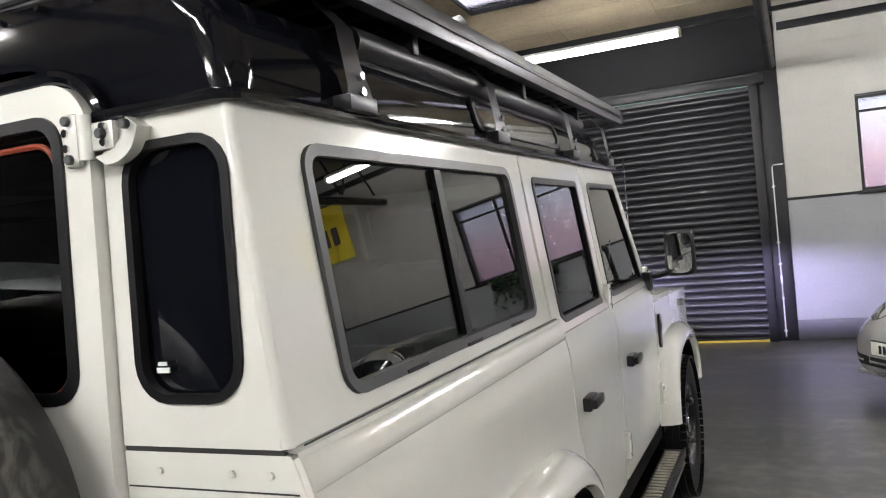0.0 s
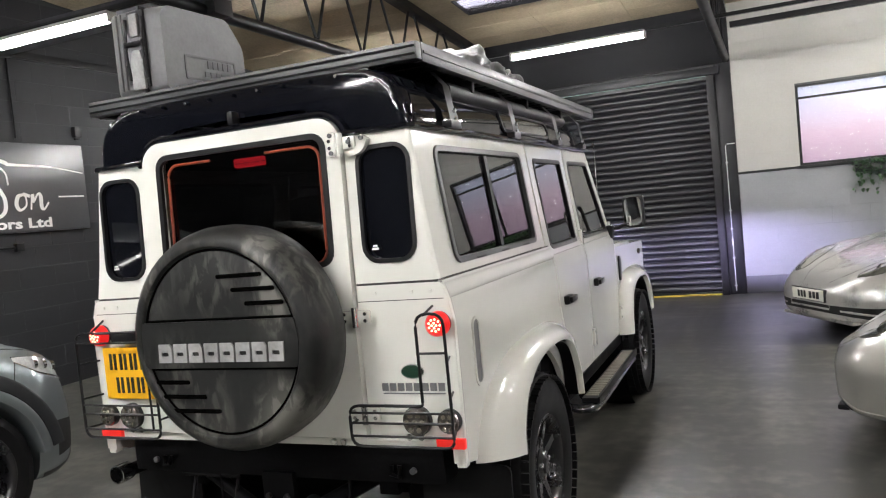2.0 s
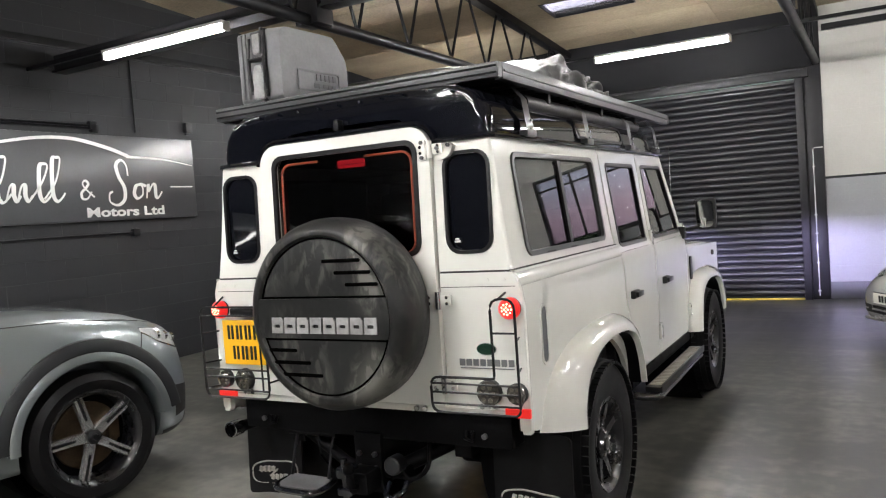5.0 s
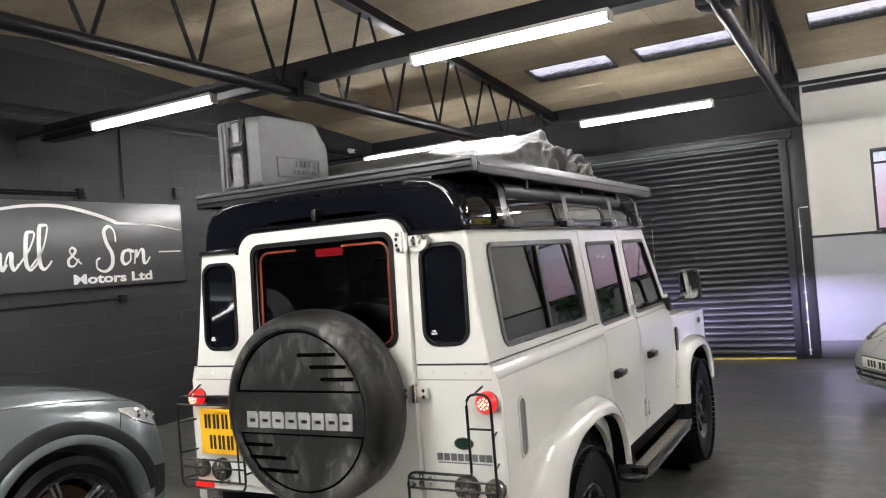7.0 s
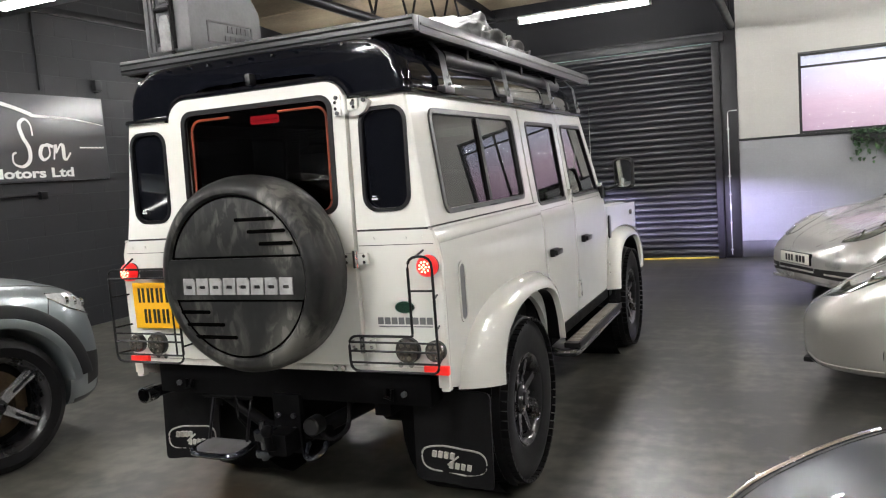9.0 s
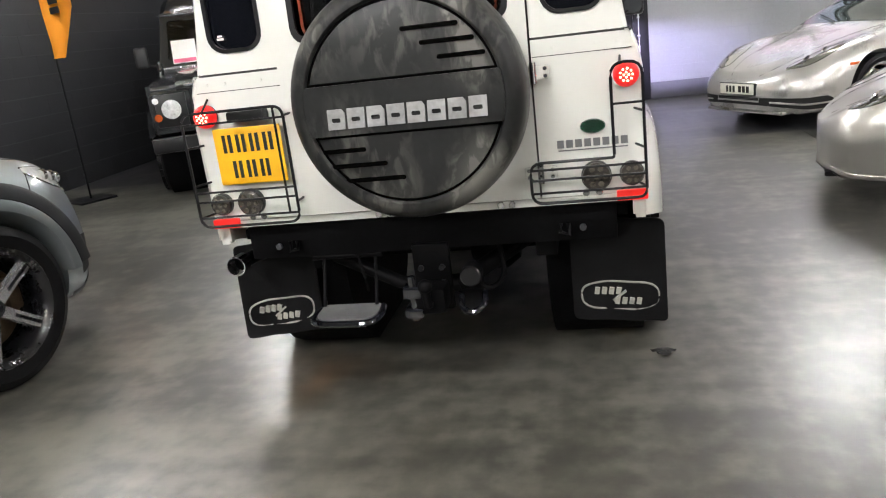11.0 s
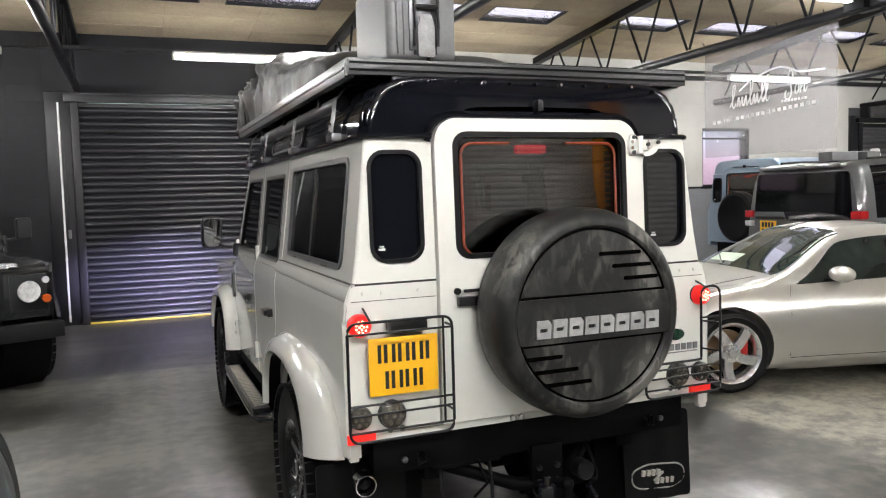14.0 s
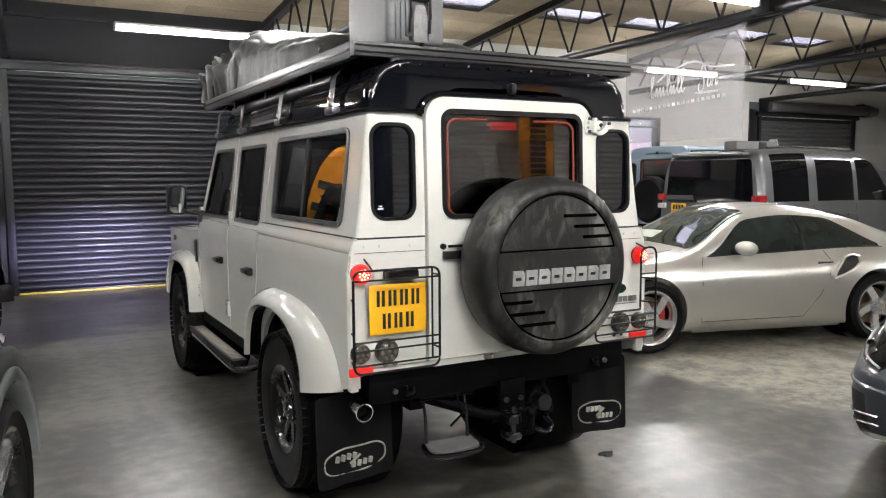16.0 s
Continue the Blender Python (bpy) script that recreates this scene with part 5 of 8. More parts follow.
    for z in (0.86, 1.20, 1.80):
        yy = rear_y(z)
        part("hinge", box((0.452, yy - 0.026, z), (0.11, 0.016, 0.045), 0.006), paint, door)
        part("hinge_pin", tube([(0.452, yy - 0.036, z - 0.035), (0.452, yy - 0.036, z + 0.035)], 0.012, 10), CHROME if z < 1.5 else paint, door)
        for dx in (-0.04, 0.04):
            for dz in (-0.012, 0.012):
                part("bolt", disc((0.452 + dx, yy - 0.037, z + dz), 0.007, 0.01, "y", 8), CHROME, door)
    if detail:
        zt_ = 1.80
        part("hinge_plate", box((0.418, rear_y(zt_) - 0.03, zt_), (0.034, 0.016, 0.085), 0.01), paint, door)
        part("hinge_bracket", loft([[(u + dx, rear_y(zt_) + dy, v + dz) for dx, dy, dz in ((-0.011, 0.0, 0.008), (-0.011, -0.03, 0.008), (0.011, -0.03, -0.008), (0.011, 0.0, -0.008))]
                                    for u, v in spline([(0.472, 1.762), (0.50, 1.766), (0.527, 1.783), (0.543, 1.815)], 4)], None, closed=True, caps=True), paint, body)
        for u, v in ((0.418, 1.83), (0.418, 1.77), (0.488, 1.802), (0.538, 1.81)):
            part("bolt", disc((u, rear_y(zt_) - 0.04, v), 0.008, 0.012, "y", 10), FRAMEGREY, door)
    part("door_handle", box((-0.335, -0.04, 1.225), (0.09, 0.03, 0.035), 0.006), BLACKPLASTIC, door)
    part("lock", disc((-0.375, -0.025, 1.262), 0.013, 0.02, "y", 16), BLACKPLASTIC, door)
    part("latch_bar", box((-0.31, -0.03, 1.262), (0.08, 0.012, 0.012), 0.003), BLACKPLASTIC, door)
    for xx in (-0.15, -0.115, 0.30, 0.34):
        part("bumpstop", disc((xx, -0.012, 0.752), 0.012, 0.012, "y", 12), CHROME, body)
    part("rear_lip", box2((-0.75, 0.0, 0.735), (0.75, 0.05, 0.762), 0.004), paint, body)

    # cabin
    part("cabin_floor", box2((-0.70, 0.1, 0.70), (0.70, 3.0, 0.78)), CABIN, body, smooth=0)
    part("headlining", box2((-0.66, 0.15, 1.855), (0.66, 2.6, 1.87)), CABIN, body, smooth=0)
    for y in (1.25, 2.0):
        for xx in ((-0.36, 0.36) if y > 1.5 else (-0.45, 0.0, 0.45)):
            part("seat", box((xx, y + 0.2, 0.95), (0.42, 0.48, 0.16), 0.05), CABIN, body)
            part("seat_back", box((xx, y, 1.25), (0.42, 0.14, 0.55), 0.05, Matrix.Rotation(radians(10), 4, "X")), CABIN, body)
            part("headrest", box((xx, y - 0.06, 1.60), (0.24, 0.09, 0.16), 0.035), CABIN, body)
    part("dashboard", box2((-0.68, 2.72, 1.0), (0.68, 2.95, 1.26), 0.04), CABIN, body)
    part("partition", box2((-0.66, 0.62, 0.78), (0.66, 0.66, 1.36)), CABIN, body, smooth=0)
    if not detail:
        part("rear_crossmember", box2((-0.62, 0.03, 0.55), (0.62, 0.13, 0.735), 0.01), UNDER, t)
        return t

    # spare wheel cover
    sp = empty("spare_wheel")
    sp.parent = t
    M = Matrix.Translation((0.057, 0, 1.170)) @ Matrix.Rotation(radians(-90), 4, "Z")
    part("tyre_cover", lathe([(0.30, 0.06), (0.368, 0.065), (0.385, 0.09), (0.391, 0.15), (0.390, 0.205), (0.383, 0.24), (0.371, 0.267), (0.352, 0.282), (0.338, 0.287), (0.326, 0.286), (0.321, 0.281), (0.318, 0.272), (0.312, 0.2705), (0.306, 0.2725), (0.2, 0.276), (0, 0.278)], M, 96), COVER, sp)
    fy = -0.2865
    cx, cz, R_ = 0.057, 1.170, 0.323
    hi, lo = 0.075, -0.085
    band = [(cx + R_ * math.cos(a), cz + R_ * math.sin(a)) for a in [math.asin(lo / R_) + (math.asin(hi / R_) - math.asin(lo / R_)) * k / 8 for k in range(9)]]
    band += [(2 * cx - u, v) for u, v in reversed(band)]
    bm = sheet(soften(band, 0.006, 2), [], 0.014, lambda u, v, w2: Vector((u, fy + w2, v)))
    part("cover_band", bm, COVER, sp, "raised band across the cover")
    for z in (hi + 0.003, lo - 0.003):
        h_ = math.sqrt(0.312 ** 2 - z * z)
        part("cover_groove", box((cx, -0.276, cz + z), (2 * h_, 0.009, 0.011), 0.003), SLOTDARK, sp)
    part("cover_edge", tube([(cx + 0.3135 * math.cos(a), -0.2725, cz + 0.3135 * math.sin(a)) for a in [2 * math.pi * k / 72 for k in range(72)]], 0.0042, 5, None, True), SLOTDARK, sp)
    for x0, x1, dz in ((0.02, 0.20, 0.222), (0.075, 0.245, 0.175), (0.125, 0.275, 0.128), (-0.285, -0.14, -0.135), (-0.26, -0.075, -0.185), (-0.225, -0.02, -0.235)):
        part("cover_slot", sheet(rrect(cx + x0, cz + dz - 0.008, cx + x1, cz + dz + 0.006, 0.006, 3), [], 0.006, lambda u, v, w2: Vector((u, -0.2795 + w2, v))), SLOTDARK, sp)
    # the raised word as plain worn blocks
    for k in range(8):
        u, z0, z1 = 0.057 - 0.250 + k * 0.0655, 1.170 - 0.064, 1.170
        o = [(u, z0), (u + 0.057, z0), (u + 0.060, z1 - 0.014), (u + 0.050, z1), (u + 0.003, z1)] if k % 2 == 0 else [(u, z0), (u + 0.057, z0), (u + 0.060, z1), (u + 0.003, z1)]
        part("cover_block", sheet(o, [rrect(u + 0.014, z0 + 0.022, u + 0.044, z0 + 0.036, 0.004, 2)], 0.008, lambda a_, b_, w2: Vector((a_, fy - 0.006 + w2, b_))), WORN, sp, "worn silver raised block", 0)
    part("carrier", box((0.055, -0.03, 1.175), (0.3, 0.06, 0.3), 0.01), UNDER, sp)

    # lamps and guards on the rear
    for s in (-1, 1):
        tl = empty("tail_light")
        tl.parent = t
        part("base", disc((s * 0.752, -0.01, 1.165), 0.041, 0.03, "y", 24), BLACKPLASTIC, tl)
        part("lens", lathe([(0.0, 0.052), (0.028, 0.048), (0.040, 0.035), (0.043, 0.012)], Matrix.Translation((s * 0.752, 0, 1.165)) @ Matrix.Rotation(radians(-90), 4, "Z"), 24), REDLENS, tl, "lit red lens")
        for k in range(13):
            a = 2 * math.pi * k / (4 if k < 4 else 9)
            rr = 0.008 if k < 4 else 0.02
            part("led", disc((s * 0.752 + rr * math.cos(a), -0.051 + rr * 0.2, 1.165 + rr * math.sin(a)), 0.0042, 0.008, "y", 8), REDHOT, tl)
        part("reflector", box((s * 0.755, -0.008, 0.757), (0.105, 0.02, 0.036), 0.005), REDDIM, t, "red rear reflector with a faint added glow")
        for xx, rr in ((0.757, 0.042), (0.638, 0.052)):
            fl = empty("lamp")
            fl.parent = t
            part("base", disc((s * xx, -0.008, 0.833), rr, 0.03, "y", 22), BLACKPLASTIC, fl)
            for k in range(7):
                a = 2 * math.pi * k / 6
                q = 0.0 if k == 6 else rr * 0.56
                part("lamp_cell", disc((s * xx + q * math.cos(a), -0.034, 0.833 + q * math.sin(a)), rr * 0.2, 0.008, "y", 10), CELL, fl)
            part("lens", lathe([(0.0, 0.036), (rr * 0.7, 0.033), (rr * 0.9, 0.028), (rr * 0.95, 0.02)], Matrix.Translation((s * xx, 0, 0.833)) @ Matrix.Rotation(radians(-90), 4, "Z"), 22), SMOKED, fl)
        for xx in (0.60, 0.645):
            part("bolt", disc((s * xx, -0.006, 0.775), 0.012, 0.012, "y", 10), CHROME, t)
        gd = empty("lamp_guard")
        gd.parent = t
        y0 = -0.085
        r_ = 0.0055

        def loop_(pts, y=y0):
            return [(s * u, y, v) for u, v in pts]
        if s < 0:
            o = soften([(0.425, 0.765), (0.815, 0.765), (0.815, 1.185), (0.425, 1.185)], 0.04)
            wire(loop_(o), r_, gd, BLACKSTEEL, loop=True)
            for z in (0.80, 0.86, 0.895):
                wire(loop_([(0.425, z), (0.815, z)]), r_ * 0.8, gd, BLACKSTEEL)
            wire(loop_([(0.425, 1.145), (0.815, 1.145)]), r_ * 0.8, gd, BLACKSTEEL)
            wire(loop_([(0.46, 0.80), (0.46, 1.185)]), r_ * 0.8, gd, BLACKSTEEL)
            feet = ((0.815, 0.80), (0.815, 1.06), (0.425, 0.84), (0.425, 1.15), (0.815, 0.92))
        else:
            o = soften([(0.42, 0.765), (0.80, 0.765), (0.80, 1.21), (0.70, 1.21), (0.70, 0.905), (0.42, 0.905)], [0.04, 0.03, 0.045, 0.045, 0.01, 0.04])
            wire(loop_(o), r_, gd, BLACKSTEEL, loop=True)
            for z in (0.80, 0.845, 0.88):
                wire(loop_([(0.42, z), (0.80, z)]), r_ * 0.8, gd, BLACKSTEEL)
            wire(loop_([(0.695, 1.08), (0.80, 1.08)]), r_ * 0.8, gd, BLACKSTEEL)
            feet = ((0.80, 0.80), (0.80, 1.05), (0.42, 0.84), (0.80, 0.93))
        for u, v in feet:
            wire([(s * u, y0, v), (s * (u - (0.025 if u > 0.7 else 0)), 0.0, v)], r_ * 0.8, gd, BLACKSTEEL)
        wire([(s * 0.73, y0, 1.185 + (0.0 if s < 0 else 0.02)), (s * 0.735, -0.01, 1.225)], r_ * 0.8, gd, BLACKSTEEL)
    pl = empty("number_plate")
    pl.parent = t
    part("plate", box((-0.596, -0.036, 1.014), (0.262, 0.006, 0.208), 0.004), PLATE, pl, "yellow rear number plate with plain bars")
    bars(pl, [(-0.694 + k * 0.053 + d_, 1.028, -0.681 + k * 0.053 + d_, 1.094) for k in range(4) for d_ in (0, 0.023)], -0.0385, PRINTBLACK, "plate_bar")
    bars(pl, [(-0.668 + k * 0.053 + d_, 0.934, -0.655 + k * 0.053 + d_, 0.998) for k in range(3) for d_ in (0, 0.023)], -0.0385, PRINTBLACK, "plate_bar")
    part("plate_backing", box((-0.596, -0.02, 1.012), (0.24, 0.024, 0.18), 0.004), BLACKPLASTIC, pl)
    part("plate_lamp", box((-0.58, -0.035, 1.158), (0.145, 0.06, 0.042), 0.014), BLACKPLASTIC, t)
    ob = disc((0, 0, 0), 1.0, 0.1, "y", 32)
    bmesh.ops.transform(ob, matrix=Matrix.Translation((0.635, -0.004, 1.003)) @ Matrix.Diagonal((0.040, 0.08, 0.0215, 1)), verts=ob.verts)
    part("oval_badge", ob, GREEN, t, "dark green oval badge")
    ob = disc((0, 0, 0), 1.0, 0.1, "y", 32)
    bmesh.ops.transform(ob, matrix=Matrix.Translation((0.635, -0.0035, 1.003)) @ Matrix.Diagonal((0.0435, 0.06, 0.025, 1)), verts=ob.verts)
    part("badge_rim", ob, CHROME, t)
    for k in range(8):
        u = 0.512 + k * 0.0305
        part("tail_bar", box2((u, -0.004, 0.935), (u + 0.023, 0, 0.962)), PRINTGREY, t, "", 0)
    part("tail_line", box2((0.515, -0.004, 0.924), (0.748, 0, 0.928)), PRINTGREY, t, "", 0)

    # underneath: crossmember, hitch, step, exhaust, axle, flaps
    part("rear_crossmember", box2((-0.70, 0.04, 0.59), (0.70, 0.16, 0.735), 0.01), UNDER, t)
    for s in (-1, 1):
        rl = box2((s * 0.40, 0.1, 0.52), (s * 0.48, 4.2, 0.64), 0.008)
        part("chassis_rail", rl, UNDER, t)
        part("tie_down", tube([(s * 0.50, 0.03, 0.66), (s * 0.50, 0.02, 0.63), (s * 0.53, 0.02, 0.62), (s * 0.53, 0.03, 0.66)], 0.009, 6), UNDER, t)
        part("crossmember_bolt", disc((s * 0.58, 0.036, 0.64), 0.012, 0.02, "y", 10), STEELGREY, t)
        fl = empty("mudflap")
        fl.parent = t
        a, b = sorted((s * 0.52, s * 0.875))
        slant = lambda v: 0.20 + 0.05 * (v - 0.2)
        o = soften([(a, 0.22), (b, 0.195), (b, 0.60), (a, 0.63)] if s > 0 else [(a, 0.19), (b, 0.225), (b, 0.63), (a, 0.60)], 0.025)
        part("flap", sheet(o, [], 0.012, lambda u, v, w2: Vector((u, slant(v) + 0.006 * math.sin(u * 40) + w2, v)), (a + 0.06, a + 0.12, a + 0.18, a + 0.24, a + 0.3), (0.3, 0.45)), RUBBER, fl)
        cx = s * 0.70
        tip = -0.06 * s if s > 0 else 0.10
        ov = [(0.146 * (abs(math.cos(q)) ** 0.6) * (1 if math.cos(q) > 0 else -1), 0.056 * (abs(math.sin(q)) ** 0.7) * (1 if math.sin(q) > 0 else -1)) for q in [2 * math.pi * k / 40 for k in range(40)]]
        wire([(cx + u, slant(0.31) + 0.006 * math.sin((cx + u) * 40), 0.31 + v + u * tip) for u, v in ov], 0.0042, fl, FLAPPRINT, "oval_outline", 5, True)
        for k in range(4):
            for u0, v0 in ((-0.095, 0.004), (-0.02, -0.036)):
                u = u0 + k * 0.027
                part("flap_bar", box((cx + u + 0.009, slant(0.31) - 0.001, 0.31 + v0 + 0.015 + u * tip), (0.018, 0.016, 0.026), 0, Matrix.Rotation(radians(12), 4, "Y")), FLAPPRINT, fl, "", 0)
        part("flap_stroke", box((cx - 0.002, slant(0.31) - 0.001, 0.31), (0.008, 0.016, 0.062), 0, Matrix.Rotation(radians(52), 4, "Y")), FLAPPRINT, fl, "", 0)
        part("damper", tube([(s * 0.35, 0.75, 0.40), (s * 0.40, 0.55, 0.68)], 0.03, 8), UNDER, t)
        part("trailing_arm", tube([(s * 0.42, 0.82, 0.38), (s * 0.42, 1.7, 0.50)], 0.03, 8), UNDER, t)
    for y in (0.80, 3.594):
        part("axle", tube([(-0.62, y, 0.40), (-0.2, y, 0.40), (0.05, y, 0.40), (0.2, y, 0.40), (0.62, y, 0.40)], [0.045, 0.05, 0.05, 0.05, 0.045], 12), UNDER, t)
        part("differential", lathe([(0, -0.12), (0.08, -0.11), (0.125, -0.05), (0.125, 0.05), (0.08, 0.11), (0, 0.12)], Matrix.Translation((0.16, y - 0.02, 0.39)), 20), UNDER, t)
    part("fuel_tank", box((0, 0.42, 0.625), (0.70, 0.40, 0.09), 0.03), UNDER, t)
    part("gearbox", box((0, 2.4, 0.52), (0.4, 0.9, 0.25), 0.05), UNDER, t)
    part("body_floor", box2((-0.74, 0.1, 0.66), (0.74, 4.0, 0.70)), UNDER, body, smooth=0)
    ex = empty("exhaust")
    ex.parent = t
    part("pipe", tube([(-0.45, 0.7, 0.58), (-0.62, 0.35, 0.57), (-0.73, 0.12, 0.586), (-0.745, 0.02, 0.586)], 0.028, 12), UNDER, ex)
    part("tip", lathe([(0.037, -0.03), (0.039, 0.035), (0.035, 0.036), (0.033, -0.03)], Matrix.Translation((-0.748, 0.012, 0.586)) @ Matrix.Rotation(radians(-90), 4, "Z"), 24), CHROME, ex, "bright steel tail pipe")
    tow = empty("tow_hitch")
    tow.parent = t
    tow.location = (-0.105, 0.03, -0.032)
    part("drop_plate", box((0.12, 0.0, 0.52), (0.14, 0.03, 0.26), 0.008), UNDER, tow)
    part("hitch_body", box((0.12, -0.06, 0.46), (0.12, 0.12, 0.1), 0.02), UNDER, tow)
    part("ball_neck", tube([(0.12, -0.11, 0.45), (0.12, -0.15, 0.46), (0.12, -0.16, 0.52)], 0.017, 10), UNDER, tow)
    part("ball", lathe([(0, -0.027), (0.016, -0.022), (0.026, -0.008), (0.026, 0.008), (0.016, 0.022), (0, 0.027)], Matrix.Translation((0.12, -0.16, 0.535)), 16), UNDER, tow)
    part("socket", disc((0.27, -0.03, 0.53), 0.04, 0.07, "y", 18), BLACKPLASTIC, tow)
    for dx in (-0.04, 0.04):
        for dz in (0.44, 0.50, 0.56):
            part("bolt", disc((0.12 + dx, -0.02, dz), 0.012, 0.02, "y", 6), RACKMETAL, tow)
    part("support_bar", tube([(-0.38, 0.12, 0.63), (-0.02, 0.02, 0.50), (0.08, 0.0, 0.48)], 0.026, 10), UNDER, tow)
    part("support_bar", tube([(0.2, 0.02, 0.47), (0.58, 0.33, 0.64)], 0.034, 10), UNDER, tow)
    part("cross_tube", tube([(0.02, 0.03, 0.48), (0.30, 0.03, 0.48)], 0.034, 12), UNDER, tow)
    part("jaw", box((0.06, -0.09, 0.50), (0.07, 0.08, 0.05), 0.012), BLACKGLOSS, tow)
    part("jaw", box((0.06, -0.09, 0.42), (0.07, 0.08, 0.04), 0.012), BLACKGLOSS, tow)
    part("pin", tube([(0.06, -0.11, 0.39), (0.06, -0.11, 0.56)], 0.014, 10), BLACKGLOSS, tow)
    part("shackle", tube(spline([(0.22, -0.01, 0.44), (0.23, -0.06, 0.41), (0.27, -0.08, 0.40), (0.31, -0.06, 0.42), (0.31, -0.01, 0.45)], 4), 0.012, 8), BLACKGLOSS, tow)
    part("hose", tube(spline([(0.26, 0.0, 0.52), (0.33, -0.02, 0.47), (0.38, 0.05, 0.50), (0.36, 0.12, 0.62)], 4), 0.01, 8), UNDER, tow)
    stp = empty("rear_step")
    stp.parent = t
    for dx in (-0.425, -0.215):
        part("step_arm", tube([(dx, 0.09, 0.60), (dx, 0.055, 0.50), (dx - 0.008, 0.03, 0.385)], 0.0075, 8), BLACKSTEEL, stp)
    part("step_frame", tube(spline([(-0.44, 0.04, 0.372), (-0.458, -0.02, 0.366), (-0.44, -0.075, 0.358), (-0.33, -0.088, 0.354), (-0.225, -0.085, 0.358), (-0.195, -0.03, 0.366), (-0.20, 0.04, 0.374)], 4), 0.0135, 8), BLACKGLOSS, stp)
    part("tread_plate", sheet(soften([(-0.44, 0.045), (-0.205, 0.045), (-0.205, -0.05), (-0.235, -0.078), (-0.41, -0.08), (-0.445, -0.05)], 0.02), [], 0.006, lambda u, v, w2: Vector((u, v, 0.381 + 0.12 * v - w2))), STEPGRIT, stp, "worn grey grit on the step plate")
    part("pivot", tube([(-0.46, 0.06, 0.585), (-0.18, 0.06, 0.585)], 0.016, 8), UNDER, stp)
    part("cable", tube([(-0.28, 0.05, 0.6), (-0.25, 0.02, 0.5), (-0.27, 0.1, 0.42)], 0.006, 6), UNDER, t)
    part("aerial", tube([(0.70, 3.05, 1.24), (0.705, 3.05, 1.90)], 0.0025, 5), CHROME, t)
    return t


HEADCLEAR = surface("headlamp_cover", (0.60, 0.61, 0.61), 0.08, coat=1.0, metal=0.15, vary=0.35, scale=22, fine=60, bump=0.2)
HEADGLOW = glow("lit_headlamp", (0.85, 0.88, 1.0), 6.0)
# the car stands a little askew in the bay
SKEW = pose(0, 0, 0, 0, 0, 0.6)
white_car = offroader("off_road_car", "white boxy five-door off-road car with black roof, lamps lit", SKEW, WHITE, ROOFBLACK)
for s in (-1, 1):
    li = bpy.data.lights.new("headlamp_beam", "SPOT")
    li.energy, li.color, li.spot_size, li.spot_blend, li.shadow_soft_size = HEAD * 1.7 if s < 0 else HEAD * 0.7, (0.62, 0.56, 1.0), radians(18 if s < 0 else 15), 1.0, 0.05
    ob = new("headlamp_beam", li)
    ob.matrix_basis = look((s * 0.6, 4.28, 0.89), (-1.0 if s < 0 else 1.35, 8.9, 0.57)) @ Matrix.Diagonal((2.1 if s < 0 else 3.2, 1.0, 1.0, 1.0))
    ob.parent = white_car

# ---------------------------------------------------------------- what lies on its roof
RAILDARK = surface("dark_grey_rail_coating", (0.015, 0.0155, 0.017), 0.42, vary=0.25, scale=8, fine=90, bump=0.1, stretch=(0.3, 1, 4))
rack = thing("roof_rack", "black slatted roof rack with grey metal side rails", "roof rack", SKEW)
for s in (-1, 1):
    part("side_rail", box2((s * 0.705, 0.10, 2.05), (s * 0.74, 2.90, 2.118), 0.004), RACKMETAL, rack)
    part("rail_groove", box2((s * 0.738, 0.11, 2.08), (s * 0.744, 2.89, 2.089)), BLACKSTEEL, rack)
    for y in (0.36, 1.14, 1.95, 2.58):
        rows = [[(s * x_, y + dy, z_) for dy in (-w_, w_)] for x_, z_, w_ in ((0.722, 1.845, 0.05), (0.735, 1.855, 0.05), (0.733, 1.885, 0.042), (0.722, 1.93, 0.032), (0.712, 2.0, 0.032), (0.66, 2.06, 0.034))]
        bm = loft(rows)
        r2 = bmesh.ops.solidify(bm, geom=bm.faces[:], thickness=0.006)
        part("bracket", bm, RACKMETAL, rack)
        part("foot", box((s * 0.722, y, 1.853), (0.04, 0.10, 0.03), 0.005), RACKMETAL, rack)
        for dz in (1.875, 1.905):
            part("bolt", disc((s * 0.737, y, dz), 0.009, 0.012, "x", 8), CHROME, rack)
for y in (0.075, 2.925):
    part("end_rail", box2((-0.74, y - 0.022, 2.055), (0.74, y + 0.022, 2.115), 0.004), RAILDARK, rack)
for z in (2.072, 2.098):
    part("rail_groove", box2((-0.735, 0.049, z - 0.004), (0.735, 0.054, z + 0.004)), UNDER, rack)
for k in range(23):
    part("slat", box((0, 0.20 + k * 0.117, 2.098), (1.41, 0.095, 0.022), 0.004), BLACKPLASTIC, rack)
for k in range(9):
    part("slat_bolt", box((-0.55 + k * 0.135, 0.062, 2.043), (0.05, 0.02, 0.02), 0.004), BLACKPLASTIC, rack)
tb = thing("storage_tube", "black storage tube slung under the roof rack", "storage tube", SKEW)
for s in (-1, 1):
    part("tube", tube([(s * 0.66, 0.45, 2.0), (s * 0.66, 2.3, 2.0)], 0.035, 12), BLACKPLASTIC, tb)
for y in (0.7, 1.5, 2.2):
    part("hanger", box((0, y, 2.035), (1.40, 0.03, 0.05), 0.004), BLACKPLASTIC, tb)

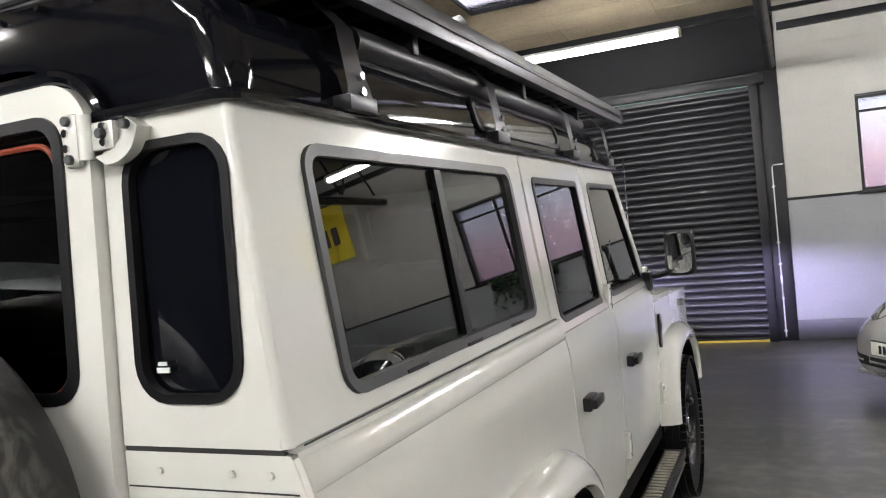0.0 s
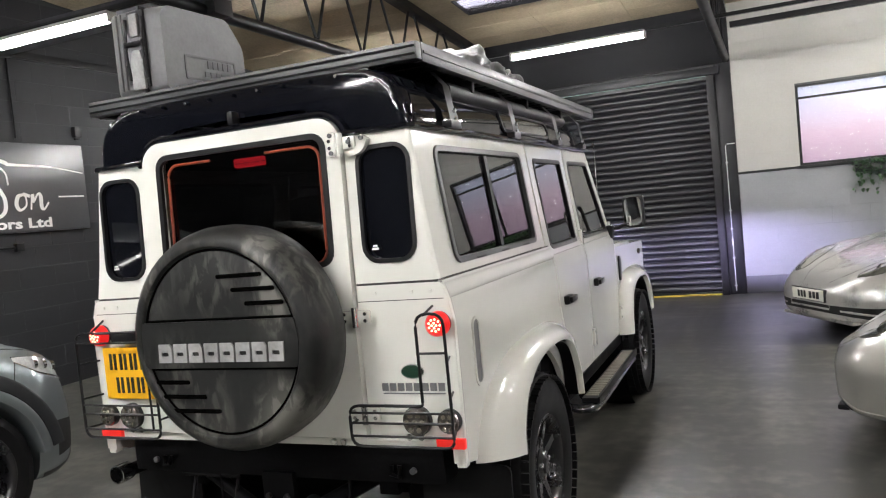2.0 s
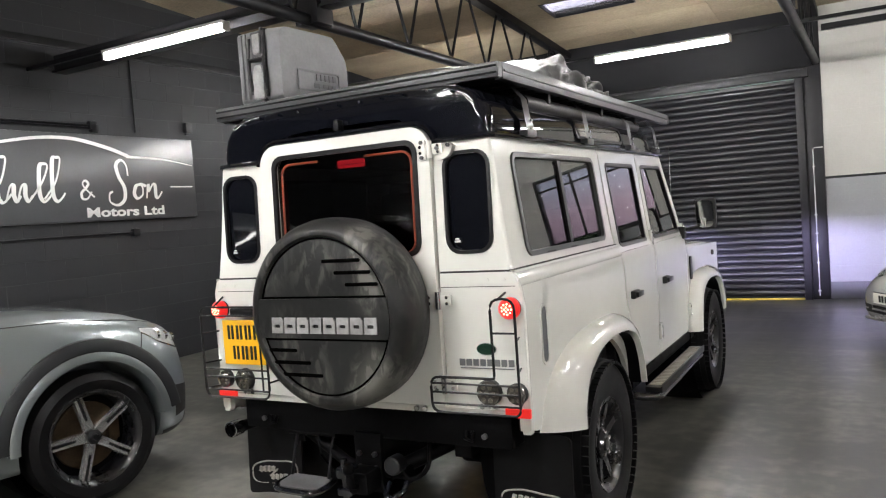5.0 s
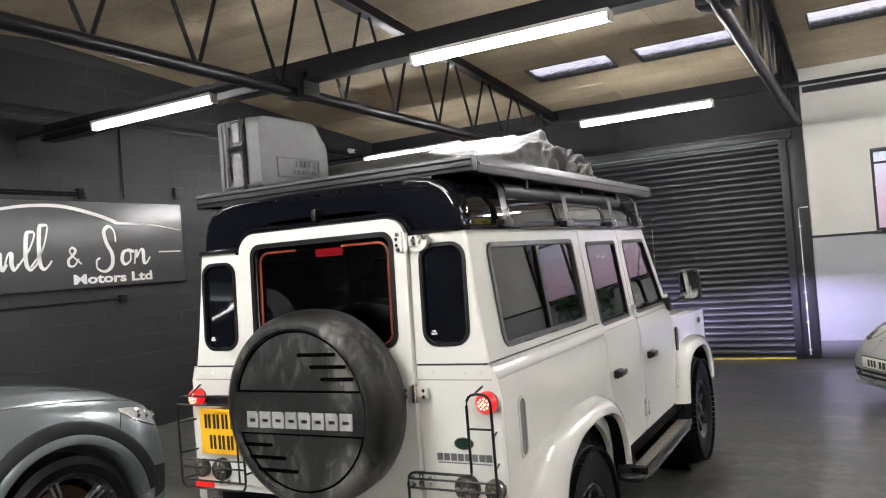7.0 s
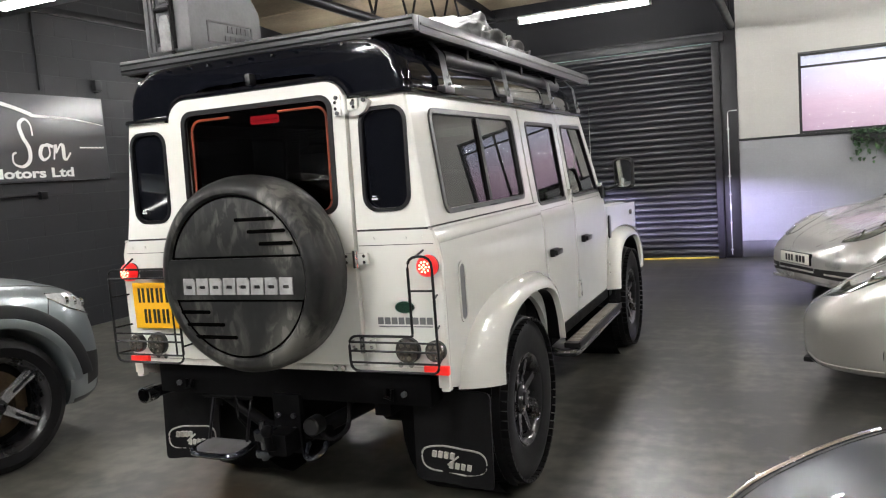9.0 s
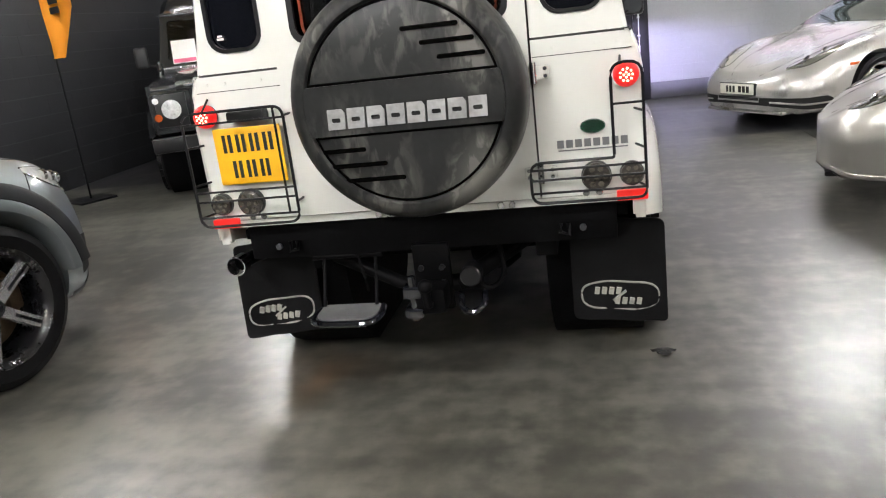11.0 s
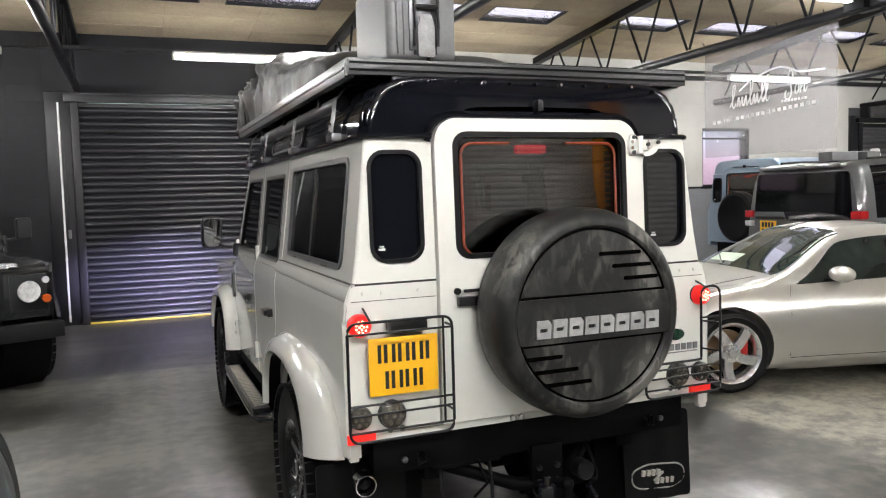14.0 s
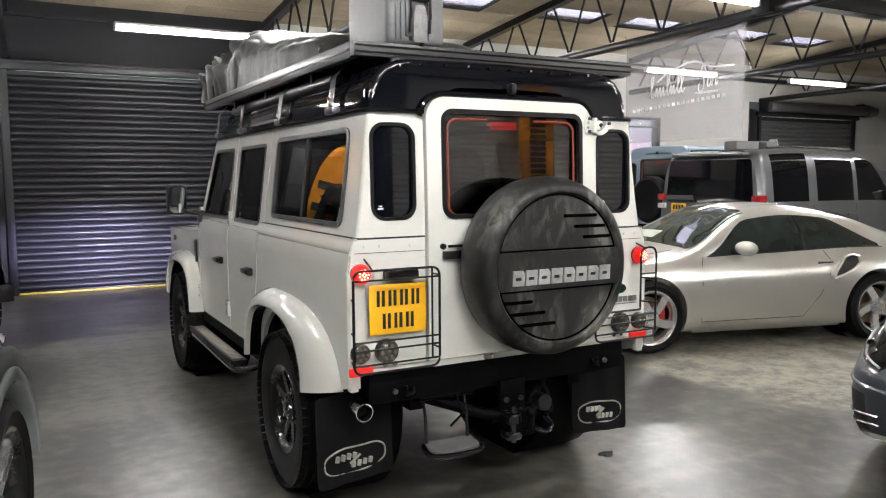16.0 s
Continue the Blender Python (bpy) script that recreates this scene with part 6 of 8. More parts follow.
LATCH = surface("scratched_latch_plate", (0.15, 0.15, 0.15), 0.4, metal=0.3, vary=0.45, scale=18, fine=90, bump=0.1)
cs = thing("storage_case", "tall grey plastic expedition case with black latches on the rack", "storage box", SKEW @ pose(-0.45, 0.30, 2.113, 0, 0, -3))
part("shell", box((-0.045, 0, 0.165), (0.16, 0.49, 0.33), 0.025, None, None, 3), CASEDARK, cs)
bm = sheet(soften([(-0.245, 0.0), (0.245, 0.0), (0.245, 0.22), (0.15, 0.335), (-0.21, 0.335), (-0.245, 0.30)], 0.03), [], 0.098, lambda u, v, w: Vector((0.138 - w, u * (1 if w else 0.965), 0.004 + v * (1 if w else 0.975))))
part("lid", bm, CASE, cs, "worn light grey lid")
part("label_panel", sheet(rrect(-0.13, 0.05, 0.17, 0.15, 0.01), [rrect(-0.122, 0.058, 0.162, 0.142, 0.006)], 0.004, lambda u, v, w: Vector((0.142 - w, u, v))), STEELGREY, cs)
for k in range(5):
    part("label_bar", box2((0.138, 0.0 + k * 0.03, 0.105), (0.142, 0.022 + k * 0.03, 0.135)), STEELGREY, cs, "", 0)
    part("label_bar", box2((0.138, -0.02 + k * 0.033, 0.068), (0.142, 0.006 + k * 0.033, 0.09)), STEELGREY, cs, "", 0)
for y in (-0.247, 0.247):
    part("latch_plate", box((0.0, y * 0.995, 0.17), (0.085, 0.02, 0.27), 0.006), RACKMETAL, cs, "dull metal latch plate")
    sg_ = 1 if y > 0 else -1
    part("latch_channel", box((0.02, y, 0.17), (0.088, 0.012, 0.30), 0.004), BLACKPLASTIC, cs)
    part("latch", sheet(soften([(-0.012, 0.012), (0.052, 0.012), (0.052, 0.12), (0.04, 0.165), (0.0, 0.165), (-0.012, 0.12)], 0.008), [], 0.012, lambda u, v, w2: Vector((u, y + sg_ * (0.018 - w2), v))), LATCH, cs, "scratched grey latch plate")
    part("latch", box((0.02, y + sg_ * 0.012, 0.262), (0.044, 0.014, 0.09), 0.006), LATCH, cs, "scratched grey latch plate")
    part("clasp", tube([(-0.024, y + sg_ * 0.02, 0.19), (0.064, y + sg_ * 0.02, 0.19)], 0.010, 8), BLACKPLASTIC, cs)
    for dx in (-0.085, -0.06):
        part("rib", box((dx, y, 0.17), (0.008, 0.012, 0.30), 0.003), CASEDARK, cs)
    for dx in (-0.024, 0.064):
        part("latch_bar", tube([(dx, y * 1.05, 0.05), (dx, y * 1.09, 0.11), (dx, y * 1.09, 0.2), (dx, y * 1.05, 0.29)], 0.007, 6), BLACKPLASTIC, cs)
part("seam", box((0.037, 0, 0.167), (0.012, 0.50, 0.34), 0.004), BLACKPLASTIC, cs)

tent = thing("rolled_roof_tent", "grey shiny pvc-wrapped roof tent strapped on the rack", "roof tent", SKEW)
rows = []
L = 100
for i in range(L + 1):
    f = i / L
    y = 0.66 + 2.52 * f
    strap = 0.035 * (math.exp(-((f - 0.80) / 0.014) ** 2) + math.exp(-((f - 0.915) / 0.014) ** 2))
    lump = hermite([(0, 0.0), (0.5, 0.2), (0.62, 1.0), (1, 1.0)], f)
    hz = hermite([(0, 0.10), (0.02, 0.15), (0.3, 0.245), (0.55, 0.385), (0.62, 0.40), (0.70, 0.335), (0.80, 0.29), (0.86, 0.33), (0.92, 0.275), (0.96, 0.285), (0.985, 0.25), (1, 0.17)], f) + lump * 0.012 * math.sin(f * 61) - strap
    hx = hermite([(0, 0.44), (0.08, 0.47), (0.6, 0.49), (0.95, 0.50), (1, 0.42)], f) - strap * 0.5
    row = []
    for k in range(49):
        a = math.pi * k / 48
        c_, s_ = math.cos(a), math.sin(a)
        e = 0.38
        wob = 1 + (0.02 + 0.07 * lump) * noise.noise(Vector((c_ * 3, s_ * 3, y * 5))) + (0.015 + 0.06 * lump) * abs(noise.noise(Vector((c_ * 5 + y * 3, s_ * 5, y * 6)))) + (0.004 + 0.008 * lump) * noise.noise(Vector((c_ * 17, s_ * 15, y * 23))) - (0.015 + 0.06 * lump) * max(0.0, 1 - 3.2 * abs(noise.noise(Vector((c_ * 2.6 + y * 1.7, s_ * 2.6 - y, y * 3.4)))))
        row.append((-0.205 + hx * 1.06 * wob * abs(c_) ** e * (1 if c_ > 0 else -1), y, 2.114 + hz * wob * abs(s_) ** e))
    rows.append(row)
bm = loft([[(-0.235, rows[0][0][1], 2.16)] * 49] + rows + [[(-0.235, rows[-1][0][1] + 0.01, 2.14)] * 49])
part("cover", bm, WRAP, tent, smooth=60)
for f in (0.80, 0.915):
    i = round(f * L)
    part("strap", tube([(p[0] * 1.006, p[1], p[2] + 0.003) for p in rows[i]], 0.008, 5), BLACKPLASTIC, tent)
part("base_board", box2((-0.70, 0.64, 2.113), (0.24, 2.98, 2.123), 0.004), BLACKPLASTIC, tent)


# ---------------------------------------------------------------- other cars
REDGLASS = surface("red_lamp_lens", (0.35, 0.012, 0.015), 0.1, coat=0.8, vary=0.3, scale=20, bump=0.05)
DARKGLASS = surface("dark_tinted_glass", (0.006, 0.007, 0.008), 0.03, vary=0.05, bump=0, spec=0.5)
PALEGLASS = surface("windscreen_glass", (0.018, 0.027, 0.024), 0.03, coat=0.6, vary=0.05, bump=0, spec=0.6)
COUPEGLASS = surface("green_tinted_side_glass", (0.014, 0.019, 0.018), 0.03, vary=0.6, scale=4, fine=9, bump=0, spec=0.45)
BLACKGLASS = surface("black_privacy_glass", (0.004, 0.004, 0.005), 0.04, vary=0.05, bump=0, spec=0.3)
CARDGREEN = surface("pale_green_card", (0.40, 0.46, 0.38), 0.6, vary=0.1, scale=12, bump=0)
HEADDARK = surface("clear_headlamp_over_dark_housing", (0.13, 0.135, 0.115), 0.06, metal=0.3, coat=1.0, vary=0.5, scale=9, fine=25, bump=0.06)
GAP = surface("panel_gap", (0.006, 0.006, 0.006), 0.7, vary=0.1, bump=0)
CLAD = surface("grey_arch_cladding", (0.016, 0.017, 0.019), 0.45, spec=0.3, vary=0.15, scale=10, fine=120, bump=0.1)


def section(k, y):
    v = {n: hermite(k[n], y) for n in ("zb", "w", "zm", "ws", "zs", "wr", "zr", "zt")}
    pts = [(v["w"] * 0.84, v["zb"]), (v["w"] * 0.965, v["zb"] + 0.05), (v["w"], v["zm"]), (v["ws"], v["zs"]), (v["wr"], v["zr"]), (v["wr"] * 0.5, v["zr"] + (v["zt"] - v["zr"]) * 0.78), (0.0, v["zt"])]
    return spline(pts, 5)          # 31 samples, t = index / 5


def on(k, y, t, s, off=0.0):
    """The place on the shell at station y and height step t (0 to 6), side s."""
    def at(yy, tt):
        c = section(k, yy)
        i = min(max(tt * 5, 0), len(c) - 1.001)
        a = int(i)
        p = c[a].lerp(c[a + 1], i - a)
        return Vector((s * p.x, yy, p.y))
    p = at(y, t)
    if off:
        n = (at(y + 0.02, t) - at(y - 0.02, t)).cross(at(y, t + 0.1) - at(y, t - 0.1))
        n.normalize()
        if n.x * s < 0 and abs(n.x) > 0.05 or (abs(n.x) <= 0.05 and n.z < 0):
            n = -n
        p = p + n * off
    return p


def patch(k, s, ys, t0, t1, off, nt=7, ny=10):
    """A piece that lies on the shell: t0 and t1 are functions of y (or numbers)."""
    f0 = t0 if callable(t0) else (lambda y: t0)
    f1 = t1 if callable(t1) else (lambda y: t1)
    rows = []
    for i in range(ny + 1):
        y = ys[0] + (ys[1] - ys[0]) * i / ny
        rows.append([on(k, y, f0(y) + (f1(y) - f0(y)) * j / nt, s, off) for j in range(nt + 1)])
    return loft(rows)


def shell(k, ys, axles, arch, paint, t, zc):
    rows = []
    for y in ys:
        c = section(k, y)
        rows.append([(p.x, y, p.y) for p in c] + [(-p.x, y, p.y) for p in reversed(c[:-1])])
    bm = loft(rows, None, closed=True, caps=True)
    cut = bmesh.new()
    for y in axles:
        for s in (-1, 1):
            lathe([(0, s * 0.55), (arch, s * 0.55), (arch, s * 1.4), (0, s * 1.4)], Matrix.Translation((0, y, zc)), 40, cut)
    body = part("body", carve(bm, cut), paint, t, smooth=50)
    for y in axles:
        for s in (-1, 1):
            part("wheel_well", lathe([(arch + 0.012, s * 0.72), (arch + 0.012, s * 0.48), (0.02, s * 0.48)], Matrix.Translation((0, y, zc)), 30), UNDER, t)
    return body


def line(k, t, s, pts, r=0.003, name="panel_gap", mat=None):
    return part(name, tube([on(k, y, tt, s, 0.0005) for y, tt in pts], r, 5), mat or GAP, t)


def span(a, b, n):
    return [a + (b - a) * i / n for i in range(n + 1)]


def placed(x, y, hx, hy):
    return pose(x, y, 0, 0, 0, math.degrees(math.atan2(-hx, hy)))


def coupe(name, label, m, paint, plate):
    k = dict(
        zb=[(-3.48, 0.36), (-3.2, 0.24), (-2.35, 0.17), (0, 0.16), (0.7, 0.15), (0.93, 0.2)],
        w=[(-3.48, 0.50), (-3.38, 0.70), (-3.1, 0.84), (-2.35, 0.915), (-1.7, 0.885), (-0.7, 0.876), (0, 0.885), (0.45, 0.85), (0.72, 0.74), (0.87, 0.53), (0.93, 0.30)],
        zm=[(-3.48, 0.55), (-2.35, 0.64), (-1.2, 0.62), (-0.6, 0.61), (0, 0.58), (0.6, 0.46), (0.93, 0.38)],
        ws=[(-3.48, 0.42), (-3.2, 0.66), (-2.35, 0.80), (-1.5, 0.785), (-0.6, 0.78), (0, 0.775), (0.4, 0.72), (0.7, 0.58), (0.87, 0.40), (0.93, 0.22)],
        zs=[(-3.48, 0.70), (-3.0, 0.83), (-2.3, 0.872), (-1.2, 0.835), (-0.6, 0.825), (0, 0.80), (0.35, 0.735), (0.65, 0.615), (0.85, 0.50), (0.93, 0.43)],
        wr=[(-3.48, 0.30), (-3.0, 0.50), (-2.5, 0.56), (-2.0, 0.57), (-1.5, 0.565), (-1.05, 0.565), (-0.5, 0.70), (-0.35, 0.62), (0, 0.52), (0.5, 0.44), (0.85, 0.25), (0.93, 0.12)],
        zr=[(-3.48, 0.74), (-3.1, 0.89), (-2.7, 1.0), (-2.1, 1.165), (-1.5, 1.225), (-1.1, 1.185), (-0.75, 1.03), (-0.5, 0.905), (-0.35, 0.868), (0, 0.80), (0.4, 0.70), (0.75, 0.565), (0.93, 0.455)],
        zt=[(-3.48, 0.75), (-3.1, 0.91), (-2.7, 1.05), (-2.1, 1.235), (-1.5, 1.295), (-1.15, 1.262), (-0.8, 1.10), (-0.5, 0.935), (-0.38, 0.885), (0, 0.80), (0.4, 0.70), (0.75, 0.57), (0.93, 0.46)])
    t = thing(name, label, "car", m, group="silver coupes")
    ys = sorted(set(span(-3.48, -3.3, 4) + span(-3.3, 0.6, 52) + span(0.6, 0.93, 12)))
    shell(k, ys, (0, -2.35), 0.355, paint, t, 0.33)
    for s in (-1, 1):
        wheel(t, (s * 0.795, 0, 0.322), s, 0.322, 0.22, 0.238, RIMSILVER, 5, 0, 0.036, face=0.012, name="front_wheel", disc_mat=BRASSDISC, caliper=REDCALIPER, taper=1.25, twist=0.3)
        wheel(t, (s * 0.80, -2.35, 0.322), s, 0.322, 0.27, 0.238, RIMSILVER, 5, 0, 0.036, face=0.012, name="rear_wheel", disc_mat=BRASSDISC, caliper=REDCALIPER, taper=1.25, twist=0.3)
        # side glass follows the roofline
        lo = lambda y: 3.06
        hi = lambda y: hermite([(-2.42, 3.15), (-2.2, 3.5), (-1.9, 3.84), (-1.1, 3.86), (-0.85, 3.6), (-0.62, 3.1)], y)
        part("side_window", patch(k, s, (-2.42, -0.62), lo, hi, 0.003, 8, 30), COUPEGLASS, t)
        line(k, t, s, [(y, 3.05) for y in span(-2.45, -0.6, 20)], 0.006, "window_trim", SEAL)
        line(k, t, s, [(y, hi(y)) for y in span(-2.42, -0.62, 26)], 0.005, "window_trim", SEAL)
        line(k, t, s, [(-1.62, 3.06), (-1.62, 3.5), (-1.60, 3.84)], 0.014, "window_pillar", SEAL)
        # door outline
        line(k, t, s, [(-0.55, 3.0), (-0.52, 2.6), (-0.50, 2.0), (-0.50, 1.2)])
        line(k, t, s, [(y, 1.15) for y in span(-0.5, -1.55, 10)])
        line(k, t, s, [(-1.55, 1.15), (-1.72, 1.6), (-1.82, 2.1), (-1.85, 2.6), (-1.80, 3.0)])
        part("sill", patch(k, s, (-1.95, -0.42), 0.35, 0.98, 0.018, 5, 12), paint, t)
        hd = on(k, -1.78, 2.58, s, 0.010)
        part("door_handle", box(hd, (0.018, 0.15, 0.024), 0.008, None, None, 3), paint, t)
        part("handle_recess", patch(k, s, (-1.86, -1.70), 2.48, 2.55, 0.002, 2, 4), GAP, t)
        # air intake behind the door
        part("side_intake", patch(k, s, (-2.13, -1.88), lambda y: hermite([(-2.13, 2.45), (-2.05, 2.2), (-1.95, 2.05), (-1.88, 1.98)], y), lambda y: hermite([(-2.13, 2.68), (-2.08, 2.74), (-2.0, 2.64), (-1.92, 2.26), (-1.88, 2.02)], y), 0.004, 6, 14), GAP, t)
        part("intake_lip", tube([on(k, y, tt, s, 0.006) for y, tt in ((-1.84, 2.0), (-1.92, 2.32), (-2.0, 2.68), (-2.08, 2.79), (-2.15, 2.7), (-2.15, 2.44), (-2.06, 2.17), (-1.96, 2.01), (-1.86, 1.92))], 0.012, 8), paint, t)
        # lamps
        hl = empty("headlight")
        hl.parent = t
        low_ = lambda y: hermite([(0.20, 3.44), (0.30, 3.12), (0.45, 2.93), (0.60, 2.86), (0.70, 2.98), (0.75, 3.28)], y)
        up_ = lambda y: hermite([(0.20, 3.50), (0.30, 3.66), (0.45, 3.78), (0.60, 3.78), (0.70, 3.62), (0.75, 3.32)], y)
        part("lens", patch(k, s, (0.20, 0.75), low_, up_, 0.005, 9, 22), HEADDARK, hl)
        for f_ in (low_, up_):
            line(k, hl, s, [(y, f_(y)) for y in span(0.20, 0.75, 18)], 0.0045, "lens_edge", GAP)
        for y, tt, rad in ((0.60, 3.32, 0.05), (0.44, 3.36, 0.042)):
            part("reflector_bowl", lathe([(0, 0.004), (rad * 0.6, 0.006), (rad, 0.014), (rad * 1.05, 0.008)], Matrix.Translation(on(k, y, tt, s, 0.0)) @ Matrix.Rotation(radians(62), 4, "Z") @ Matrix.Rotation(radians(-40), 4, "Y"), 18), CHROME, hl)
        part("side_marker", box(on(k, 0.30, 2.2, s, 0.002), (0.012, 0.11, 0.028), 0.006), AMBER, t)
        mir = empty("door_mirror")
        mir.parent = t
        mc = on(k, -0.92, 3.1, s) + Vector((s * 0.12, 0, 0.03))
        part("arm", box(mc + Vector((-s * 0.08, 0.02, -0.03)), (0.12, 0.05, 0.025), 0.01), BLACKPLASTIC, mir)
        e = lathe([(math.sin(a), -math.cos(a)) for a in [math.pi * q / 10 for q in range(11)]], None, 18)
        bmesh.ops.transform(e, matrix=Matrix.Translation(mc + Vector((0, 0, 0.02))) @ Matrix.Diagonal((0.125, 0.085, 0.066, 1)), verts=e.verts)
        part("shell", e, paint, mir)
        part("tail_light", patch(k, s, (-3.44, -3.15), 2.45, 2.85, 0.004, 4, 6), REDGLASS, t)
        if plate:
            part("front_intake", patch(k, s, (0.50, 0.928), lambda y: hermite([(0.50, 1.25), (0.58, 1.02), (0.93, 0.98)], y), lambda y: hermite([(0.50, 1.32), (0.58, 1.5), (0.93, 1.55)], y), 0.004, 5, 12), GAP, t)
            line(k, t, s, [(y, 1.27) for y in span(0.90, 0.54, 10)], 0.011, "intake_bar", paint)
        line(k, t, s, [(y, 1.0) for y in span(0.84, 0.38, 10)], 0.006, "bumper_crease", paint)
        line(k, t, s, [(0.20, 3.44), (0.26, 2.7), (0.34, 2.1), (0.38, 1.4), (0.38, 0.9)], 0.0028)
        if not plate:
            part("lower_lip", patch(k, s, (0.36, 0.925), 0.05, 0.5, 0.010, 4, 12), BLACKPLASTIC, t)
        line(k, t, s, [(0.30, 4.4), (0.52, 4.3), (0.72, 4.25), (0.84, 4.4)], 0.0028)
        line(k, t, s, [(y, 4.35) for y in span(0.30, -0.38, 8)], 0.0028)
    # windscreen and rear screen across the top
    for y0, y1, nm, gl in ((-1.12, -0.45, "windscreen", PALEGLASS), (-2.75, -2.02, "rear_screen", DARKGLASS)):
        rows = []
        for y in span(y0, y1, 12):
            tt = span(4.12, 6.0, 7)
            rows.append([on(k, y, a, -1, 0.003) for a in tt] + [on(k, y, a, 1, 0.003) for a in reversed(tt[:-1])])
        part(nm, loft(rows), gl, t)
    if not plate:
        rows = [[on(k, y, a, 1, 0.006) for a in span(4.5, 5.75, 5)] for y in span(-0.52, -0.64, 4)]
        part("window_card", loft(rows), CARDGREEN, t, "pale green sales card behind the windscreen")
    part("lower_grille", box((0, 0.865, 0.27), (0.62, 0.10, 0.09), 0.02), GAP, t)
    for dx in (-0.16, 0.16):
        part("grille_strut", box((dx, 0.90, 0.27), (0.03, 0.06, 0.085), 0.008), paint, t)
    part("splitter", box((0, 0.80, 0.17), (1.1, 0.16, 0.035), 0.014), paint if plate else BLACKPLASTIC, t)
    wp = empty("wiper")
    wp.parent = t
    part("arm", tube([on(k, -0.44, 5.6, 1, 0.02), on(k, -0.60, 4.6, 1, 0.02)], 0.006, 6), BLACKPLASTIC, wp)
    if plate:
        part("front_intake", box((0, 0.928, 0.285), (0.60, 0.012, 0.075), 0.005), GAP, t)
        part("intake_bar", box((0, 0.936, 0.285), (0.60, 0.014, 0.018), 0.006), paint, t)
        part("number_plate", box((0, 0.945, 0.40), (0.50, 0.012, 0.105), 0.003), PLATEWHITE, t, "white number plate with plain bars")
        bars(t, [(-0.19 + q * 0.058, 0.368, -0.15 + q * 0.058, 0.432) for q in range(3)] + [(0.02 + q * 0.05, 0.368, 0.05 + q * 0.05, 0.432) for q in range(3)], 0.9525, PRINTBLACK, "plate_bar", -0.003)
        part("plate_holder", box((0, 0.93, 0.40), (0.53, 0.03, 0.12), 0.008), BLACKPLASTIC, t)
    return t


near = coupe("sports_coupe", "silver two-door sports coupe with side intakes and red calipers", placed(3.04, 2.94, -0.966, 0.25), SILVER, False)
coupe("sports_coupe", "pale silver sports coupe with a white front plate", placed(2.84, 6.24, -0.87, -0.5), SILVER2, True)

# grey estate-like suv on the left bay
k = dict(
    zb=[(-3.9, 0.5), (-3.5, 0.32), (0, 0.27), (0.6, 0.26), (0.88, 0.32)],
    w=[(-3.9, 0.82), (-3.5, 0.92), (-2.9, 0.95), (-1.5, 0.935), (0, 0.955), (0.45, 0.93), (0.72, 0.83), (0.84, 0.66), (0.88, 0.5)],
    zm=[(-3.9, 0.8), (0, 0.72), (0.6, 0.66), (0.88, 0.6)],
    ws=[(-3.9, 0.78), (-2.9, 0.89), (-0.8, 0.885), (0, 0.87), (0.45, 0.82), (0.72, 0.70), (0.84, 0.52), (0.88, 0.42)],
    zs=[(-3.9, 1.06), (-1.0, 1.06), (-0.3, 1.04), (0.3, 0.985), (0.6, 0.93), (0.80, 0.86), (0.88, 0.78)],
    wr=[(-3.9, 0.6), (-3.3, 0.66), (-1.6, 0.67), (-1.35, 0.68), (-0.75, 0.80), (-0.6, 0.74), (0, 0.66), (0.6, 0.5), (0.88, 0.3)],
    zr=[(-3.9, 1.4), (-3.5, 1.62), (-2.5, 1.70), (-1.7, 1.66), (-1.25, 1.45), (-0.85, 1.18), (-0.6, 1.13), (0, 1.10), (0.4, 1.045), (0.7, 0.965), (0.88, 0.80)],
    zt=[(-3.9, 1.45), (-3.5, 1.70), (-2.5, 1.77), (-1.7, 1.73), (-1.25, 1.52), (-0.85, 1.24), (-0.6, 1.15), (0, 1.125), (0.4, 1.07), (0.7, 0.985), (0.88, 0.81)])
k = {n: [(y * 0.9 if y > 0 else y, v) for y, v in q] for n, q in k.items()}
suv = thing("suv", "grey metallic suv with dark arch trim and five-spoke wheels", "car", placed(-2.977, 0.331, 0.168, 0.986))
shell(k, sorted(set(span(-3.9, 0.45, 44) + span(0.45, 0.792, 14))), (0, -2.98), 0.43, GREYPAINT, suv, 0.40)
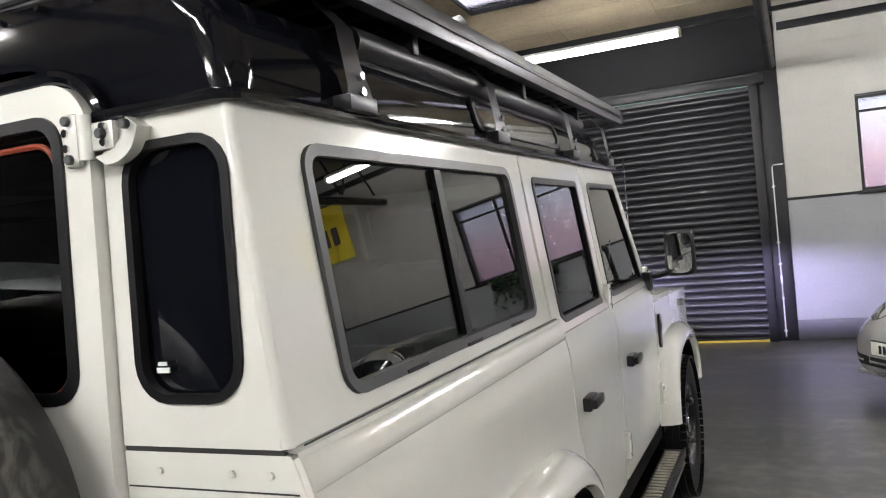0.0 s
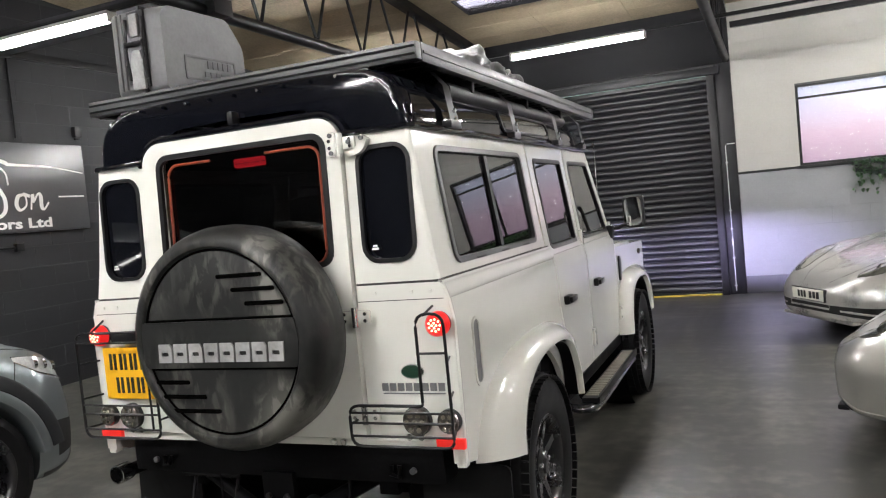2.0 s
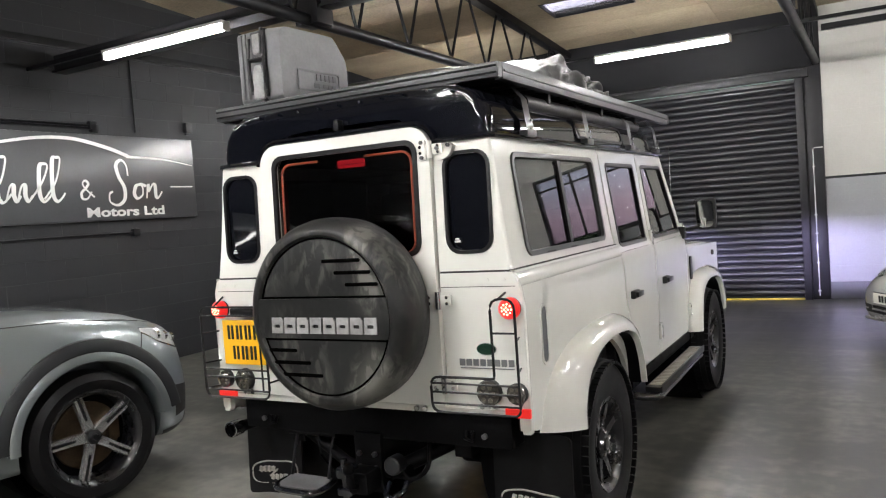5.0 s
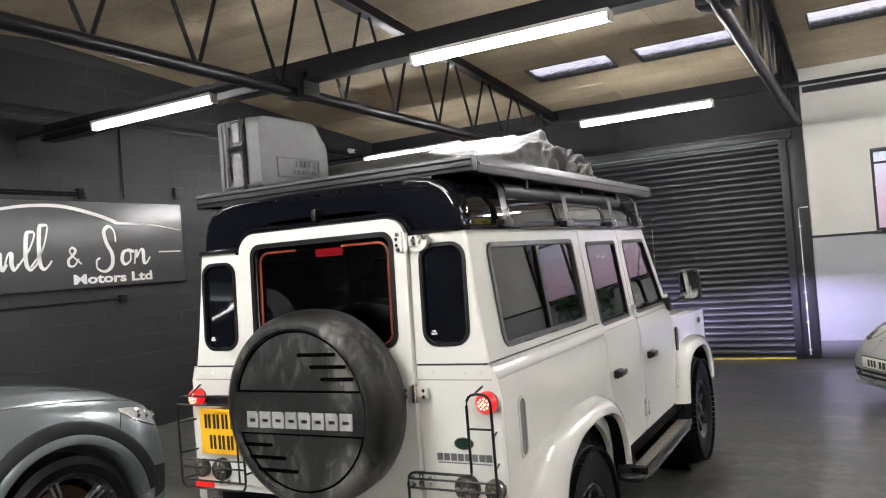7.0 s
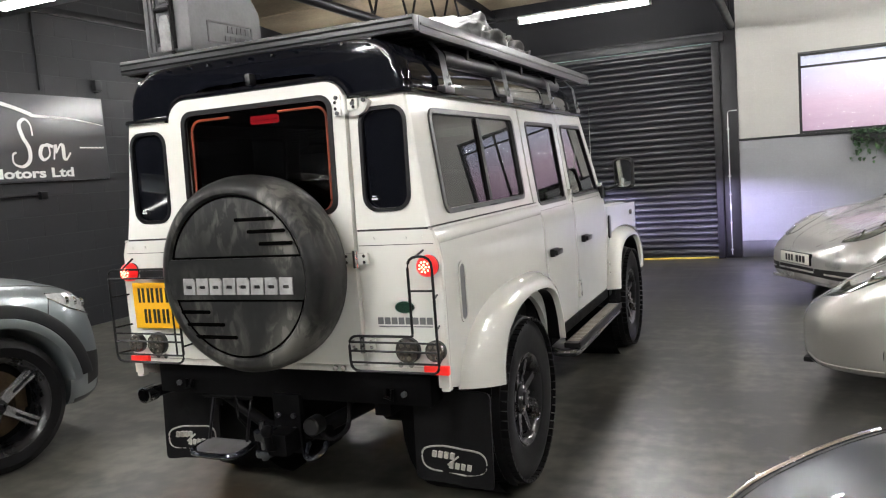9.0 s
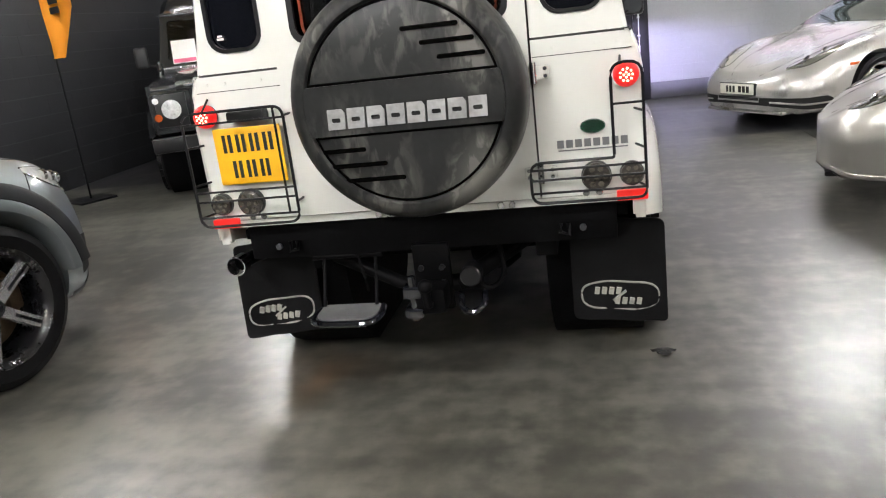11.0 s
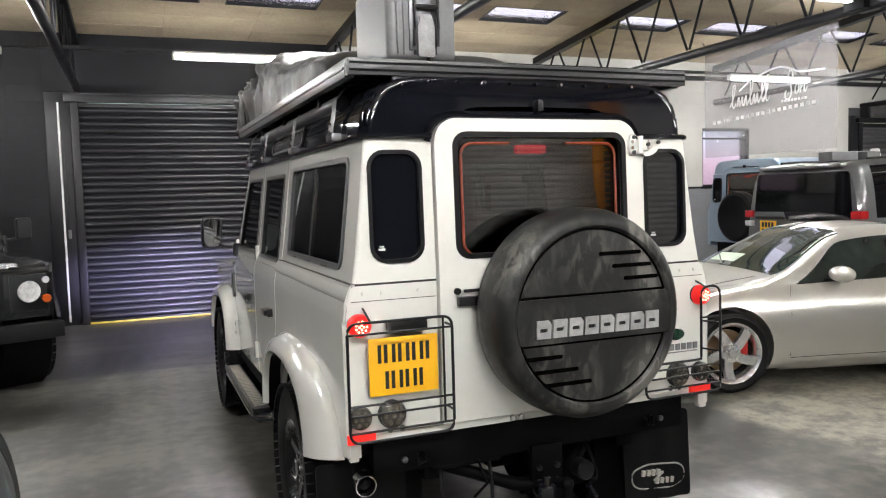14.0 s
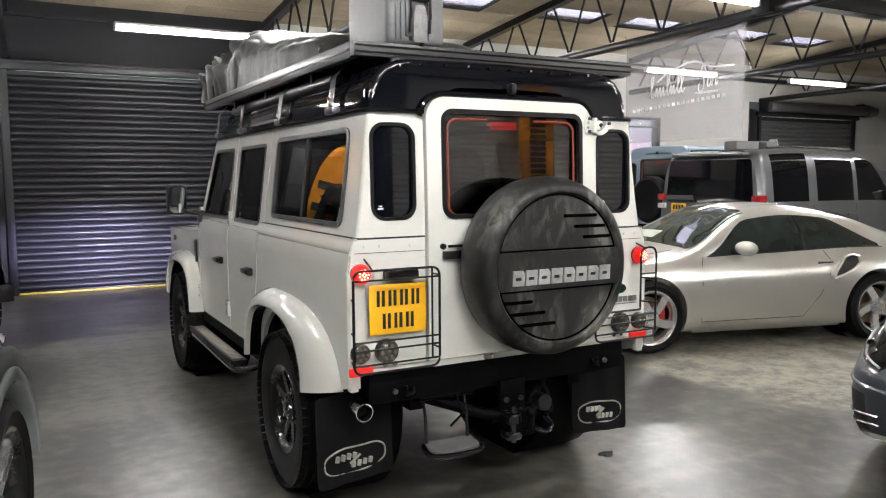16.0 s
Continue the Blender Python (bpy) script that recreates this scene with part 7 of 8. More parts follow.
for s in (-1, 1):
    wheel(suv, (s * 0.84, 0, 0.385), s, 0.385, 0.25, 0.275, RIMBLACK, 5, 0, 0.025, name="front_wheel", disc_mat=DULLDISC, caliper=DULLDISC, taper=1.3, spoke_mat=RIMSILVER, hub=0.55)
    wheel(suv, (s * 0.84, -2.98, 0.385), s, 0.385, 0.25, 0.275, RIMBLACK, 5, 0, 0.025, name="rear_wheel", disc_mat=DULLDISC, caliper=DULLDISC, taper=1.3, spoke_mat=RIMSILVER, hub=0.55)
    for y in (0, -2.98):
        rows = []
        for q in range(29):
            a = radians(6 + 172 * q / 28)
            rows.append([(s * xx, y + rr * math.cos(a), 0.40 + rr * math.sin(a)) for rr, xx in ((0.47, 0.90), (0.475, 0.955), (0.49, 0.966), (0.545, 0.962), (0.56, 0.950), (0.56, 0.88))])
        part("arch_trim", loft(rows), CLAD, suv)
        rows = []
        for q in range(29):
            a = radians(4 + 176 * q / 28)
            rows.append([(s * xx, y + rr * math.cos(a), 0.40 + rr * math.sin(a)) for rr, xx in ((0.42, 0.85), (0.424, 0.962), (0.432, 0.972), (0.47, 0.974), (0.484, 0.966), (0.484, 0.90))])
        part("arch_lip", loft(rows), GREYPAINT, suv)
    hl = empty("headlight")
    hl.parent = suv
    part("lens", patch(k, s, (0.38, 0.72), lambda y: hermite([(0.38, 2.86), (0.54, 2.62), (0.72, 2.55)], y), lambda y: hermite([(0.38, 2.97), (0.54, 3.02), (0.72, 3.0)], y), 0.004, 6, 10), HEADCLEAR, hl)
    line(k, hl, s, [(y, hermite([(0.38, 2.85), (0.54, 2.6), (0.72, 2.53)], y)) for y in span(0.38, 0.72, 10)], 0.005, "lens_edge", CHROME)
    line(k, hl, s, [(y, hermite([(0.38, 2.98), (0.54, 3.03), (0.72, 3.01)], y)) for y in span(0.38, 0.72, 10)], 0.004, "lens_edge", GAP)
    for q in range(3):
        part("lamp_unit", disc(on(k, 0.50 + q * 0.07, 2.8, s, 0.006), 0.03, 0.02, "y", 14), CHROME, hl)
    line(k, suv, s, [(y, 3.35) for y in span(0.68, -0.6, 14)], 0.003)
    line(k, suv, s, [(0.39, 2.86), (0.36, 2.6), (0.33, 2.3)], 0.003)
    line(k, suv, s, [(-0.80, 3.0), (-0.78, 2.4), (-0.76, 1.5), (-0.74, 0.9)], 0.003)
    part("side_window", patch(k, s, (-3.1, -0.95), 3.06, lambda y: hermite([(-3.1, 3.7), (-1.6, 3.85), (-1.2, 3.6), (-0.95, 3.12)], y), 0.003, 7, 22), DARKGLASS, suv)
    part("bumper_trim", patch(k, s, (0.45, 0.77), 0.5, 0.95, 0.006, 4, 8), CLAD, suv)
    part("fog_lamp", patch(k, s, (0.56, 0.68), 1.2, 1.75, 0.004, 4, 6), GAP, suv)
    mir = part("door_mirror", box(on(k, -1.05, 3.1, s) + Vector((s * 0.13, 0, 0.06)), (0.2, 0.11, 0.15), 0.04, None, None, 3), GREYPAINT, suv)
rows = []
for y in span(-1.62, -0.72, 10):
    tt = span(4.1, 6.0, 6)
    rows.append([on(k, y, a, -1, 0.003) for a in tt] + [on(k, y, a, 1, 0.003) for a in reversed(tt[:-1])])
part("windscreen", loft(rows), DARKGLASS, suv)
part("grille", box((0, 0.775, 0.66), (0.72, 0.05, 0.24), 0.02), GAP, suv)

# dark saloon that noses in from the right bay
k = dict(
    zb=[(-3.6, 0.4), (-3.2, 0.24), (0, 0.19), (0.6, 0.18), (0.86, 0.24)],
    w=[(-3.6, 0.7), (-3.3, 0.84), (-2.6, 0.9), (-1.2, 0.895), (0, 0.905), (0.4, 0.88), (0.68, 0.79), (0.81, 0.64), (0.86, 0.45)],
    zm=[(-3.6, 0.7), (0, 0.60), (0.86, 0.5)],
    ws=[(-3.6, 0.66), (-2.6, 0.84), (-0.8, 0.835), (0, 0.82), (0.4, 0.77), (0.68, 0.64), (0.81, 0.47), (0.86, 0.35)],
    zs=[(-3.6, 0.9), (-1.0, 0.92), (-0.3, 0.89), (0.3, 0.775), (0.6, 0.695), (0.80, 0.62), (0.86, 0.565)],
    wr=[(-3.6, 0.5), (-2.9, 0.56), (-1.5, 0.58), (-1.2, 0.60), (-0.65, 0.74), (-0.5, 0.68), (0, 0.58), (0.6, 0.42), (0.86, 0.25)],
    zr=[(-3.6, 0.95), (-2.9, 1.25), (-2.2, 1.38), (-1.5, 1.36), (-1.0, 1.14), (-0.65, 0.97), (-0.5, 0.945), (0, 0.88), (0.4, 0.795), (0.7, 0.695), (0.86, 0.585)],
    zt=[(-3.6, 0.98), (-2.9, 1.3), (-2.2, 1.44), (-1.5, 1.42), (-1.0, 1.20), (-0.65, 0.995), (-0.5, 0.965), (0, 0.90), (0.4, 0.81), (0.7, 0.71), (0.86, 0.595)])
sal = thing("saloon_car", "dark grey metallic saloon with dark swept headlights", "car", placed(2.67, -1.12, -0.995, -0.1))
shell(k, sorted(set(span(-3.6, 0.4, 40) + span(0.4, 0.86, 16))), (0, -2.65), 0.365, DARKPAINT, sal, 0.335)
for s in (-1, 1):
    for y, nm in ((0, "front_wheel"), (-2.65, "rear_wheel")):
        wheel(sal, (s * 0.80, y, 0.325), s, 0.325, 0.22, 0.225, RIMSILVER, 5, 0, 0.03, name=nm)
    hl = empty("headlight")
    hl.parent = sal
    part("lens", patch(k, s, (0.36, 0.80), lambda y: hermite([(0.36, 2.86), (0.6, 2.5), (0.80, 2.42)], y), lambda y: hermite([(0.36, 2.98), (0.6, 3.15), (0.80, 3.05)], y), 0.004, 6, 12), DARKGLASS, hl)
    for q in range(2):
        part("lamp_unit", disc(on(k, 0.60 + q * 0.09, 2.72, s, 0.001), 0.026, 0.014, "y", 16), CHROME, hl)
    line(k, hl, s, [(y, hermite([(0.36, 2.86), (0.6, 2.5), (0.80, 2.42)], y)) for y in span(0.36, 0.8, 10)], 0.006, "lens_edge", GAP)
    line(k, sal, s, [(y, 3.3) for y in span(0.74, -0.5, 14)], 0.003)
    part("side_window", patch(k, s, (-2.8, -0.8), 3.06, lambda y: hermite([(-2.8, 3.5), (-1.5, 3.85), (-1.1, 3.6), (-0.8, 3.1)], y), 0.003, 7, 20), DARKGLASS, sal)
    line(k, sal, s, [(-0.62, 3.0), (-0.6, 2.4), (-0.58, 1.5), (-0.56, 0.9)], 0.003)
    part("bumper_intake", patch(k, s, (0.66, 0.80), 0.85, 1.7, 0.004, 5, 6), GAP, sal)
    for tt in (1.12, 1.32):
        part("intake_bar", tube([on(k, y, tt, s, 0.012) for y in span(0.62, 0.83, 6)], 0.006, 6), CHROME, sal)
    part("lower_lip", patch(k, s, (0.30, 0.855), 0.15, 0.78, 0.010, 4, 12), SILVER2, sal)
    part("bumper_crease", tube([on(k, y, 1.85, s, 0.0) for y in span(0.40, 0.84, 8)], 0.012, 6), DARKPAINT, sal)
    part("lens_edge", tube([on(k, y, hermite([(0.36, 2.98), (0.6, 3.12), (0.80, 3.03)], y), s, 0.006) for y in span(0.38, 0.79, 10)], 0.006, 6), CHROME, hl)
    part("light_guide", tube([on(k, y, hermite([(0.36, 2.9), (0.6, 2.6), (0.80, 2.5)], y), s, 0.008) for y in span(0.42, 0.79, 10)], 0.007, 6), HEADCLEAR, hl)
    part("door_mirror", box(on(k, -0.9, 3.1, s) + Vector((s * 0.12, 0, 0.05)), (0.18, 0.1, 0.12), 0.035, None, None, 3), DARKPAINT, sal)
rows = []
for y in span(-1.4, -0.6, 10):
    tt = span(4.1, 6.0, 6)
    rows.append([on(k, y, a, -1, 0.003) for a in tt] + [on(k, y, a, 1, 0.003) for a in reversed(tt[:-1])])
part("windscreen", loft(rows), DARKGLASS, sal)
part("grille", box((0, 0.845, 0.47), (0.6, 0.05, 0.2), 0.03), GAP, sal)
part("grille_rim", tube([(u, 0.868, v) for u, v in rrect(-0.31, 0.36, 0.31, 0.58, 0.06)], 0.009, 6, None, True), CHROME, sal)

# graphite family off-roader seen from behind
k = dict(
    zb=[(-3.87, 0.52), (-3.7, 0.42), (0, 0.36), (0.8, 0.40)],
    w=[(-3.87, 0.90), (-3.78, 0.94), (-3.0, 0.955), (0, 0.955), (0.5, 0.93), (0.8, 0.72)],
    zm=[(-3.87, 0.8), (0.8, 0.7)],
    ws=[(-3.87, 0.88), (-3.78, 0.915), (-3.0, 0.925), (-0.6, 0.92), (0, 0.91), (0.5, 0.88), (0.8, 0.65)],
    zs=[(-3.87, 1.16), (-0.6, 1.14), (0, 1.10), (0.5, 1.05), (0.8, 0.95)],
    wr=[(-3.87, 0.74), (-3.75, 0.785), (-3.0, 0.79), (-1.5, 0.785), (-0.75, 0.82), (-0.6, 0.76), (0, 0.72), (0.8, 0.5)],
    zr=[(-3.87, 1.75), (-3.75, 1.84), (-3.0, 1.875), (-1.6, 1.845), (-1.1, 1.55), (-0.7, 1.24), (-0.5, 1.17), (0.8, 1.0)],
    zt=[(-3.87, 1.79), (-3.75, 1.875), (-3.0, 1.92), (-1.6, 1.885), (-1.1, 1.6), (-0.7, 1.28), (-0.5, 1.19), (0.8, 1.03)])
dis = thing("estate_off_roader", "graphite family off-road car with dark glass and roof board", "car", placed(10.37, 4.93, 1.0, 0.0))
shell(k, sorted(set(span(-3.87, -3.7, 5) + span(-3.7, 0.8, 44))), (0, -2.885), 0.42, DISCOPAINT, dis, 0.38)
for s in (-1, 1):
    for y, nm in ((0, "front_wheel"), (-2.885, "rear_wheel")):
        wheel(dis, (s * 0.83, y, 0.37), s, 0.37, 0.25, 0.24, RIMSILVER, 5, 0, 0.035, name=nm)
    for y0, y1 in ((-3.62, -2.92), (-2.74, -1.95), (-1.86, -1.05)):
        part("side_window", patch(k, s, (y0, y1), 3.08, (lambda y: hermite([(-1.86, 3.9), (-1.5, 3.85), (-1.2, 3.5), (-1.0, 3.15)], y)) if y0 == -1.86 else (3.97 if y0 < -3 else 3.82), 0.003, 7, 8), BLACKGLASS, dis)
    for y in (-2.83, -1.905, -0.95):
        line(k, dis, s, [(y, 3.0), (y, 2.4), (y, 1.4), (y, 0.9)], 0.004)
    part("tail_light", box((s * 0.86, -3.84, 1.25), (0.15, 0.14, 0.10), 0.02), REDGLASS, dis, "red tail lamp")
    part("tail_light_clear", box((s * 0.86, -3.845, 1.12), (0.15, 0.13, 0.08), 0.02), HEADCLEAR, dis)
    part("roof_rail", tube([(s * 0.68, y, hermite(k["zr"], y) + 0.07) for y in span(-3.5, -1.7, 8)], 0.018, 8), BLACKPLASTIC, dis)
    part("door_handle", box(on(k, -2.05, 2.7, s, 0.012), (0.02, 0.16, 0.03), 0.008), DISCOPAINT, dis)
    part("door_mirror", box(on(k, -1.1, 3.1, s) + Vector((s * 0.14, 0, 0.08)), (0.2, 0.11, 0.19), 0.04, None, None, 3), DISCOPAINT, dis)
part("tail_window", sheet(rrect(-0.78, 1.17, 0.80, 1.78, 0.05), [], 0.012, lambda u, v, w: Vector((u * (1 - 0.12 * (v - 1.17)), -3.89 + 0.02 * (v - 1.17) + w, v))), BLACKGLASS, dis, smooth=0)
part("tail_panel", sheet(soften([(-0.76, 0.86), (0.74, 0.86), (0.74, 1.155), (-0.2, 1.155), (-0.26, 1.28), (-0.76, 1.28)], 0.03), [], 0.02, lambda u, v, w: Vector((u, -3.90 + w, v))), DISCOPAINT, dis)
part("number_plate", box((-0.50, -3.915, 1.06), (0.28, 0.012, 0.2), 0.004), PLATE, dis, "yellow number plate with plain bars")
for z0 in (1.075, 0.985):
    bars(dis, [(-0.605 + q * 0.056, z0, -0.565 + q * 0.056, z0 + 0.065) for q in range(4 if z0 > 1.0 else 3)], -3.921, PRINTBLACK, "plate_bar")
part("plate_lamp_bar", box((-0.46, -3.92, 1.2), (0.5, 0.03, 0.045), 0.01), BLACKPLASTIC, dis)
part("bumper", box((0, -3.88, 0.68), (1.78, 0.16, 0.24), 0.04), DISCOPAINT, dis)
part("spoiler", box((0, -3.86, 1.85), (1.3, 0.14, 0.04), 0.015), DISCOPAINT, dis)
brd = thing("roof_board", "silver and white light board lying on the roof", "sign board", pose(7.15, 4.75, 1.91))
part("board", box((0, 0, 0.07), (0.85, 0.22, 0.12), 0.02), CASE, brd)
part("stripe", box((0.1, -0.112, 0.07), (0.16, 0.006, 0.1), 0.002), BLACKPLASTIC, brd)
part("end_plate", sheet(soften([(-0.1, 0), (0.1, 0), (0.06, 0.17), (-0.06, 0.17)], 0.02), [], 0.02, lambda u, v, w: Vector((0.44 + w, u, v))), PRINTWHITE, brd)
for q in (-0.3, 0.3):
    part("foot", box((q, 0, 0.006), (0.06, 0.16, 0.014), 0.003), BLACKPLASTIC, brd)

# the other two boxy off-roaders
HX, HY = 0.4, -0.9165
MINTCARD = surface("pale_mint_card", (0.46, 0.66, 0.62), 0.5, vary=0.06, scale=9, bump=0)
blk = offroader("off_road_car", "black boxy off-road car parked nose out by the shutter", placed(-2.92 - 4.2 * HX, 4.62 - 4.2 * HY, HX, HY), BLACKPAINT, BLACKPAINT, False, False)
for nm, u0, v0, u1, v1, mt in (("price_card", -0.46, 1.475, 0.02, 1.735, "c"), ("price_card", 0.36, 1.30, 0.62, 1.55, "p")):
    cd = part(nm, sheet(rrect(u0, 0, u1, v1 - v0, 0.005, 2), [], 0.003, lambda u, v, w: Vector((u, 3.035 - 0.52 * (v + v0 - 1.275) - w, v + v0))), MINTCARD if mt == "c" else PRINTWHITE, blk, "pale price card behind the windscreen")
    part("card_band", sheet(rrect(u0 + 0.01, 0.01, u1 - 0.01, 0.05, 0.004, 2), [], 0.003, lambda u, v, w: Vector((u, 3.041 - 0.52 * (v + v0 - 1.275) - w, v + v0))), surface("card_band_ink", (0.06, 0.36, 0.62) if mt == "c" else (0.6, 0.1, 0.2), 0.5, bump=0), blk)
    if mt == "c":
        for q in range(5):
            part("card_bar", sheet(rrect(u0 + 0.06 + q * 0.06, 0.09, u0 + 0.10 + q * 0.06, 0.14, 0.003, 2), [], 0.003, lambda u, v, w: Vector((u, 3.041 - 0.52 * (v + v0 - 1.275) - w, v + v0))), PRINTGREY, blk)
blue = offroader("off_road_car", "pale blue boxy off-road car at the back of the hall", placed(7.45, 6.95, 1.0, 0.02), BLUEPAINT, BLUEPAINT, False, False)

part("spare_wheel", lathe([(0.2, 0.02), (0.37, 0.03), (0.395, 0.07), (0.40, 0.14), (0.385, 0.21), (0.34, 0.24), (0.25, 0.22), (0.2, 0.2), (0, 0.2)], Matrix.Translation((0.03, 0, 1.16)) @ Matrix.Rotation(radians(-90), 4, "Z"), 40), RUBBER, blue, "black spare wheel on the tailgate")


# ---------------------------------------------------------------- signs, flags, plants, small things
def ribbon(pts, width, y, depth, axis="x", bm=None):
    """A flat stroke through points (u, v) with a width at each; lies across an axis."""
    bm = bm or bmesh.new()
    p = [Vector(q) for q in pts]
    rows = []
    for i, q in enumerate(p):
        d = (p[min(i + 1, len(p) - 1)] - p[max(i - 1, 0)]).normalized()
        n = Vector((-d.y, d.x))
        w = width[i] if isinstance(width, (list, tuple)) else width
        a, b = q + n * w / 2, q - n * w / 2
        rows.append([(y, a.x, a.y), (y, b.x, b.y), (y + depth, b.x, b.y), (y + depth, a.x, a.y)] if axis == "x" else [(a.x, y, a.y), (b.x, y, b.y), (b.x, y + depth, b.y), (a.x, y + depth, a.y)])
    return loft(rows, bm, closed=True, caps=True)


SX = LEFT + 0.055
sg = thing("wall_sign", "dark grey company sign with white swoosh and stroke lettering", "sign")
part("panel", box2((LEFT - 0.005, 0.75, 1.735), (SX, 4.36, 2.695), 0.006), SIGNGREY, sg)
sw = spline([(0.95, 2.36), (1.4, 2.47), (1.88, 2.568), (2.31, 2.634), (2.71, 2.636), (3.11, 2.555), (3.38, 2.468)], 8)
part("swoosh", ribbon(sw, [0.012 + 0.03 * (i / (len(sw) - 1)) ** 0.5 for i in range(len(sw))], SX, 0.004), PRINTWHITE, sg)
sw = spline([(3.36, 2.462), (3.5, 2.455), (3.85, 2.442), (4.1, 2.41), (4.33, 2.372)], 8)
part("swoosh", ribbon(sw, [0.036 - 0.03 * i / (len(sw) - 1) for i in range(len(sw))], SX, 0.004), PRINTWHITE, sg)


def stroke(points, thin=0.018, thick=0.045, parent=sg):
    """A pen stroke, thick where it runs down and thin where it runs up."""
    p = spline(points, 7)
    w = []
    for i in range(len(p)):
        d = (p[min(i + 1, len(p) - 1)] - p[max(i - 1, 0)]).normalized()
        w.append(thin + (thick - thin) * (0.5 - 0.5 * d.y) ** 1.2)
    part("script_stroke", ribbon(p, w, SX, 0.004), PRINTWHITE, parent)


# the name as a row of plain pen loops of its size
SCRIPT = []
for u, h in ((1.02, 0.42), (1.72, 0.44), (2.16, 0.38), (2.31, 0.45)):
    SCRIPT.append([(u, 1.99), (u + 0.14, 2.17), (u + 0.21, 1.95 + h), (u + 0.17, 1.98 + h), (u + 0.12, 1.94 + h), (u + 0.10, 2.06), (u + 0.14, 1.965), (u + 0.20, 2.0), (u + 0.24, 2.05)])
for u in (1.30, 1.44, 1.58, 1.90, 2.02):
    SCRIPT.append([(u, 1.975), (u + 0.05, 2.12), (u + 0.09, 2.135), (u + 0.085, 2.03), (u + 0.115, 1.97), (u + 0.16, 2.03)])
SCRIPT.append([(3.36, 2.24), (3.345, 2.36), (3.28, 2.42), (3.21, 2.36), (3.235, 2.23), (3.30, 2.10), (3.29, 1.97), (3.20, 1.905), (3.10, 1.94), (3.095, 2.03), (3.14, 2.06)])
SCRIPT.append([(3.53, 2.14), (3.46, 2.12), (3.43, 2.03), (3.47, 1.975), (3.545, 2.02), (3.55, 2.11), (3.52, 2.145), (3.60, 2.12)])
SCRIPT.append([(3.60, 1.975), (3.63, 2.14), (3.64, 2.06), (3.70, 2.14), (3.735, 2.12), (3.735, 2.0), (3.77, 1.98), (3.83, 2.05)])
for pts in SCRIPT:
    stroke(pts)
# the sign between the names
stroke([(2.90, 2.0), (2.80, 2.09), (2.765, 2.15), (2.80, 2.185), (2.835, 2.15), (2.80, 2.10), (2.745, 2.05), (2.75, 1.99), (2.81, 1.985), (2.87, 2.06)], 0.016, 0.03)
part("dash", box2((SX, 3.965, 2.10), (SX + 0.004, 4.31, 2.116)), PRINTWHITE, sg, "", 0)


def lettering(text, size, m, width):
    """Flat raised letters as a bmesh, scaled to a width and laid out by a matrix."""
    cu = bpy.data.curves.new("lettering", "FONT")
    cu.body, cu.size, cu.extrude, cu.offset, cu.resolution_u = text, size, 0.002, size * 0.03, 3
    ob = bpy.data.objects.new("lettering", cu)
    bpy.context.scene.collection.objects.link(ob)
    me = bpy.data.meshes.new_from_object(ob.evaluated_get(bpy.context.evaluated_depsgraph_get()))
    bpy.data.objects.remove(ob)
    bm = bmesh.new()
    bm.from_mesh(me)
    bpy.data.meshes.remove(me)
    xs = [v.co.x for v in bm.verts]
    k = width / (max(xs) - min(xs))
    for v in bm.verts:
        v.co = Vector(((v.co.x - min(xs)) * k, v.co.y, v.co.z))
    # one bmesh for each letter: faces whose spans along the line touch
    faces = sorted(([min(v.co.x for v in f.verts), max(v.co.x for v in f.verts), [v.co.copy() for v in f.verts]] for f in bm.faces), key=lambda q: q[0])
    bm.free()
    letters, end = [], -1.0
    for a, b, vs in faces:
        if a > end + 1e-4:
            letters.append([])
        end = max(end, b) if letters[-1] else b
        letters[-1].append(vs)
    out = []
    for ls in letters:
        one = bmesh.new()
        for vs in ls:
            one.faces.new([one.verts.new(m @ v) for v in vs])
        bmesh.ops.remove_doubles(one, verts=one.verts, dist=1e-5)
        out.append(one)
    return out


for bm in lettering("Motors Ltd", 0.145, Matrix(((0, 0, 1, SX + 0.003), (1, 0, 0, 2.79), (0, 1, 0, 1.782), (0, 0, 0, 1))), 1.05):
    part("letter", bm, PRINTWHITE, sg, "", 0)

# mesh banner that hangs from the third truss
BANNERPRINT = surface("faded_banner_print", (0.44, 0.43, 0.43), 0.6, vary=0.15, bump=0)
bn = thing("mesh_banner", "grey see-through mesh banner with white bars hanging from a truss", "banner")
BX = 4.95
part("cloth", loft([[(BX + 0.02 * math.sin(y * 3 + z), y, z) for z in span(1.98, 3.25, 8)] for y in span(2.99, 4.87, 16)]), MESHCLOTH, bn)
sw = spline([(4.30, 2.70), (4.08, 2.81), (3.74, 2.875), (3.55, 2.83), (3.43, 2.785), (3.12, 2.765)], 8)
part("swoosh", ribbon(sw, 0.02, BX - 0.03, 0.004), BANNERPRINT, bn)
to_banner = lambda u, v: (4.44 - (u - 1.02) * 0.39, 2.515 + (v - 1.965) * 0.58 + (u - 1.02) * 0.02)
for pts in SCRIPT:
    part("script_stroke", ribbon(spline([to_banner(u, v) for u, v in pts], 6), 0.015, BX - 0.03, 0.004), BANNERPRINT, bn)
for q in range(8):
    part("small_bar", box2((BX - 0.03, 3.655 - q * 0.044, 2.50), (BX - 0.026, 3.685 - q * 0.044, 2.525)), BANNERPRINT, bn, "", 0)
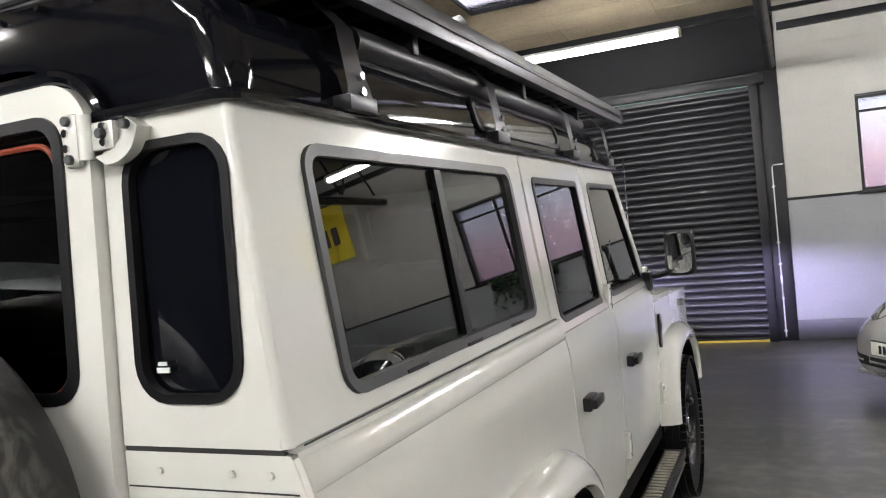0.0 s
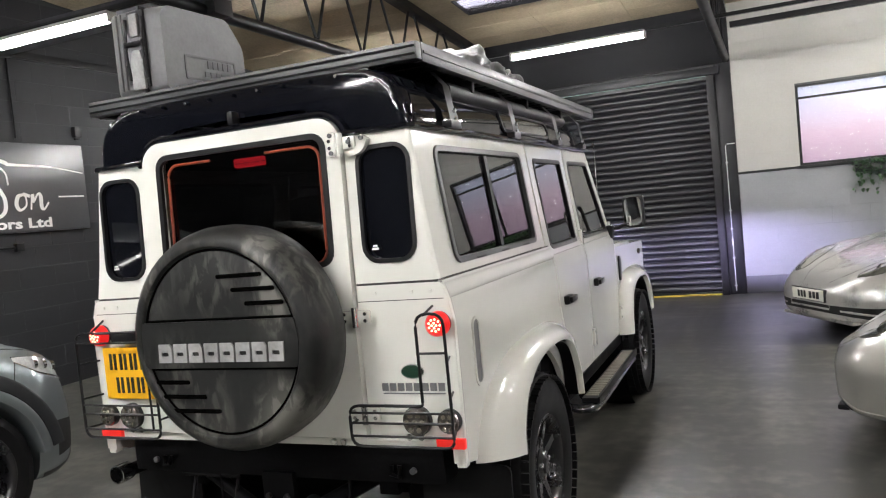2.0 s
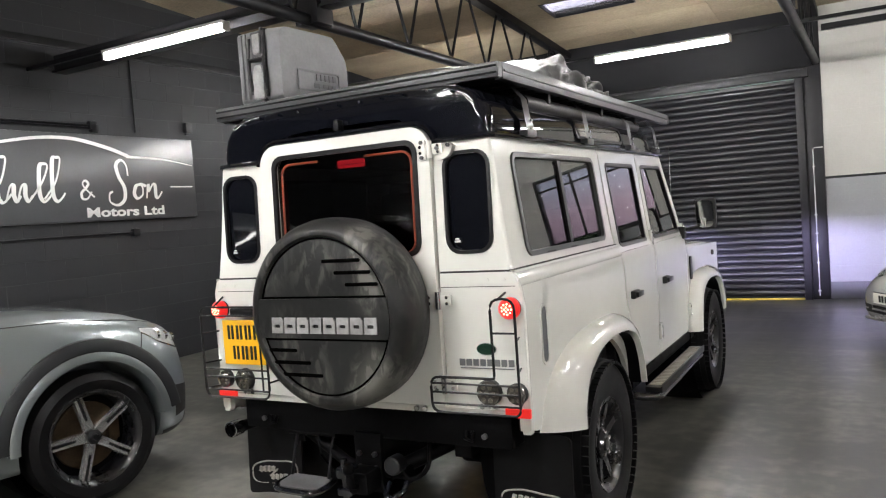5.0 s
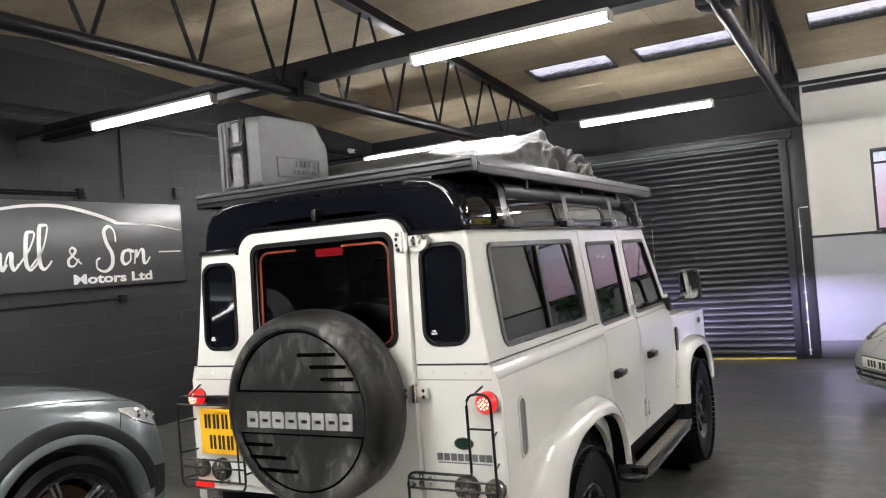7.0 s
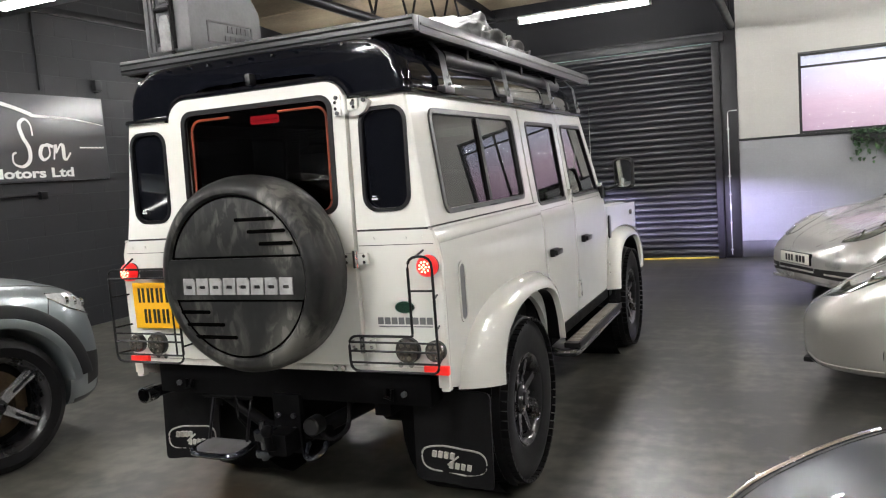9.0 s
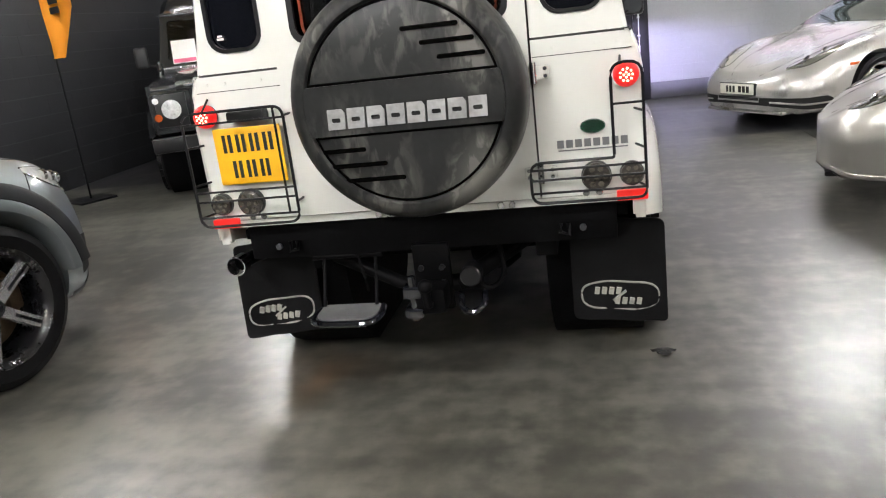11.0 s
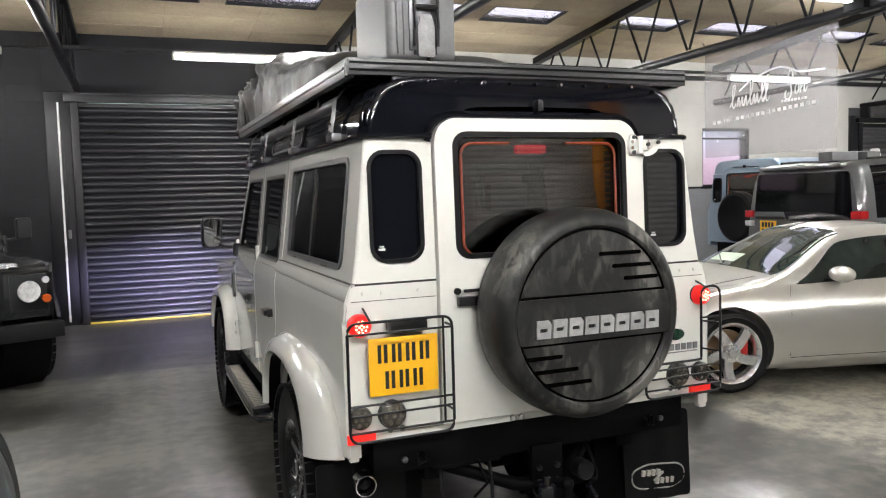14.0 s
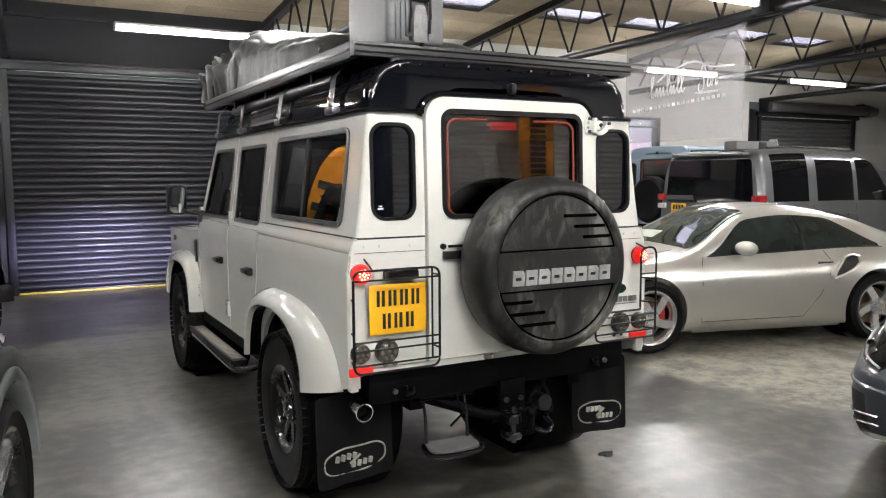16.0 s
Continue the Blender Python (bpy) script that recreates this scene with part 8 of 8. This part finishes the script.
for q in range(20):
    part("small_bar", box2((BX - 0.03, 4.68 - q * 0.076, 2.36 + q * 0.004), (BX - 0.026, 4.722 - q * 0.076, 2.398 + q * 0.004)), BANNERPRINT, bn, "", 0)
for y in (3.1, 3.7, 4.3, 4.82):
    part("tie", tube([(BX, y, 3.24), (BX - 0.06, y, 3.28), (4.86, y, 3.33)], 0.005, 5), BLACKPLASTIC, bn)


# feather flags
def feather(m, label, tall=1.0, low=0.75):
    f = thing("feather_flag", label, "flag", m, group="feather flags")
    part("base_plate", box((0, 0, 0.012), (0.4, 0.4, 0.024), 0.006), BLACKSTEEL, f)
    pole = [(0, 0, 0.02), (0, 0, 1.9), (0.03, 0, 2.3), (0.14, 0, 2.55), (0.34, 0, 2.64), (0.5, 0, 2.6)]
    pole = [(a, b, c * tall) for a, b, c in pole]
    part("pole", tube(spline(pole, 4), 0.011, 8), BLACKSTEEL, f)
    rows = []
    for z in span(low, 2.6, 24):
        x0 = hermite([(0.7, 0.015), (1.9, 0.015), (2.3, 0.04), (2.55, 0.15), (2.62, 0.3)], z)
        x1 = hermite([(0.7, 0.30), (1.2, 0.55), (1.8, 0.66), (2.3, 0.66), (2.6, 0.50)], z)
        x1 = x0 + (x1 - x0) * min(1.0, 0.25 + (z - low) * 1.6)
        rows.append([(x0 + (x1 - x0) * q / 6, 0.04 * math.sin(q * 0.9 + z * 2.2), z * tall) for q in range(7)])
    part("cloth", loft(rows), ORANGEFLAG, f)
    for q in range(7 if tall < 1.2 else 17):
        part("letter_bar", box((0.34, -0.05, max(1.25, low + (0.25 if low < 1.4 else 0.45)) + q * 0.09), (0.2 if tall < 1.2 else 0.3, 0.006, 0.06), 0, Matrix.Rotation(radians(0), 4, "Y")), PRINTBLACK, f, "", 0)
    return f


feather(pose(-4.78, 4.62, 0, 0, 0, -30), "orange feather flag with black bars on a pole", 1.0, 1.5)
# a blade flag leaning over behind the black car
bf = thing("feather_flag", "orange blade flag with black bars behind the black car", "flag", pose(-3.36, 8.4, 0), group="feather flags")
part("base_plate", box((0, 0, 0.012), (0.4, 0.4, 0.024), 0.006), BLACKSTEEL, bf)
edge_r = lambda z: hermite([(0.9, 0.0), (1.31, -0.03), (1.97, -0.09), (2.36, -0.15), (2.66, -0.29), (2.80, -0.44), (2.86, -0.56)], z)
edge_l = lambda z: hermite([(0.9, -0.30), (1.5, -0.62), (2.27, -0.71), (2.6, -0.76), (2.86, -0.80)], z)
part("pole", tube([(0, 0, 0.02), (0.0, 0, 0.9)] + [(edge_r(z), 0, z) for z in span(1.0, 2.84, 16)], 0.011, 8), BLACKSTEEL, bf)
part("cloth", loft([[(edge_l(z) + (edge_r(z) - edge_l(z)) * q / 6, 0.03 * math.sin(q * 0.9 + z * 2.2), z) for q in range(7)] for z in span(0.95, 2.85, 28)]), ORANGEFLAG, bf)
for z in (2.13, 1.78, 1.43, 1.08):
    part("letter_bar", box((edge_l(z) * 0.5 + edge_r(z) * 0.5, -0.05, z), ((edge_r(z) - edge_l(z)) * 0.78, 0.006, 0.13)), PRINTBLACK, bf, "", 0)
pf = thing("framed_poster", "dark grey poster in a black frame on the charcoal wall", "poster", pose(-3.24, FRONT - 0.012, 0))
part("sheet", box2((-1.36, -0.018, 1.72), (0, -0.008, 2.66)), POSTER, pf, smooth=0)
for a_, c_ in (((-1.40, 2.66), (0.04, 2.70)), ((-1.40, 1.68), (0.04, 1.72)), ((-1.40, 1.721), (-1.361, 2.659)), ((0.001, 1.721), (0.04, 2.659))):
    part("frame", box2((a_[0], -0.03, a_[1]), (c_[0], 0.0, c_[1]), 0.004), BLACKPLASTIC, pf)
feather(pose(5.62, BACK + 0.5, 0, 0, 0, 180), "orange feather flag with black bars by the rear shutter", 1.3)

yf = thing("hanging_flag", "yellow flag with black bars hanging on the wall", "flag")
part("cloth", loft([[(x, FRONT - 0.05 + 0.02 * math.sin(x * 7), z) for z in span(2.62, 3.45, 6)] for x in span(5.55, 6.45, 12)]), YELLOWFLAG, yf)
part("pole", tube([(5.5, FRONT - 0.05, 3.46), (6.5, FRONT - 0.05, 3.46)], 0.012, 8), BLACKSTEEL, yf)
for x in (5.75, 5.92):
    part("emblem_bar", box((x, FRONT - 0.085, 2.98), (0.11, 0.012, 0.26), 0.003), PRINTBLACK, yf)

# trailing plant below the window
pt = thing("trailing_plant", "green trailing ivy plant in a dark planter below the window", "plant")
part("planter", box2((2.75, FRONT - 0.17, 1.50), (3.65, FRONT - 0.005, 1.60), 0.01), BLACKPLASTIC, pt)
bm = bmesh.new()
rnd = random.Random(5)
for i in range(620):
    c = Vector((2.72 + 0.95 * rnd.random(), FRONT - 0.03 - 0.22 * rnd.random(), 1.66 - 0.42 * rnd.random() ** 1.6 * (0.5 + 0.5 * math.sin(i)) ** 0.5))
    a = Matrix.Rotation(rnd.random() * 6.28, 3, "Z") @ Matrix.Rotation(rnd.uniform(-1.3, 0.4), 3, "X")
    L_ = rnd.uniform(0.035, 0.065)
    add(bm, [c + a @ Vector(v) * L_ for v in ((0, 0, 0), (0.45, 0.35, 0.06), (0.25, 0.8, -0.05), (0, 1.1, -0.12), (-0.25, 0.8, -0.05), (-0.45, 0.35, 0.06))], [(0, 1, 2, 3), (0, 3, 4, 5)])
tagged(part("leaves", bm, LEAF, pt, smooth=0), kind="stuff")
for i in range(9):
    x = 2.78 + i * 0.1
    part("stem", tube([(x, FRONT - 0.1, 1.6), (x + 0.02, FRONT - 0.2, 1.5), (x + 0.03, FRONT - 0.21, 1.32)], 0.003, 5), LEAF, pt)

# small things on the charcoal wall
cam_ = thing("security_camera", "small white bullet security camera on a bracket", "camera", pose(LEFT, 8.2, 3.72))
part("mount", box((0.02, 0, 0), (0.05, 0.08, 0.08), 0.01), CABLE, cam_)
part("barrel", tube([(0.06, 0, 0.0), (0.17, -0.05, -0.03)], 0.032, 12), CABLE, cam_)
part("lens", tube([(0.168, -0.05, -0.03), (0.18, -0.056, -0.033)], 0.024, 12), GAP, cam_)
for z, y0, y1 in ((2.77, 1.2, 2.95), (2.80, 1.2, 2.93), (1.58, 1.2, 3.38)):
    c = thing("wall_conduit", "black conduit clipped to the charcoal wall", "cable", group="wall conduits")
    part("pipe", tube([(LEFT + 0.02, y0, z), (LEFT + 0.02, y1, z)], 0.014, 8), BLACKSTEEL, c)
    part("junction_box", box((LEFT + 0.03, y1 + 0.04, z), (0.06, 0.09, 0.09), 0.008), BLACKSTEEL, c)
al = thing("alarm_box", "small black sounder box on the charcoal wall", "alarm", pose(LEFT + 0.03, 4.34, 2.85))
part("case", box((0, 0, 0), (0.07, 0.10, 0.13), 0.012), BLACKPLASTIC, al)
part("bracket", box((-0.02, 0, -0.07), (0.03, 0.05, 0.04), 0.005), BLACKSTEEL, al)
dv = thing("downpipe", "black cable drop on the charcoal wall", "cable")
part("pipe", tube([(LEFT + 0.02, 3.55, 3.6), (LEFT + 0.02, 3.55, 2.75)], 0.011, 8), BLACKSTEEL, dv)

# a dropped rag on the floor
rg_ = thing("rag", "crumpled dark rag lying on the floor", "rag", pose(0.86, 0.35, 0.0))

bm = loft([[(0.045 * a * math.cos(q) * (1 + 0.3 * math.sin(3 * q)), 0.035 * a * math.sin(q), 0.012 * (1 - a) + 0.003 + 0.006 * math.sin(5 * q) ** 2 * a) for q in span(0, 2 * math.pi, 18)] for a in span(0.05, 1, 5)])
part("cloth", bm, CABIN, rg_)

# skirting, and the grey lower half of the long wall
tagged(part("skirting", box2((1.365, FRONT - 0.02, 0.0), (11.94, FRONT + 0.0, 0.235), 0.004), SKIRT), "dark grey painted skirting band", "", "", "structure")
tagged(part("paint_line", box2((1.365, FRONT - 0.012, 1.622), (11.94, FRONT + 0.004, 1.652), 0.003), BLACKSTEEL), "black painted dividing line", "", "", "structure")


# ---------------------------------------------------------------- blocks and bricks
def block_mesh(name, l_, h_, d_, mat_):
    b_ = 0.002
    bm = bmesh.new()
    # face looks along -y; bevelled front edge
    add(bm, [(0, d_, 0), (l_, d_, 0), (l_, d_, h_), (0, d_, h_), (0, b_, 0), (l_, b_, 0), (l_, b_, h_), (0, b_, h_), (b_, 0, b_), (l_ - b_, 0, b_), (l_ - b_, 0, h_ - b_), (b_, 0, h_ - b_)],
        [(0, 1, 5, 4), (1, 2, 6, 5), (2, 3, 7, 6), (3, 0, 4, 7), (4, 5, 9, 8), (5, 6, 10, 9), (6, 7, 11, 10), (7, 4, 8, 11), (8, 9, 10, 11)])
    return finish(bm, name, mat_, 0)


west = bpy.data.objects["wall_west"]
full, half = block_mesh("block", 0.442, 0.221, 0.03, CHARCOAL), block_mesh("block", 0.217, 0.221, 0.03, CHARCOAL)
rest = bmesh.new()
count = 0
rz = Matrix.Rotation(radians(90), 4, "Z")
for row in range(19):
    z = 0.004 + row * 0.225
    if z > 4.2:
        break
    y = BACK + (0.0 if row % 2 == 0 else 0.225)
    while y < FRONT - 0.22:
        ln_ = 0.44 if y + 0.44 < FRONT else 0.215
        dx = random.uniform(0, 0.001)
        M = Matrix.Translation((LEFT + 0.005 - dx, y, z)) @ Matrix.Rotation(radians(90), 4, "Z") @ Matrix.Translation((0, 0, 0))
        if 2.3 < y < FRONT and 0.2 < z < 3.55 and count < 300:
            ob = new("block", full if ln_ == 0.44 else half)
            ob.parent = west
            ob.matrix_basis = M
            count += 1
        else:
            src = full if ln_ == 0.44 else half
            vs = [M @ v.co for v in src.vertices]
            add(rest, vs, [tuple(p.vertices) for p in src.polygons])
        y += ln_ + 0.005
me = finish(rest, "block_rest", CHARCOAL, 0)
ob = tagged(new("blockwork", me), kind="stuff")
ob.parent = west


def brick_field(name, x0, x1, z0, z1, mat_, holes=(), l_=0.44, h_=0.215):
    bm = bmesh.new()
    row = 0
    z = z0
    while z < z1 - 0.02:
        hh = min(h_, z1 - z)
        x = x0 - (0.0 if row % 2 == 0 else l_ / 2)
        while x < x1 - 0.01:
            segs = [(max(x, x0), min(x + l_, x1))]
            for a, b, c, d in holes:
                if z + hh > c and z < d:
                    segs = [q for s_, e_ in segs for q in ((s_, min(e_, a)), (max(s_, b), e_)) if q[1] - q[0] > 0.01]
            for s_, e_ in segs:
                yf = FRONT - random.uniform(0, 0.0006)
                g = 0.0007
                add(bm, [(s_, FRONT + 0.0012, z), (e_, FRONT + 0.0012, z), (e_, FRONT + 0.0012, z + hh), (s_, FRONT + 0.0012, z + hh), (s_ + g, yf, z + g), (e_ - g, yf, z + g), (e_ - g, yf, z + hh - g), (s_ + g, yf, z + hh - g)],
                    [(0, 1, 5, 4), (1, 2, 6, 5), (2, 3, 7, 6), (3, 0, 4, 7), (4, 5, 6, 7)])
            x += l_
        z += hh
        row += 1
    ob = tagged(part(name, bm, mat_, bpy.data.objects["wall_north"], "", 0), kind="stuff")
    return ob


wh = [(a, b, 1.66, 2.71) for a, b in WIN]
brick_field("grey_blocks", 1.365, 11.95, 0.235, 1.622, GREYWALL)
brick_field("cream_blocks", 1.365, RIGHT, 1.655, 4.2, CREAM, wh + [(11.95, 15.62, 0, 2.95)])
brick_field("dim_blocks", LEFT, -2.31, 0.0, 4.2, DIMWALL)
brick_field("grey_blocks", 15.62, RIGHT, 0.0, 1.65, GREYWALL)
